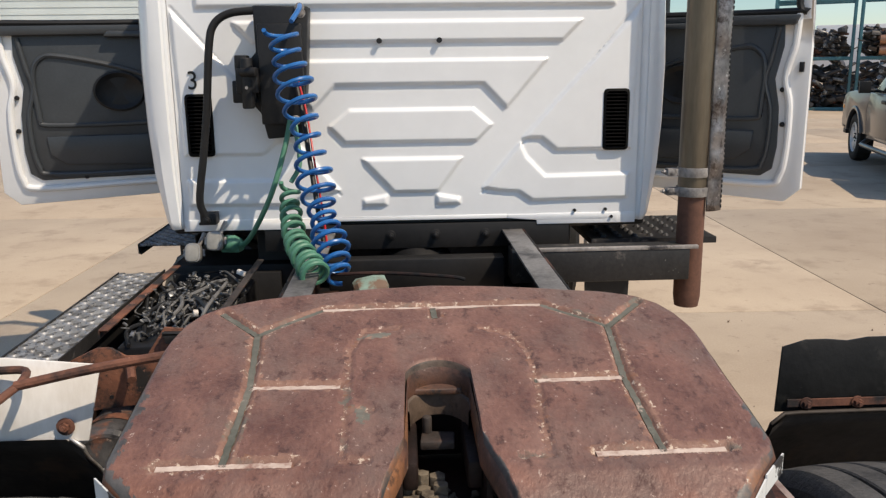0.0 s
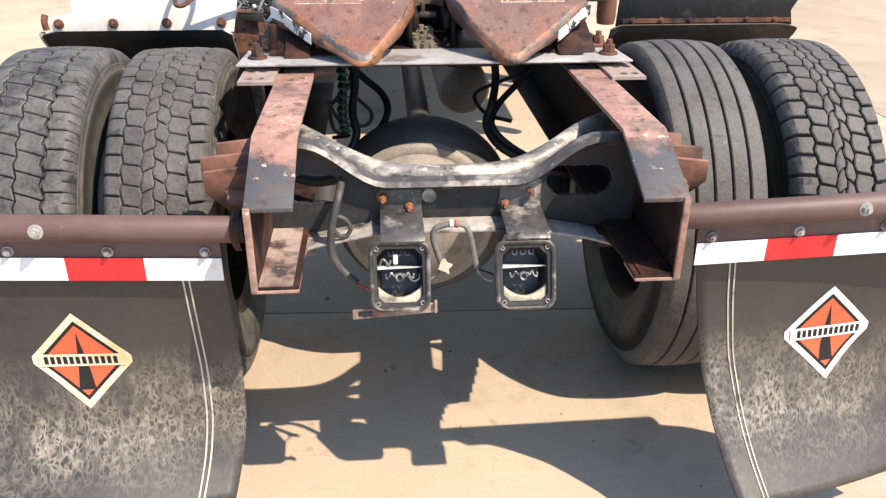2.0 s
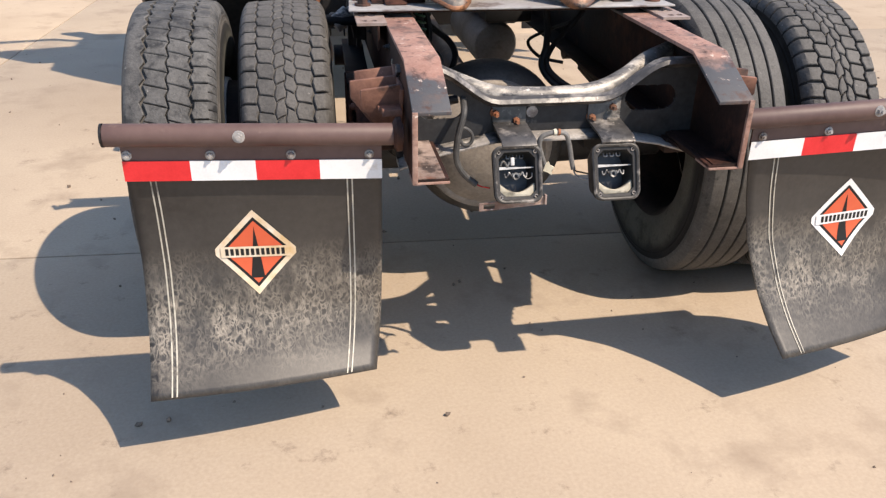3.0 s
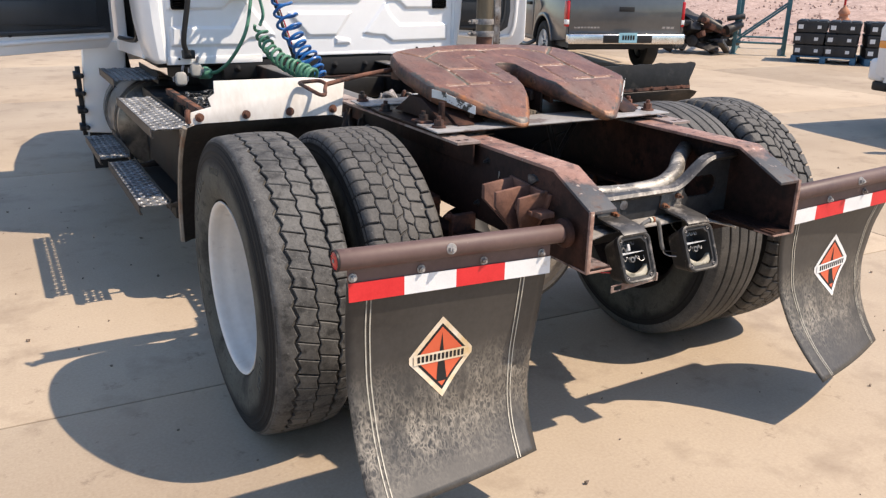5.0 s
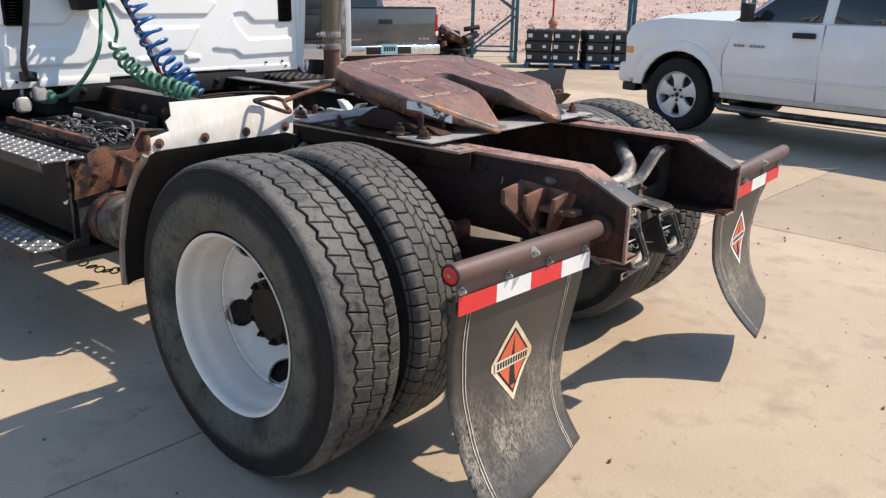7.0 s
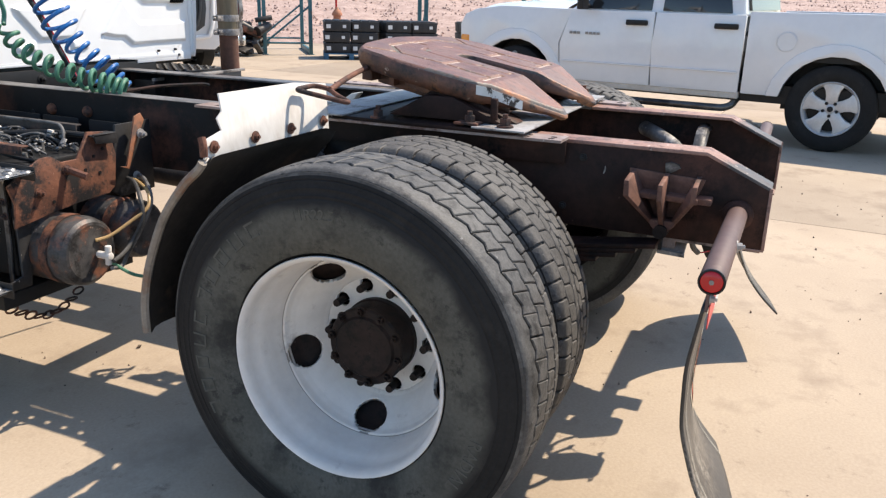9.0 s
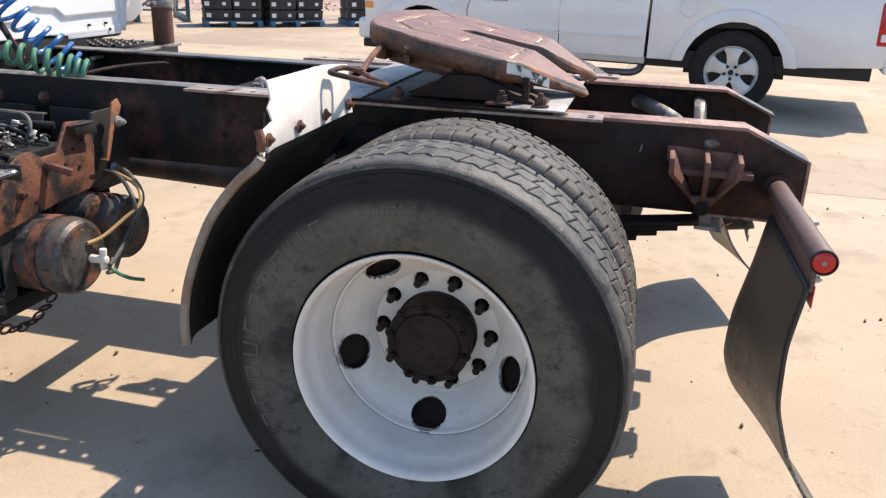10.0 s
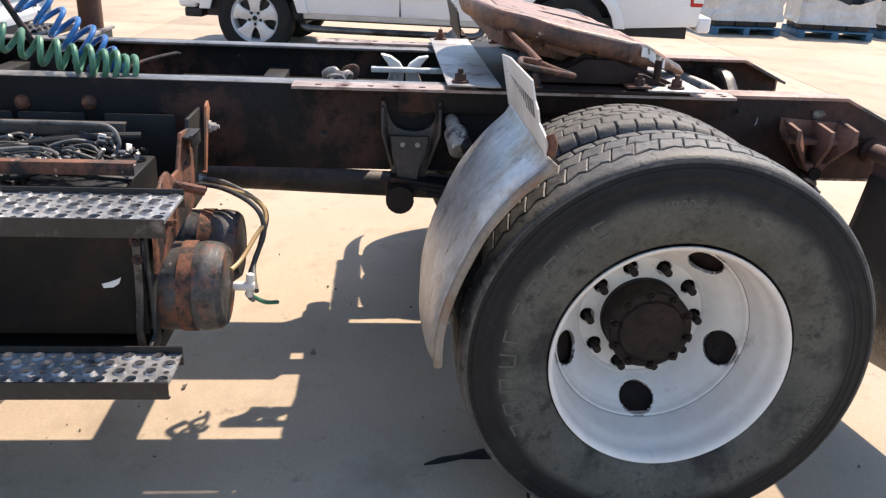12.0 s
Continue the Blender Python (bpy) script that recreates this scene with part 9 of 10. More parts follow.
rnd = random.Random(21)
stones = B()
for k in range(9000):
    u, d = rnd.uniform(-7, 30), 19.1 + rnd.random() ** 1.4 * 16
    x, y = u * math.cos(TURN) - d * math.sin(TURN), u * math.sin(TURN) + d * math.cos(TURN)
    z = -0.12 + 2.2 * (1 - math.exp(-(d - 19.0) / 9)) - 0.02
    r = rnd.uniform(0.02, 0.055) * (1.5 if k % 9 == 0 else 1.0)
    m = Matrix.Translation((x, y, z)) @ Euler((rnd.uniform(0, 6), rnd.uniform(0, 6), 0)).to_matrix().to_4x4() @ Matrix.Diagonal((1, rnd.uniform(0.6, 1), rnd.uniform(0.5, 0.9), 1))
    c = [stones.verts.new(m @ Vector(p) ) for p in ((r, 0, 0), (-r, 0, 0), (0, r, 0), (0, -r, 0), (0, 0, r), (0, 0, -r))]
    for f in ((0, 2, 4), (2, 1, 4), (1, 3, 4), (3, 0, 4), (2, 0, 5), (1, 2, 5), (3, 1, 5), (0, 3, 5)):
        stones.faces.new([c[i] for i in f])
ob = part("loose_gravel", stones, GRAVEL, sharp=10)
tagged(ob, "loose pink gravel stones on the bank", "gravel", kind="stuff")

blades = B()
for k in range(5000):
    u, d = rnd.uniform(4, 26), 19.2 + rnd.random() ** 1.5 * 9
    a = radians(-92)
    x, y = u * math.cos(a) - d * math.sin(a), u * math.sin(a) + d * math.cos(a)
    z = -0.05 + 1.6 * (1 - math.exp(-(d - 19) / 10)) - 0.06
    h, w, t = rnd.uniform(0.35, 0.9), rnd.uniform(0.02, 0.05), rnd.uniform(0, 6.3)
    dx, dy = math.cos(t) * w, math.sin(t) * w
    lx, ly = rnd.uniform(-0.15, 0.15), rnd.uniform(-0.15, 0.15)
    p = [blades.verts.new(q) for q in ((x - dx, y - dy, z), (x + dx, y + dy, z), (x + lx * 0.5 + dx * 0.7, y + ly * 0.5 + dy * 0.7, z + h * 0.6), (x + lx * 0.5 - dx * 0.7, y + ly * 0.5 - dy * 0.7, z + h * 0.6), (x + lx, y + ly, z + h))]
    blades.faces.new(p[:4])
    blades.faces.new((p[3], p[2], p[4]))
ob = part("tall_grass", blades, GRASS, sharp=10)
tagged(ob, "tall green grass on the bank", "grass", kind="stuff")


# ---- parked pickups ----
def pickup(name, label, paint, at, heading, length, width, wheelbase, tyre_r, front_hang, quad):
    """A pickup with its nose along +y, built about the ground under its middle and then turned; the left side is -x."""
    root = thing(name, label, "pickup truck")
    rear, front = -wheelbase / 2, wheelbase / 2
    tail, nose = rear - (length - wheelbase - front_hang), front + front_hang
    w = width / 2
    arch = tyre_r + 0.085
    sill, belt, deck = 0.50, 1.25 if quad else 1.16, 1.225 if quad else 1.17
    door_gap = 0.055 if quad else 0.30

    def arch_pts(c, z0, rad, n=12):
        a0 = math.asin(min((z0 - tyre_r) / rad, 0.95))
        return [(c + rad * math.cos(a), tyre_r + rad * math.sin(a)) for a in np.linspace(a0, math.pi - a0, n)]

    def side_panel(pts, mt, nm, lab, out=0.0, thick=0.05):
        """A body side: pulled inward, with its upper half drawn in a little."""
        res = []
        for s in (-1, 1):
            bm = B()
            prism(bm, pts, "x", s * (w + out), s * (w + out - thick))
            for v in bm.verts:
                if v.co.z > 0.95:
                    v.co.x -= s * 0.06 * (v.co.z - 0.95)
                if v.co.z < 0.65:
                    v.co.x -= s * 0.12 * (0.65 - v.co.z)
            res.append(part(nm, bm, mt, root, lab, 0.012))
        return res
    cab_back = rear + (0.88 if quad else 0.62)
    # bed side with the rear arch
    bed = [(cab_back - 0.02, sill)] + [(y, z) for y, z in arch_pts(rear, sill, arch)] + [(tail + 0.02, sill + 0.06), (tail, sill + 0.2), (tail + 0.01, deck + 0.10), (cab_back - 0.02, deck + 0.08)]
    side_panel(bed, paint, "bed_side", "painted pickup bed side")
    # flared arch lips
    for c in (rear, front):
        for s in (-1, 1):
            bm = B()
            outer = arch_pts(c, sill, arch + (0.115 if quad else 0.05))
            inner = arch_pts(c, sill, arch - 0.005)
            prism(bm, outer + inner[::-1], "x", s * (w - 0.04), s * (w + (0.010 if quad else 0.022)))
            part("arch_flare", bm, paint, root, "flared wheel arch", 0.01)
    # front wing
    wing = [(nose - 0.06, sill + 0.08), (front + arch + 0.02, sill + 0.02)] + [(y, z) for y, z in arch_pts(front, sill, arch)] + [(front - arch - door_gap, sill), (front - arch - door_gap + 0.02, 0.9), (front - arch - door_gap - 0.12, belt + 0.02),
            (front + 0.2, belt + 0.03), (nose - 0.26, belt - 0.015), (nose - 0.10, belt - 0.08), (nose - 0.04, belt - 0.20)]
    side_panel(wing, paint, "front_wing", "painted front wing")
    # doors
    f0, f1 = front - arch - door_gap - 0.01, cab_back
    if quad:
        cut = f0 + (f1 - f0) * 0.53
        spans = [(f0, cut + 0.008), (cut - 0.008, f1 + 0.01)]
    else:
        cut = f0 + (f1 - f0) * 0.55
        spans = [(f0, cut + 0.008), (cut - 0.008, f1 + 0.01)]
    for k, (a, b) in enumerate(spans):
        pts = [(a, sill), (b, sill), (b, belt + 0.02), (a - (0.10 if k == 0 else 0), belt + 0.02), (a + 0.02 - (0.0 if k else 0.0), 0.9)]
        for door in side_panel(pts, paint, "door", "painted pickup door", 0.002):
            s = -1 if door.data.vertices[0].co.x < 0 else 1
            bm = B()
            box(bm, s * (w - 0.005), s * (w + 0.028), b + 0.06, b + 0.30, belt - 0.125, belt - 0.070)
            part("door_handle", bm, DARK_PLASTIC, door, "black door handle", 0.012)
            if k == 0 and quad:
                for q in range(7):
                    bm = B()
                    y = a - 0.10 - 0.045 * q - (0.05 if q > 2 else 0)
                    box(bm, s * (w - 0.004), s * (w + 0.005), y - 0.032, y, 1.005, 1.032)
                    part("badge_bar", bm, GREY_WORN, door, "grey badge bar")
    # pressed crease low on the doors
    if quad:
        for s in (-1, 1):
            bm = B()
            prism(bm, [(f1 + 0.03, 0.700), (f0 - 0.02, 0.700), (f0 - 0.02, 0.716), (f1 + 0.03, 0.716)], "x", s * (w - 0.01), s * (w + 0.010))
            part("door_crease", bm, paint, root, "pressed body crease", 0.004)
    # rocker below the doors
    for s in (-1, 1):
        bm = B()
        prism(bm, [(f0 + 0.02, 0.44), (f1, 0.44), (f1, sill + 0.01), (f0 + 0.02, sill + 0.01)], "x", s * (w - 0.10), s * (w - 0.035))
        part("rocker", bm, DUSTY_LOW if quad else paint, root, "dusty rocker panel", 0.01)
    # floor and dark innards
    bm = B()
    box(bm, -w + 0.1, w - 0.1, tail + 0.1, nose - 0.25, 0.42, 0.60)
    box(bm, -w + 0.06, w - 0.06, tail + 0.05, cab_back, 0.85, 0.92)
    box(bm, -w + 0.08, w - 0.08, cab_back + 0.06, f0 - 0.2, 0.6, 1.05)
    for c in (rear, front):
        box(bm, -w + 0.32, w - 0.32, c - arch, c + arch, 0.35, 1.05)
        for s in (-1, 1):
            prism(bm, arch_pts(c, sill, arch + 0.03) + arch_pts(c, sill, arch - 0.004)[::-1], "x", s * (w - 0.03), s * (w - 0.36))
    part("chassis", bm, DARK_PLASTIC, root, "dark underbody and wheel wells")
    # tailgate and bed walls
    bm = B()
    box(bm, -w + 0.05, w - 0.05, tail - 0.01, tail + 0.06, 0.66, deck + 0.09)
    gate = part("tailgate", bm, paint, root, "painted tailgate", 0.015)
    bm = B()
    box(bm, -0.13, 0.13, tail - 0.02, tail - 0.005, 1.0, 1.075)
    part("gate_handle", bm, DARK_PLASTIC, gate, "black tailgate handle", 0.008)
    bm = B()
    box(bm, -w + 0.06, w - 0.06, tail - 0.012, tail + 0.05, deck + 0.07, deck + 0.105)
    part("gate_cap", bm, DARK_PLASTIC, gate, "dark tailgate cap", 0.006)
    for q in range(8):
        bm = B()
        x = -w + 0.14 + 0.055 * q
        box(bm, x, x + 0.04, tail - 0.013, tail - 0.008, 0.74, 0.765)
        part("badge_bar", bm, GREY_WORN, gate, "small badge bar")
    for q in range(3):
        bm = B()
        x = w - 0.38 + 0.075 * q
        box(bm, x, x + 0.06, tail - 0.013, tail - 0.008, 0.735, 0.77)
        part("badge_bar", bm, GREY_WORN, gate, "small badge bar")
    for s in (-1, 1):
        bm = B()
        box(bm, s * (w - 0.055), s * (w + 0.004), tail - 0.015, tail + 0.12, 0.76, 1.16)
        lamp = part("tail_light", bm, RED_LENS, root, "red tail light", 0.02)
        bm = B()
        box(bm, s * (w - 0.05), s * (w + 0.006), tail - 0.017, tail + 0.09, 0.80, 0.875)
        part("reverse_lens", bm, EMBLEM_WHITE, lamp, "white reverse lens", 0.008)
    bm = B()
    box(bm, -w + 0.01, w - 0.01, tail - 0.13, tail + 0.02, 0.50, 0.66)
    bumper = part("rear_bumper", bm, paint if quad else CHROME, root, "rear bumper", 0.03, segments=3)
    bm = B()
    box(bm, -0.42, 0.42, tail - 0.136, tail - 0.12, 0.52, 0.64)
    part("bumper_step", bm, DARK_PLASTIC, bumper, "black bumper recess", 0.006)
    bm = B()
    box(bm, -0.155, 0.155, tail - 0.142, tail - 0.137, 0.525, 0.68)
    plate = part("number_plate", bm, PLATE_BLUE, bumper, "pale blue number plate")
    bm = B()
    for q in range(5):
        box(bm, -0.10 + 0.045 * q, -0.07 + 0.045 * q, tail - 0.145, tail - 0.1425, 0.57, 0.64)
    part("plate_bars", bm, DARK_PLASTIC, plate)
    # bonnet and nose
    bm = B()
    rows = []
    for y, zc, ze, ww in ((f0 - 0.02, belt + 0.13, belt + 0.01, 0.95), (front + 0.1, belt + 0.10, belt, 0.95), (nose - 0.30, belt + 0.065, belt - 0.02, 0.93), (nose - 0.12, belt + 0.0, belt - 0.09, 0.90), (nose - 0.06, belt - 0.08, belt - 0.18, 0.88)):
        rows.append([bm.verts.new((u * w * ww, y, ze + (zc - ze) * (1 - abs(u) ** 2.5))) for u in np.linspace(-1, 1, 15)])
    for p, q in zip(rows, rows[1:]):
        for k in range(14):
            bm.faces.new((p[k], p[k + 1], q[k + 1], q[k]))
    part("bonnet", bm, paint, root, "painted bonnet", sharp=60)
    bm = B()
    box(bm, -w * 0.62, w * 0.62, nose - 0.12, nose - 0.04, 0.72, 1.04)
    part("grille", bm, CHROME, root, "bright grille", 0.02)
    bm = B()
    box(bm, -w + 0.02, w - 0.02, nose - 0.16, nose + 0.06, 0.50, 0.74)
    part("front_bumper", bm, paint, root, "front bumper", 0.05, segments=3)
    bm = B()
    box(bm, -w + 0.05, w - 0.05, nose - 0.2, nose + 0.0, 0.40, 0.50)
    part("air_dam", bm, DARK_PLASTIC, root, "black air dam", 0.02)
    for s in (-1, 1):
        bm = B()
        box(bm, s * (w - 0.38), s * (w - 0.09), nose - 0.20, nose - 0.025, 0.84, 1.02)
        part("headlight", bm, EMBLEM_WHITE, root, "clear headlight", 0.03)
        bm = B()
        box(bm, s * (w - 0.10), s * (w + 0.004), nose - 0.17, nose - 0.05, 0.85, 0.935)
        part("turn_lamp", bm, AMBER, root, "amber turn lamp", 0.02)
    # greenhouse
    top = 1.92 if quad else 1.86
    gh = [(cab_back + 0.03, belt), (f0 - 0.05, belt), (f0 - 0.82, top - 0.10), (f0 - 1.05, top), (cab_back + 0.30, top), (cab_back + 0.14, top - 0.06)]
    bm = B()
    vs = prism(bm, gh, "x", -w + 0.06, w - 0.06)
    for v in vs:
        v.co.x *= 1 - 0.24 * max(0, v.co.z - belt) / (top - belt) * 0.8
    house = part("cab_roof", bm, paint, root, "painted cab roof and pillars", 0.03, segments=3)

    def window(pts, nm):
        for s in (-1, 1):
            bm = B()
            for v in prism(bm, pts, "x", s * (w - 0.045), s * (w - 0.075)):
                v.co.x -= s * (w - 0.06) * 0.192 * max(0, v.co.z - belt) / (top - belt)
            part(nm, bm, GLASS, house, "dark tinted side window", 0.006)
    m0 = cut
    window([(m0 + 0.06, belt + 0.03), (f0 - 0.16, belt + 0.03), (f0 - 0.82, top - 0.14), (m0 + 0.06, top - 0.12)], "side_window")
    window([(cab_back + 0.16, belt + 0.03), (m0 - 0.06, belt + 0.03), (m0 - 0.06, top - 0.12), (cab_back + 0.28, top - 0.12)], "side_window")
    bm = B()
    for v in prism(bm, [(f0 - 0.10, belt + 0.05), (f0 - 0.80, top - 0.12), (f0 - 0.83, top - 0.10), (f0 - 0.12, belt + 0.06)], "x", -w + 0.22, w - 0.22):
        v.co.y += 0.045
    part("windscreen", bm, GLASS, house, "dark windscreen")
    bm = B()
    for v in prism(bm, [(cab_back + 0.03, belt + 0.06), (cab_back + 0.13, top - 0.12), (cab_back + 0.10, top - 0.12), (cab_back + 0.0, belt + 0.06)], "x", -w + 0.25, w - 0.25):
        v.co.y += 0.01
    part("rear_window", bm, GLASS, house, "dark rear window")
    for s in (-1, 1):
        bm = B()
        box(bm, s * (w + 0.04), s * (w + 0.21), f0 - 0.32, f0 - 0.25, belt + 0.02, belt + 0.21)
        tube(bm, [(s * (w - 0.08), f0 - 0.28, belt + 0.05), (s * (w + 0.07), f0 - 0.28, belt + 0.06)], 0.028, 8)
        part("wing_mirror", bm, DARK_PLASTIC, root, "black wing mirror", 0.03, segments=3)
        # running board
        bm = B()
        tube(bm, smooth_path([(s * (w - 0.12), f0 + 0.05, 0.44), (s * (w + 0.02), f0 - 0.02, 0.36), (s * (w + 0.05), f0 - 0.3, 0.345), (s * (w + 0.05), f1 + 0.35, 0.345), (s * (w + 0.02), f1 + 0.08, 0.36), (s * (w - 0.12), f1 + 0.02, 0.44)], 5), 0.038, 12)
        part("running_board", bm, TANK_ALU, root, "tubular running board")
        bm = B()
        revolve(bm, [(0.006, 0.0005), (0.006, 0.083), (0.002, 0.086), (0.006, 0.089), (0.0, 0.096)], (0, 0, 0), "x", 36)
        bm.transform(Matrix.Translation((s * (w - 0.004), cab_back - 0.40, 1.03)) @ Matrix.Diagonal((s, 1, 1, 1)))
        if s < 0:
            part("fuel_flap", bm, paint, root, "round fuel flap")
        else:
            bm.free()
    for c in (rear, front):
        for s in (-1, 1):
            wheel = new("wheel")
            wheel.parent = root
            tagged(wheel, label="pickup wheel with bright five spoke rim")
            cen = Vector((s * (w - 0.135), c, tyre_r))
            R = tyre_r
            bm = B()
            revolve(bm, [(-0.10, R * 0.6), (-0.125, R * 0.68), (-0.13, R * 0.82), (-0.12, R * 0.94), (-0.10, R * 0.99), (-0.04, R), (0.04, R), (0.10, R * 0.99), (0.12, R * 0.94), (0.13, R * 0.82), (0.125, R * 0.68), (0.10, R * 0.6)], cen, "x", 64)
            part("tyre", bm, RUBBER, wheel, "black road tyre")
            bm = B()
            revolve(bm, [(0.10 * s, R * 0.60), (0.115 * s, R * 0.635), (0.12 * s, R * 0.62), (0.10 * s, R * 0.58), (0.03 * s, R * 0.54), (-0.08 * s, R * 0.55)], cen, "x", 48)
            rm = part("rim", bm, ALLOY, wheel, "bright alloy rim")
            bm = B()
            revolve(bm, [(0.0, R * 0.55), (0.0, 0.0005)], cen, "x", 32)
            part("rim_back", bm, DARK_PLASTIC, rm, "dark brake behind the spokes")
            for k in range(5):
                a = radians(72 * k)
                bm = B()
                for v in prism(bm, [(-0.055, 0.045), (0.055, 0.045), (0.054, R * 0.28), (0.066, R * 0.42), (0.096, R * 0.53), (0.06, R * 0.585), (-0.06, R * 0.585), (-0.096, R * 0.53), (-0.066, R * 0.42), (-0.054, R * 0.28)], "x", 0.055 * s, 0.10 * s):
                    y, z = v.co.y, v.co.z
                    v.co.y, v.co.z = y * math.cos(a) - z * math.sin(a), y * math.sin(a) + z * math.cos(a)
                    v.co.x -= s * 0.02 * (1 - math.hypot(y, z) / (R * 0.58))
                    v.co += cen
                part("spoke", bm, ALLOY, rm, "bright spoke", 0.006)
            bm = B()
            revolve(bm, [(0.05 * s, 0.098), (0.078 * s, 0.094), (0.084 * s, 0.040), (0.090 * s, 0.030), (0.090 * s, 0.0005)], cen, "x", 28)
            part("hub_plate", bm, ALLOY, rm, "bright hub plate")
            bm = B()
            revolve(bm, [(0.088 * s, 0.028), (0.104 * s, 0.026), (0.108 * s, 0.018), (0.108 * s, 0.0005)], cen, "x", 20)
            part("centre_cap", bm, DARK_PLASTIC, rm, "dark centre cap")
            for k in range(5):
                bm = B()
                a = radians(54 + 72 * k)
                bolt(bm, cen + Vector((0.082 * s, 0.066 * math.cos(a), 0.066 * math.sin(a))), (s, 0, 0), 0.0175, 0.014, False)
                part("wheel_nut", bm, DARK_PLASTIC, rm, "dark wheel nut")
    root.matrix_basis = Matrix.Translation((at[0], at[1], 0)) @ pose(0, 0, 0, 0, 0, heading)
    return root


PLATE_BLUE = mat("pale_blue_plate", (0.16, 0.36, 0.45), (0.30, 0.52, 0.60), 0.5)
pickup("white_pickup", "white four door pickup truck parked side-on on the concrete", VAN_WHITE, (7.21, 0.34), -8.3, 5.62, 2.02, 3.44, 0.418, 0.80, True)
# grey pickup, tail to the camera
pickup("grey_pickup", "grey metallic pickup truck parked with its tail to the yard", VAN_GREY, (8.20, 10.62), -17.5, 5.8, 2.03, 3.65, 0.40, 1.0, False)


# ---- pallets, crates, racks ----
def pallet(at, heading, size=(1.15, 1.0)):
    root = thing("pallet", "blue painted wooden pallet on the concrete", "pallet", group="pallets in the yard")
    for k in range(5):
        bm = B()
        y = -size[1] / 2 + (size[1] - 0.1) * k / 4
        box(bm, -size[0] / 2, size[0] / 2, y, y + 0.1, 0.105, 0.128)
        part("deck_board", bm, BLUE_PALLET, root, "", 0.003)
    for k in range(3):
        bm = B()
        x = -size[0] / 2 + (size[0] - 0.1) * k / 2
        box(bm, x, x + 0.1, -size[1] / 2, size[1] / 2, 0.0, 0.105)
        part("runner", bm, BLUE_PALLET, root, "", 0.003)
    root.matrix_basis = pose(at[0], at[1], 0, 0, 0, heading)
    return root


def crate_build():
    root = thing("battery_crate", "black plastic crate with white paper labels, stacked on a pallet", "crate", group="stacked black crates")
    w, d, h = 0.56, 0.40, 0.20
    bm = B()
    prism(bm, [(-w / 2 + 0.012, 0), (w / 2 - 0.012, 0), (w / 2, h), (-w / 2, h)], "y", -d / 2, d / 2)
    body = part("body", bm, CRATE, root, "", 0.008)
    bm = B()
    for y in (-d / 2 - 0.004, d / 2 - 0.008):
        box(bm, -w / 2 - 0.004, w / 2 + 0.004, y, y + 0.012, h - 0.035, h - 0.005)
    for x in (-w / 2 - 0.004, w / 2 - 0.008):
        box(bm, x, x + 0.012, -d / 2, d / 2, h - 0.035, h - 0.005)
    for k in range(4):
        x = -w / 2 + 0.07 + 0.14 * k
        box(bm, x - 0.008, x + 0.008, -d / 2 - 0.006, -d / 2 + 0.002, 0.01, h - 0.03)
        box(bm, x - 0.008, x + 0.008, d / 2 - 0.002, d / 2 + 0.006, 0.01, h - 0.03)
    part("rim", bm, CRATE, body, "ribbed crate rim")
    for a, b, z0, z1 in ((-0.24, -0.15, 0.06, 0.14), (0.10, 0.17, 0.07, 0.13)):
        bm = B()
        box(bm, a, b, -d / 2 - 0.009, -d / 2 - 0.006, z0, z1)
        part("label", bm, LABEL, root, "white paper label")
    for x in (-0.18, 0.0, 0.18):
        bm = B()
        box(bm, x - 0.08, x + 0.08, -0.16, 0.16, h - 0.02, h + 0.018)
        part("battery_top", bm, DARK_PLASTIC, root, "dark battery top", 0.01)
    return root


first_crate = crate_build()


def crate_stack(at, heading, layers, count=0):
    pallet(at, heading)
    base = pose(at[0], at[1], 0.13, 0, 0, heading)
    for lay in range(layers):
        for i in range(2):
            for k in range(2):
                jit = rnd.uniform(-0.015, 0.015)
                copy_thing(first_crate, base @ pose(-0.29 + 0.58 * i + jit, -0.23 + 0.43 * k + jit, 0.222 * lay, 0, 0, rnd.uniform(-2, 2)))


VIEW = -53
crate_stack((12.75, 8.05), VIEW - 4, 3)
crate_stack((13.47, 7.06), VIEW + 5, 3)
crate_stack((14.6, 5.7), VIEW, 3)
crate_stack((13.2, -4.5), -95, 3)
crate_stack((13.6, -3.2), -92, 2)
first_crate.matrix_basis = pose(13.6, -3.3, 0.13 + 0.444, 0, 0, -84)


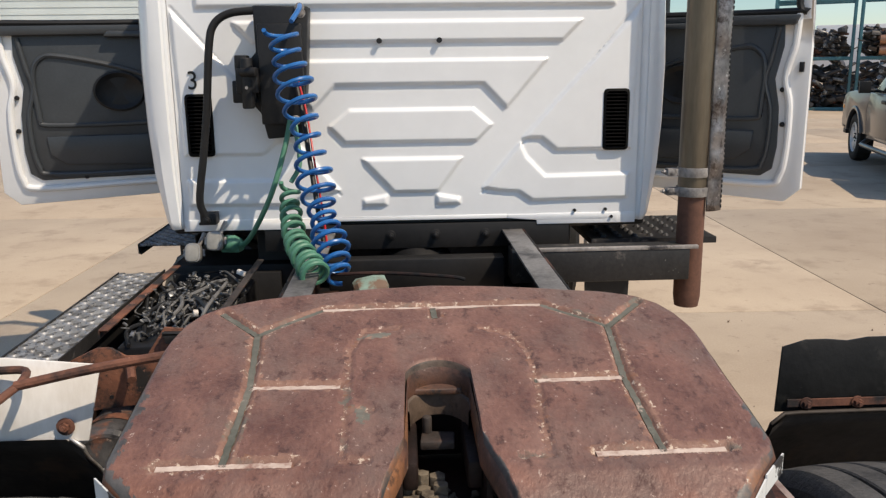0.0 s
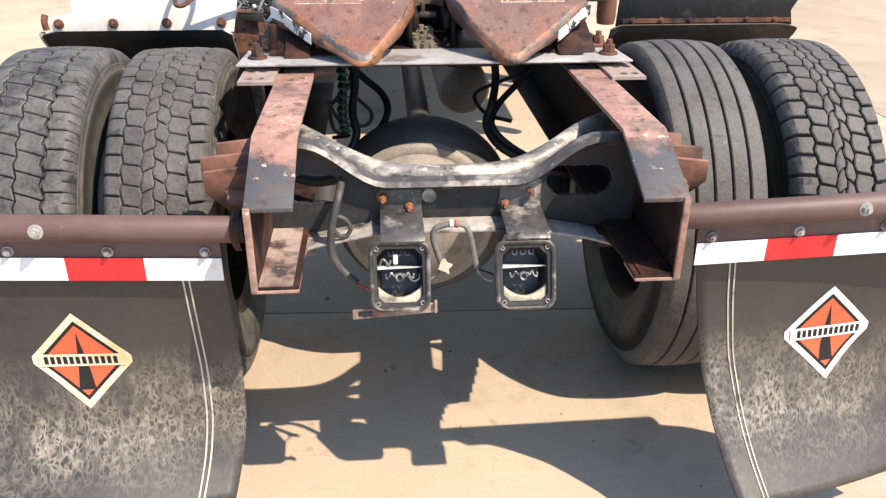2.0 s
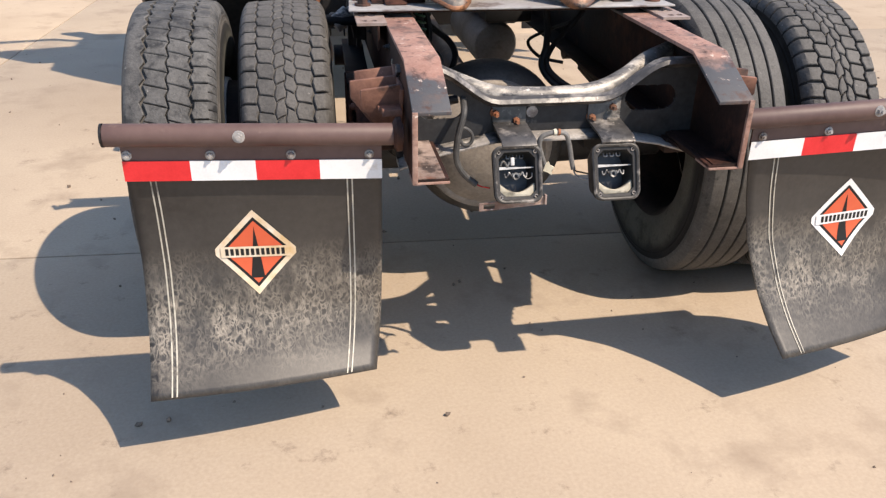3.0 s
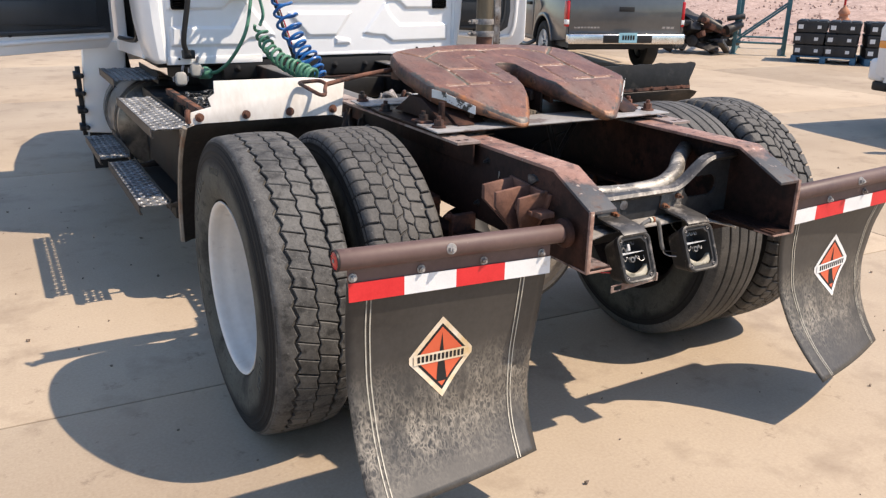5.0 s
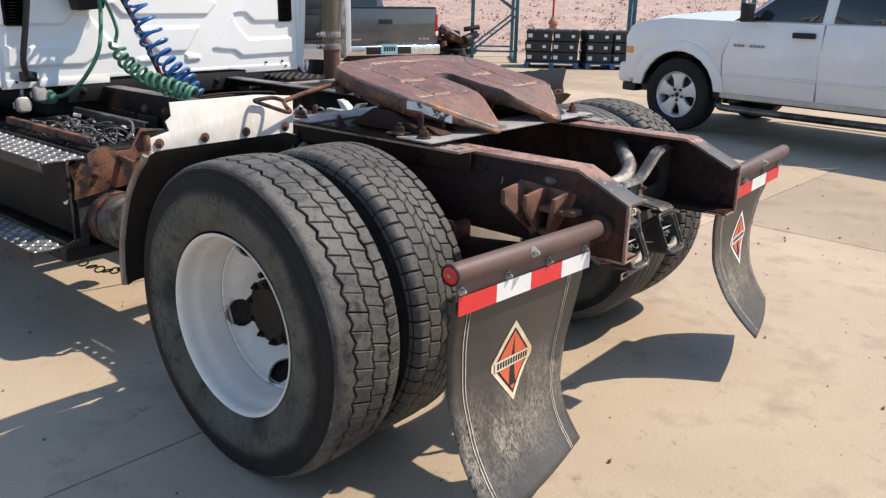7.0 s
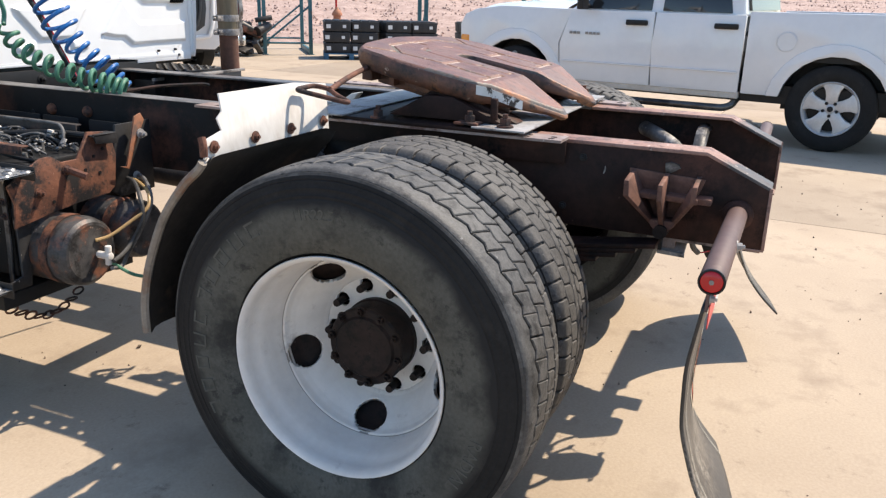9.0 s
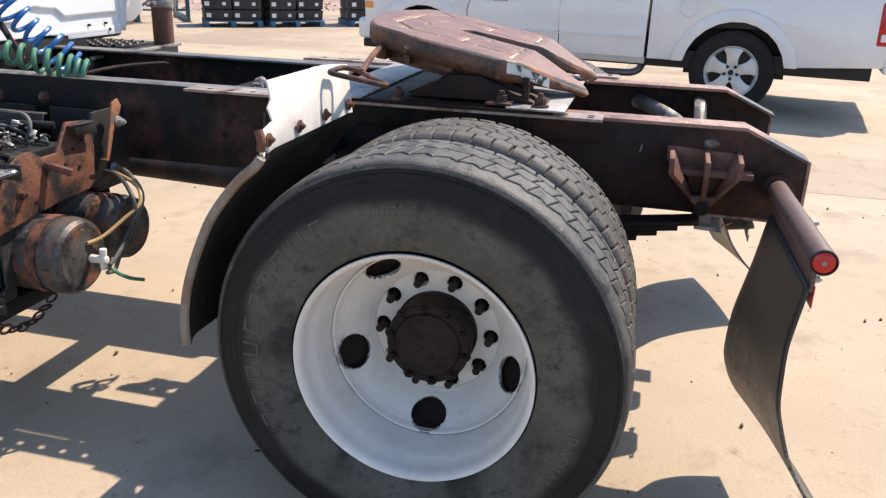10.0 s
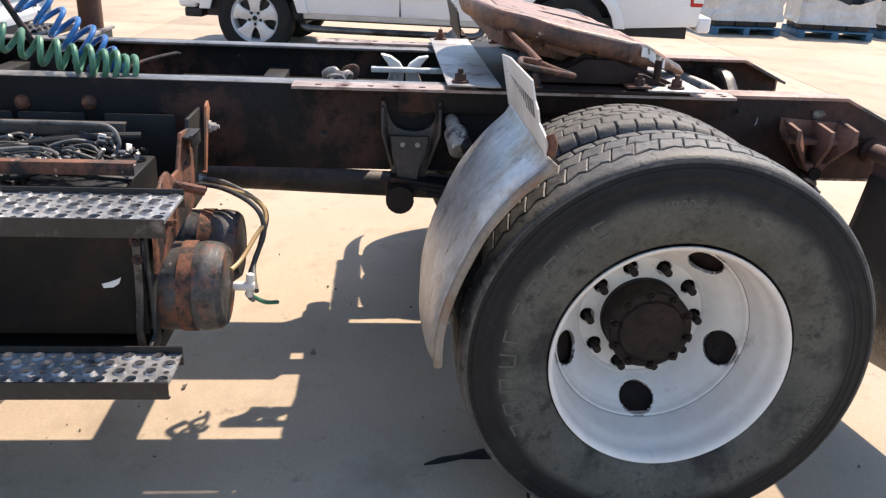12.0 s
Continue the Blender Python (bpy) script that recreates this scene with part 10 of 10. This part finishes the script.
def wrapped_pallet(at, heading, seed):
    pallet(at, heading)
    r = random.Random(seed)
    root = thing("wrapped_load", "dark boxes under torn cloudy stretch wrap on a pallet", "pallet load", at=(0, 0, 0), group="wrapped pallets")
    for k in range(6):
        bm = B()
        x, y = -0.36 + 0.36 * (k % 3), -0.22 + 0.44 * (k // 3)
        box(bm, x - 0.17, x + 0.17, y - 0.2, y + 0.2, 0.135, 0.135 + r.uniform(0.38, 0.62))
        part("dark_box", bm, CRATE, root, "dark box", 0.01)
    nu, nv = 48, 12
    g = np.zeros((nv, nu, 3))
    for j in range(nv):
        for i in range(nu):
            a = 2 * math.pi * i / (nu - 1)
            q = max(abs(math.cos(a)) / 0.60, abs(math.sin(a)) / 0.49)
            f = 1 / q * (1.0 + 0.05 * noise.noise((math.cos(a) * 3, math.sin(a) * 3, j * 0.5 + seed)) - 0.03 * math.sin(math.pi * j / (nv - 1)))
            g[j, i] = (math.cos(a) * f, math.sin(a) * f, 0.22 + (0.42 + 0.12 * noise.noise((math.cos(a) * 1.5, math.sin(a) * 1.5, seed + 7.0))) * j / (nv - 1))
    grid_mesh("stretch_wrap", g, WRAP, root, "cloudy torn stretch wrap", sharp=20)
    root.matrix_basis = pose(at[0], at[1], 0, 0, 0, heading)


wrapped_pallet((10.7, -5.1), -88, 1)
wrapped_pallet((10.5, -6.6), -100, 2)
wrapped_pallet((10.8, -8.1), -92, 3)


def storage_rack(at, heading, length, height, levels):
    """A bolted teal pallet rack."""
    root = thing("storage_rack", "teal steel pallet rack in the yard", "rack", group="pallet racks")
    for x in (-length / 2, length / 2):
        for y in (-0.5, 0.5):
            bm = B()
            box(bm, x - 0.045, x + 0.045, y - 0.04, y + 0.04, 0, height)
            box(bm, x - 0.08, x + 0.08, y - 0.07, y + 0.07, 0, 0.012)
            part("upright", bm, TEAL, root, "", 0.004)
        for k in range(int(height / 0.9)):
            bm = B()
            z = 0.25 + 0.9 * k
            tube(bm, [(x, -0.5, z), (x, 0.5, z + (0.7 if k % 2 else -0.0))], 0.022, 8)
            part("brace", bm, TEAL, root)
            if k % 2 == 0:
                bm = B()
                tube(bm, [(x, 0.5, z), (x, -0.5, z + 0.8)], 0.022, 8)
                part("brace", bm, TEAL, root)
    for z in levels:
        for y in (-0.5, 0.5):
            bm = B()
            box(bm, -length / 2, length / 2, y - 0.03, y + 0.03, z - 0.12, z)
            part("beam", bm, TEAL, root, "", 0.004)
    root.matrix_basis = pose(at[0], at[1], 0, 0, 0, heading)
    return root


def scrap_pile(at, heading, z, w, d, h, seed, name="scrap_parts", label="heap of dark greasy scrap vehicle parts", count=16):
    r = random.Random(seed)
    root = thing(name, label, "scrap heap")
    for q, mt in enumerate((SCRAP, SCRAP, SCRAP, RUST, BATTERY_SILVER)):
        for k in range(count if q < 3 else count // 3):
            bm = B()
            m = Matrix.Translation((r.uniform(-w / 2, w / 2), r.uniform(-d / 2, d / 2), z + h * r.random() ** 1.3)) @ Euler((r.uniform(-0.5, 0.5), r.uniform(-0.5, 0.5), r.uniform(0, 3))).to_matrix().to_4x4()
            if k % 3 == 0:
                bmesh.ops.create_cone(bm, cap_ends=True, segments=12, radius1=r.uniform(0.05, 0.14), radius2=r.uniform(0.04, 0.12), depth=r.uniform(0.2, 0.6), matrix=m @ pose(0, 0, 0, 90))
            else:
                bmesh.ops.create_cube(bm, size=1, matrix=m @ Matrix.Diagonal((r.uniform(0.2, 0.7), r.uniform(0.05, 0.25), r.uniform(0.03, 0.16), 1)))
            part("scrap_piece", bm, mt, root, "", 0.008)
    root.matrix_basis = pose(at[0], at[1], 0, 0, 0, heading)


# flat racks on the ground with scrap, beyond the grey pickup
storage_rack((13.35, 10.15), 39, 1.9, 2.9, (0.12, 2.75))
scrap_pile((11.75, 10.45), VIEW, 0.14, 1.5, 0.9, 0.62, 3)
storage_rack((15.9, 6.4), VIEW - 3, 2.6, 3.2, (1.75, 3.0))
storage_rack((18.1, 3.4), VIEW - 10, 2.6, 3.2, (1.75, 3.0))
# dark machinery heaped behind the far racks
for k, (x, y) in enumerate(((12.5, 33.0), (16.5, 31.5), (20.5, 29.5))):
    scrap_pile((x, y), -28, 0.0, 4.2, 1.2, 2.3, 31 + k, "machinery_heap", "heap of dark greasy machinery behind the racks", 40)
# racks with gearboxes far along the yard
for k, (x, y) in enumerate(((15.0, 28.4), (17.4, 26.9))):
    storage_rack((x, y), -28, 2.6, 4.2, (0.12, 1.9, 3.9))
    scrap_pile((x, y), -28, 0.16, 2.4, 0.9, 1.45, 7 + k, count=48)
    scrap_pile((x, y), -28, 1.95, 2.3, 0.9, 0.9, 17 + k, "gearboxes", "dirty gearboxes stored on a rack", 46)
bm = B()
for k in range(2):
    revolve(bm, [(-0.5, 0.0005), (-0.5, 0.16), (0.1, 0.2), (0.4, 0.14), (0.5, 0.0005)], (0, 0, 2.1 + 0.34 * k), "x", 20)
hp = part("copper_casting", bm, COPPER)
hp.matrix_basis = pose(16.9, 26.4, 0, 0, 0, -28)
tagged(hp, "copper brown cylinder castings on a rack", "casting")
SIDING = mat("white_wall_siding", (0.62, 0.64, 0.63), (0.74, 0.75, 0.74), 0.5, big=0.5, fine=6, world=True)
# fire hydrant and post beyond the crates
hyd = thing("hydrant", "faded orange fire hydrant on the gravel edge", "hydrant")
bm = B()
revolve(bm, [(0.0, 0.16), (0.05, 0.16), (0.06, 0.11), (0.55, 0.11), (0.57, 0.15), (0.62, 0.15), (0.70, 0.10), (0.76, 0.04), (0.80, 0.03), (0.80, 0.0005)], (0, 0, 0.3), "z", 24)
part("barrel", bm, FIRE_ORANGE, hyd)
bm = B()
tube(bm, [(-0.2, 0, 0.72), (0.2, 0, 0.72)], 0.06, 14)
part("nozzle", bm, FIRE_ORANGE, hyd)
bm = B()
tube(bm, [(0.12, 0.1, 0.3), (0.12, 0.1, 2.4)], 0.03, 10)
part("marker_post", bm, RED_LENS, hyd, "red marker post")
hyd.matrix_basis = pose(18.3, 11.7, -0.18)
# white sided building far behind the yard
hall = thing("yard_building", "white sided metal building far across the yard", "building")
bm = B()
box(bm, -27, -5.5, 30.2, 40, -0.06, 7.0)
part("wall", bm, VAN_WHITE, hall, "white metal wall")
bm = B()
prism(bm, [(29.8, 6.95), (40.4, 6.95), (35.1, 8.6)], "x", -27.3, -5.2)
part("roof", bm, GALV, hall, "grey low pitched roof")
for k in range(27):
    bm = B()
    z = 0.25 + 0.25 * k
    prism(bm, [(30.2, z), (30.17, z), (30.19, z + 0.235), (30.2, z + 0.235)], "x", -27, -5.5)
    part("siding_board", bm, SIDING, hall)
# far white trailers and a dark hedge that close the view
for k, (x, y, t, ln) in enumerate(((32.0, 46, -25, 14), (-10, 60, 10, 16), (-34, 52, 30, 14))):
    tr = thing("box_trailer", "distant white box trailer", "trailer", group="distant trailers")
    bm = B()
    box(bm, -ln / 2, ln / 2, -1.25, 1.25, 1.1, 4.0)
    part("box", bm, VAN_WHITE, tr, "", 0.03)
    bm = B()
    box(bm, -ln / 2, ln / 2, -1.0, 1.0, 0.8, 1.1)
    for xx in (-ln * 0.36, -ln * 0.28, ln * 0.36):
        revolve(bm, [(-1.1, 0.0005), (-1.1, 0.5), (1.1, 0.5), (1.1, 0.0005)], (xx, 0, 0.5), "y", 24)
    part("running_gear", bm, DARK_PLASTIC, tr)
    tr.matrix_basis = pose(x, y, -0.06, 0, 0, t)

# tapered black strip lying before the wheel
bm = B()
strip = [(-0.892, 0.612, 0.003), (-0.872, 0.56, 0.010), (-0.856, 0.50, 0.008), (-0.845, 0.44, 0.016), (-0.838, 0.39, 0.020), (-0.815, 0.31, 0.016), (-0.79, 0.25, 0.008)]
rows = []
for x, y, h in strip:
    rows.append([bm.verts.new((x - h * 1.6, y, 0.001)), bm.verts.new((x - h * 0.6, y, 0.002 + h * 0.35)), bm.verts.new((x + h * 0.8, y, 0.002 + h * 0.3)), bm.verts.new((x + h * 1.6, y, 0.001))])
for p, q in zip(rows, rows[1:]):
    for k in range(4):
        bm.faces.new((p[k], p[(k + 1) % 4], q[(k + 1) % 4], q[k]))
bm.faces.new(rows[0])
bm.faces.new(rows[-1][::-1])
ob = part("rubber_strip", bm, RUBBER, sharp=40)
tagged(ob, "tapered black strip on the concrete", "rubber scrap")
# small stones and crumbs on the slabs
crumbs = B()
for k in range(420):
    x, y = rnd.uniform(-3.2, 4.5), rnd.uniform(-3.2, 4.0)
    r = rnd.choice((0.004, 0.005, 0.006, 0.008, 0.012)) * rnd.uniform(0.7, 1.2)
    m = Matrix.Translation((x, y, r * 0.4)) @ Euler((rnd.uniform(0, 6), rnd.uniform(0, 6), 0)).to_matrix().to_4x4()
    c = [crumbs.verts.new(m @ (Vector(p) * rnd.uniform(0.55, 1.25))) for p in ((r, 0, 0), (-r, 0, 0), (0, r, 0), (0, -r * 0.8, 0), (0, 0, r * 0.7), (0, 0, -r * 0.7))]
    for f in ((0, 2, 4), (2, 1, 4), (1, 3, 4), (3, 0, 4), (2, 0, 5), (1, 2, 5), (3, 1, 5), (0, 3, 5)):
        crumbs.faces.new([c[i] for i in f])
CRUMB = mat("brown_crumb_stone", (0.09, 0.07, 0.055), (0.26, 0.20, 0.15), 0.9, big=1.2, fine=9)
ob = part("stone_crumbs", crumbs, CRUMB, sharp=10)
tagged(ob, "small brown stones and crumbs on the concrete", "stones", kind="stuff")

# concrete slabs
SLAB_W, SLAB_L, SLAB_TURN = 6.0, 3.95, -2.3
bm = B()
box(bm, -SLAB_W / 2 + 0.004, SLAB_W / 2 - 0.004, -SLAB_L / 2 + 0.004, SLAB_L / 2 - 0.004, -0.16, 0.0)
first_slab = part("slab", bm, CONCRETE, pavement, "", 0.005)
grid_pose = Matrix.Translation((3.02, 0.165, 0)) @ pose(0, 0, 0, 0, 0, SLAB_TURN)
for i in range(-4, 4):
    for k in range(-4, 8):
        ob = first_slab if (i, k) == (-4, -4) else new("slab", first_slab.data)
        ob.parent = pavement
        ob.matrix_basis = grid_pose @ Matrix.Translation((SLAB_W * (i + 0.5), SLAB_L * (k + 0.5), 0))
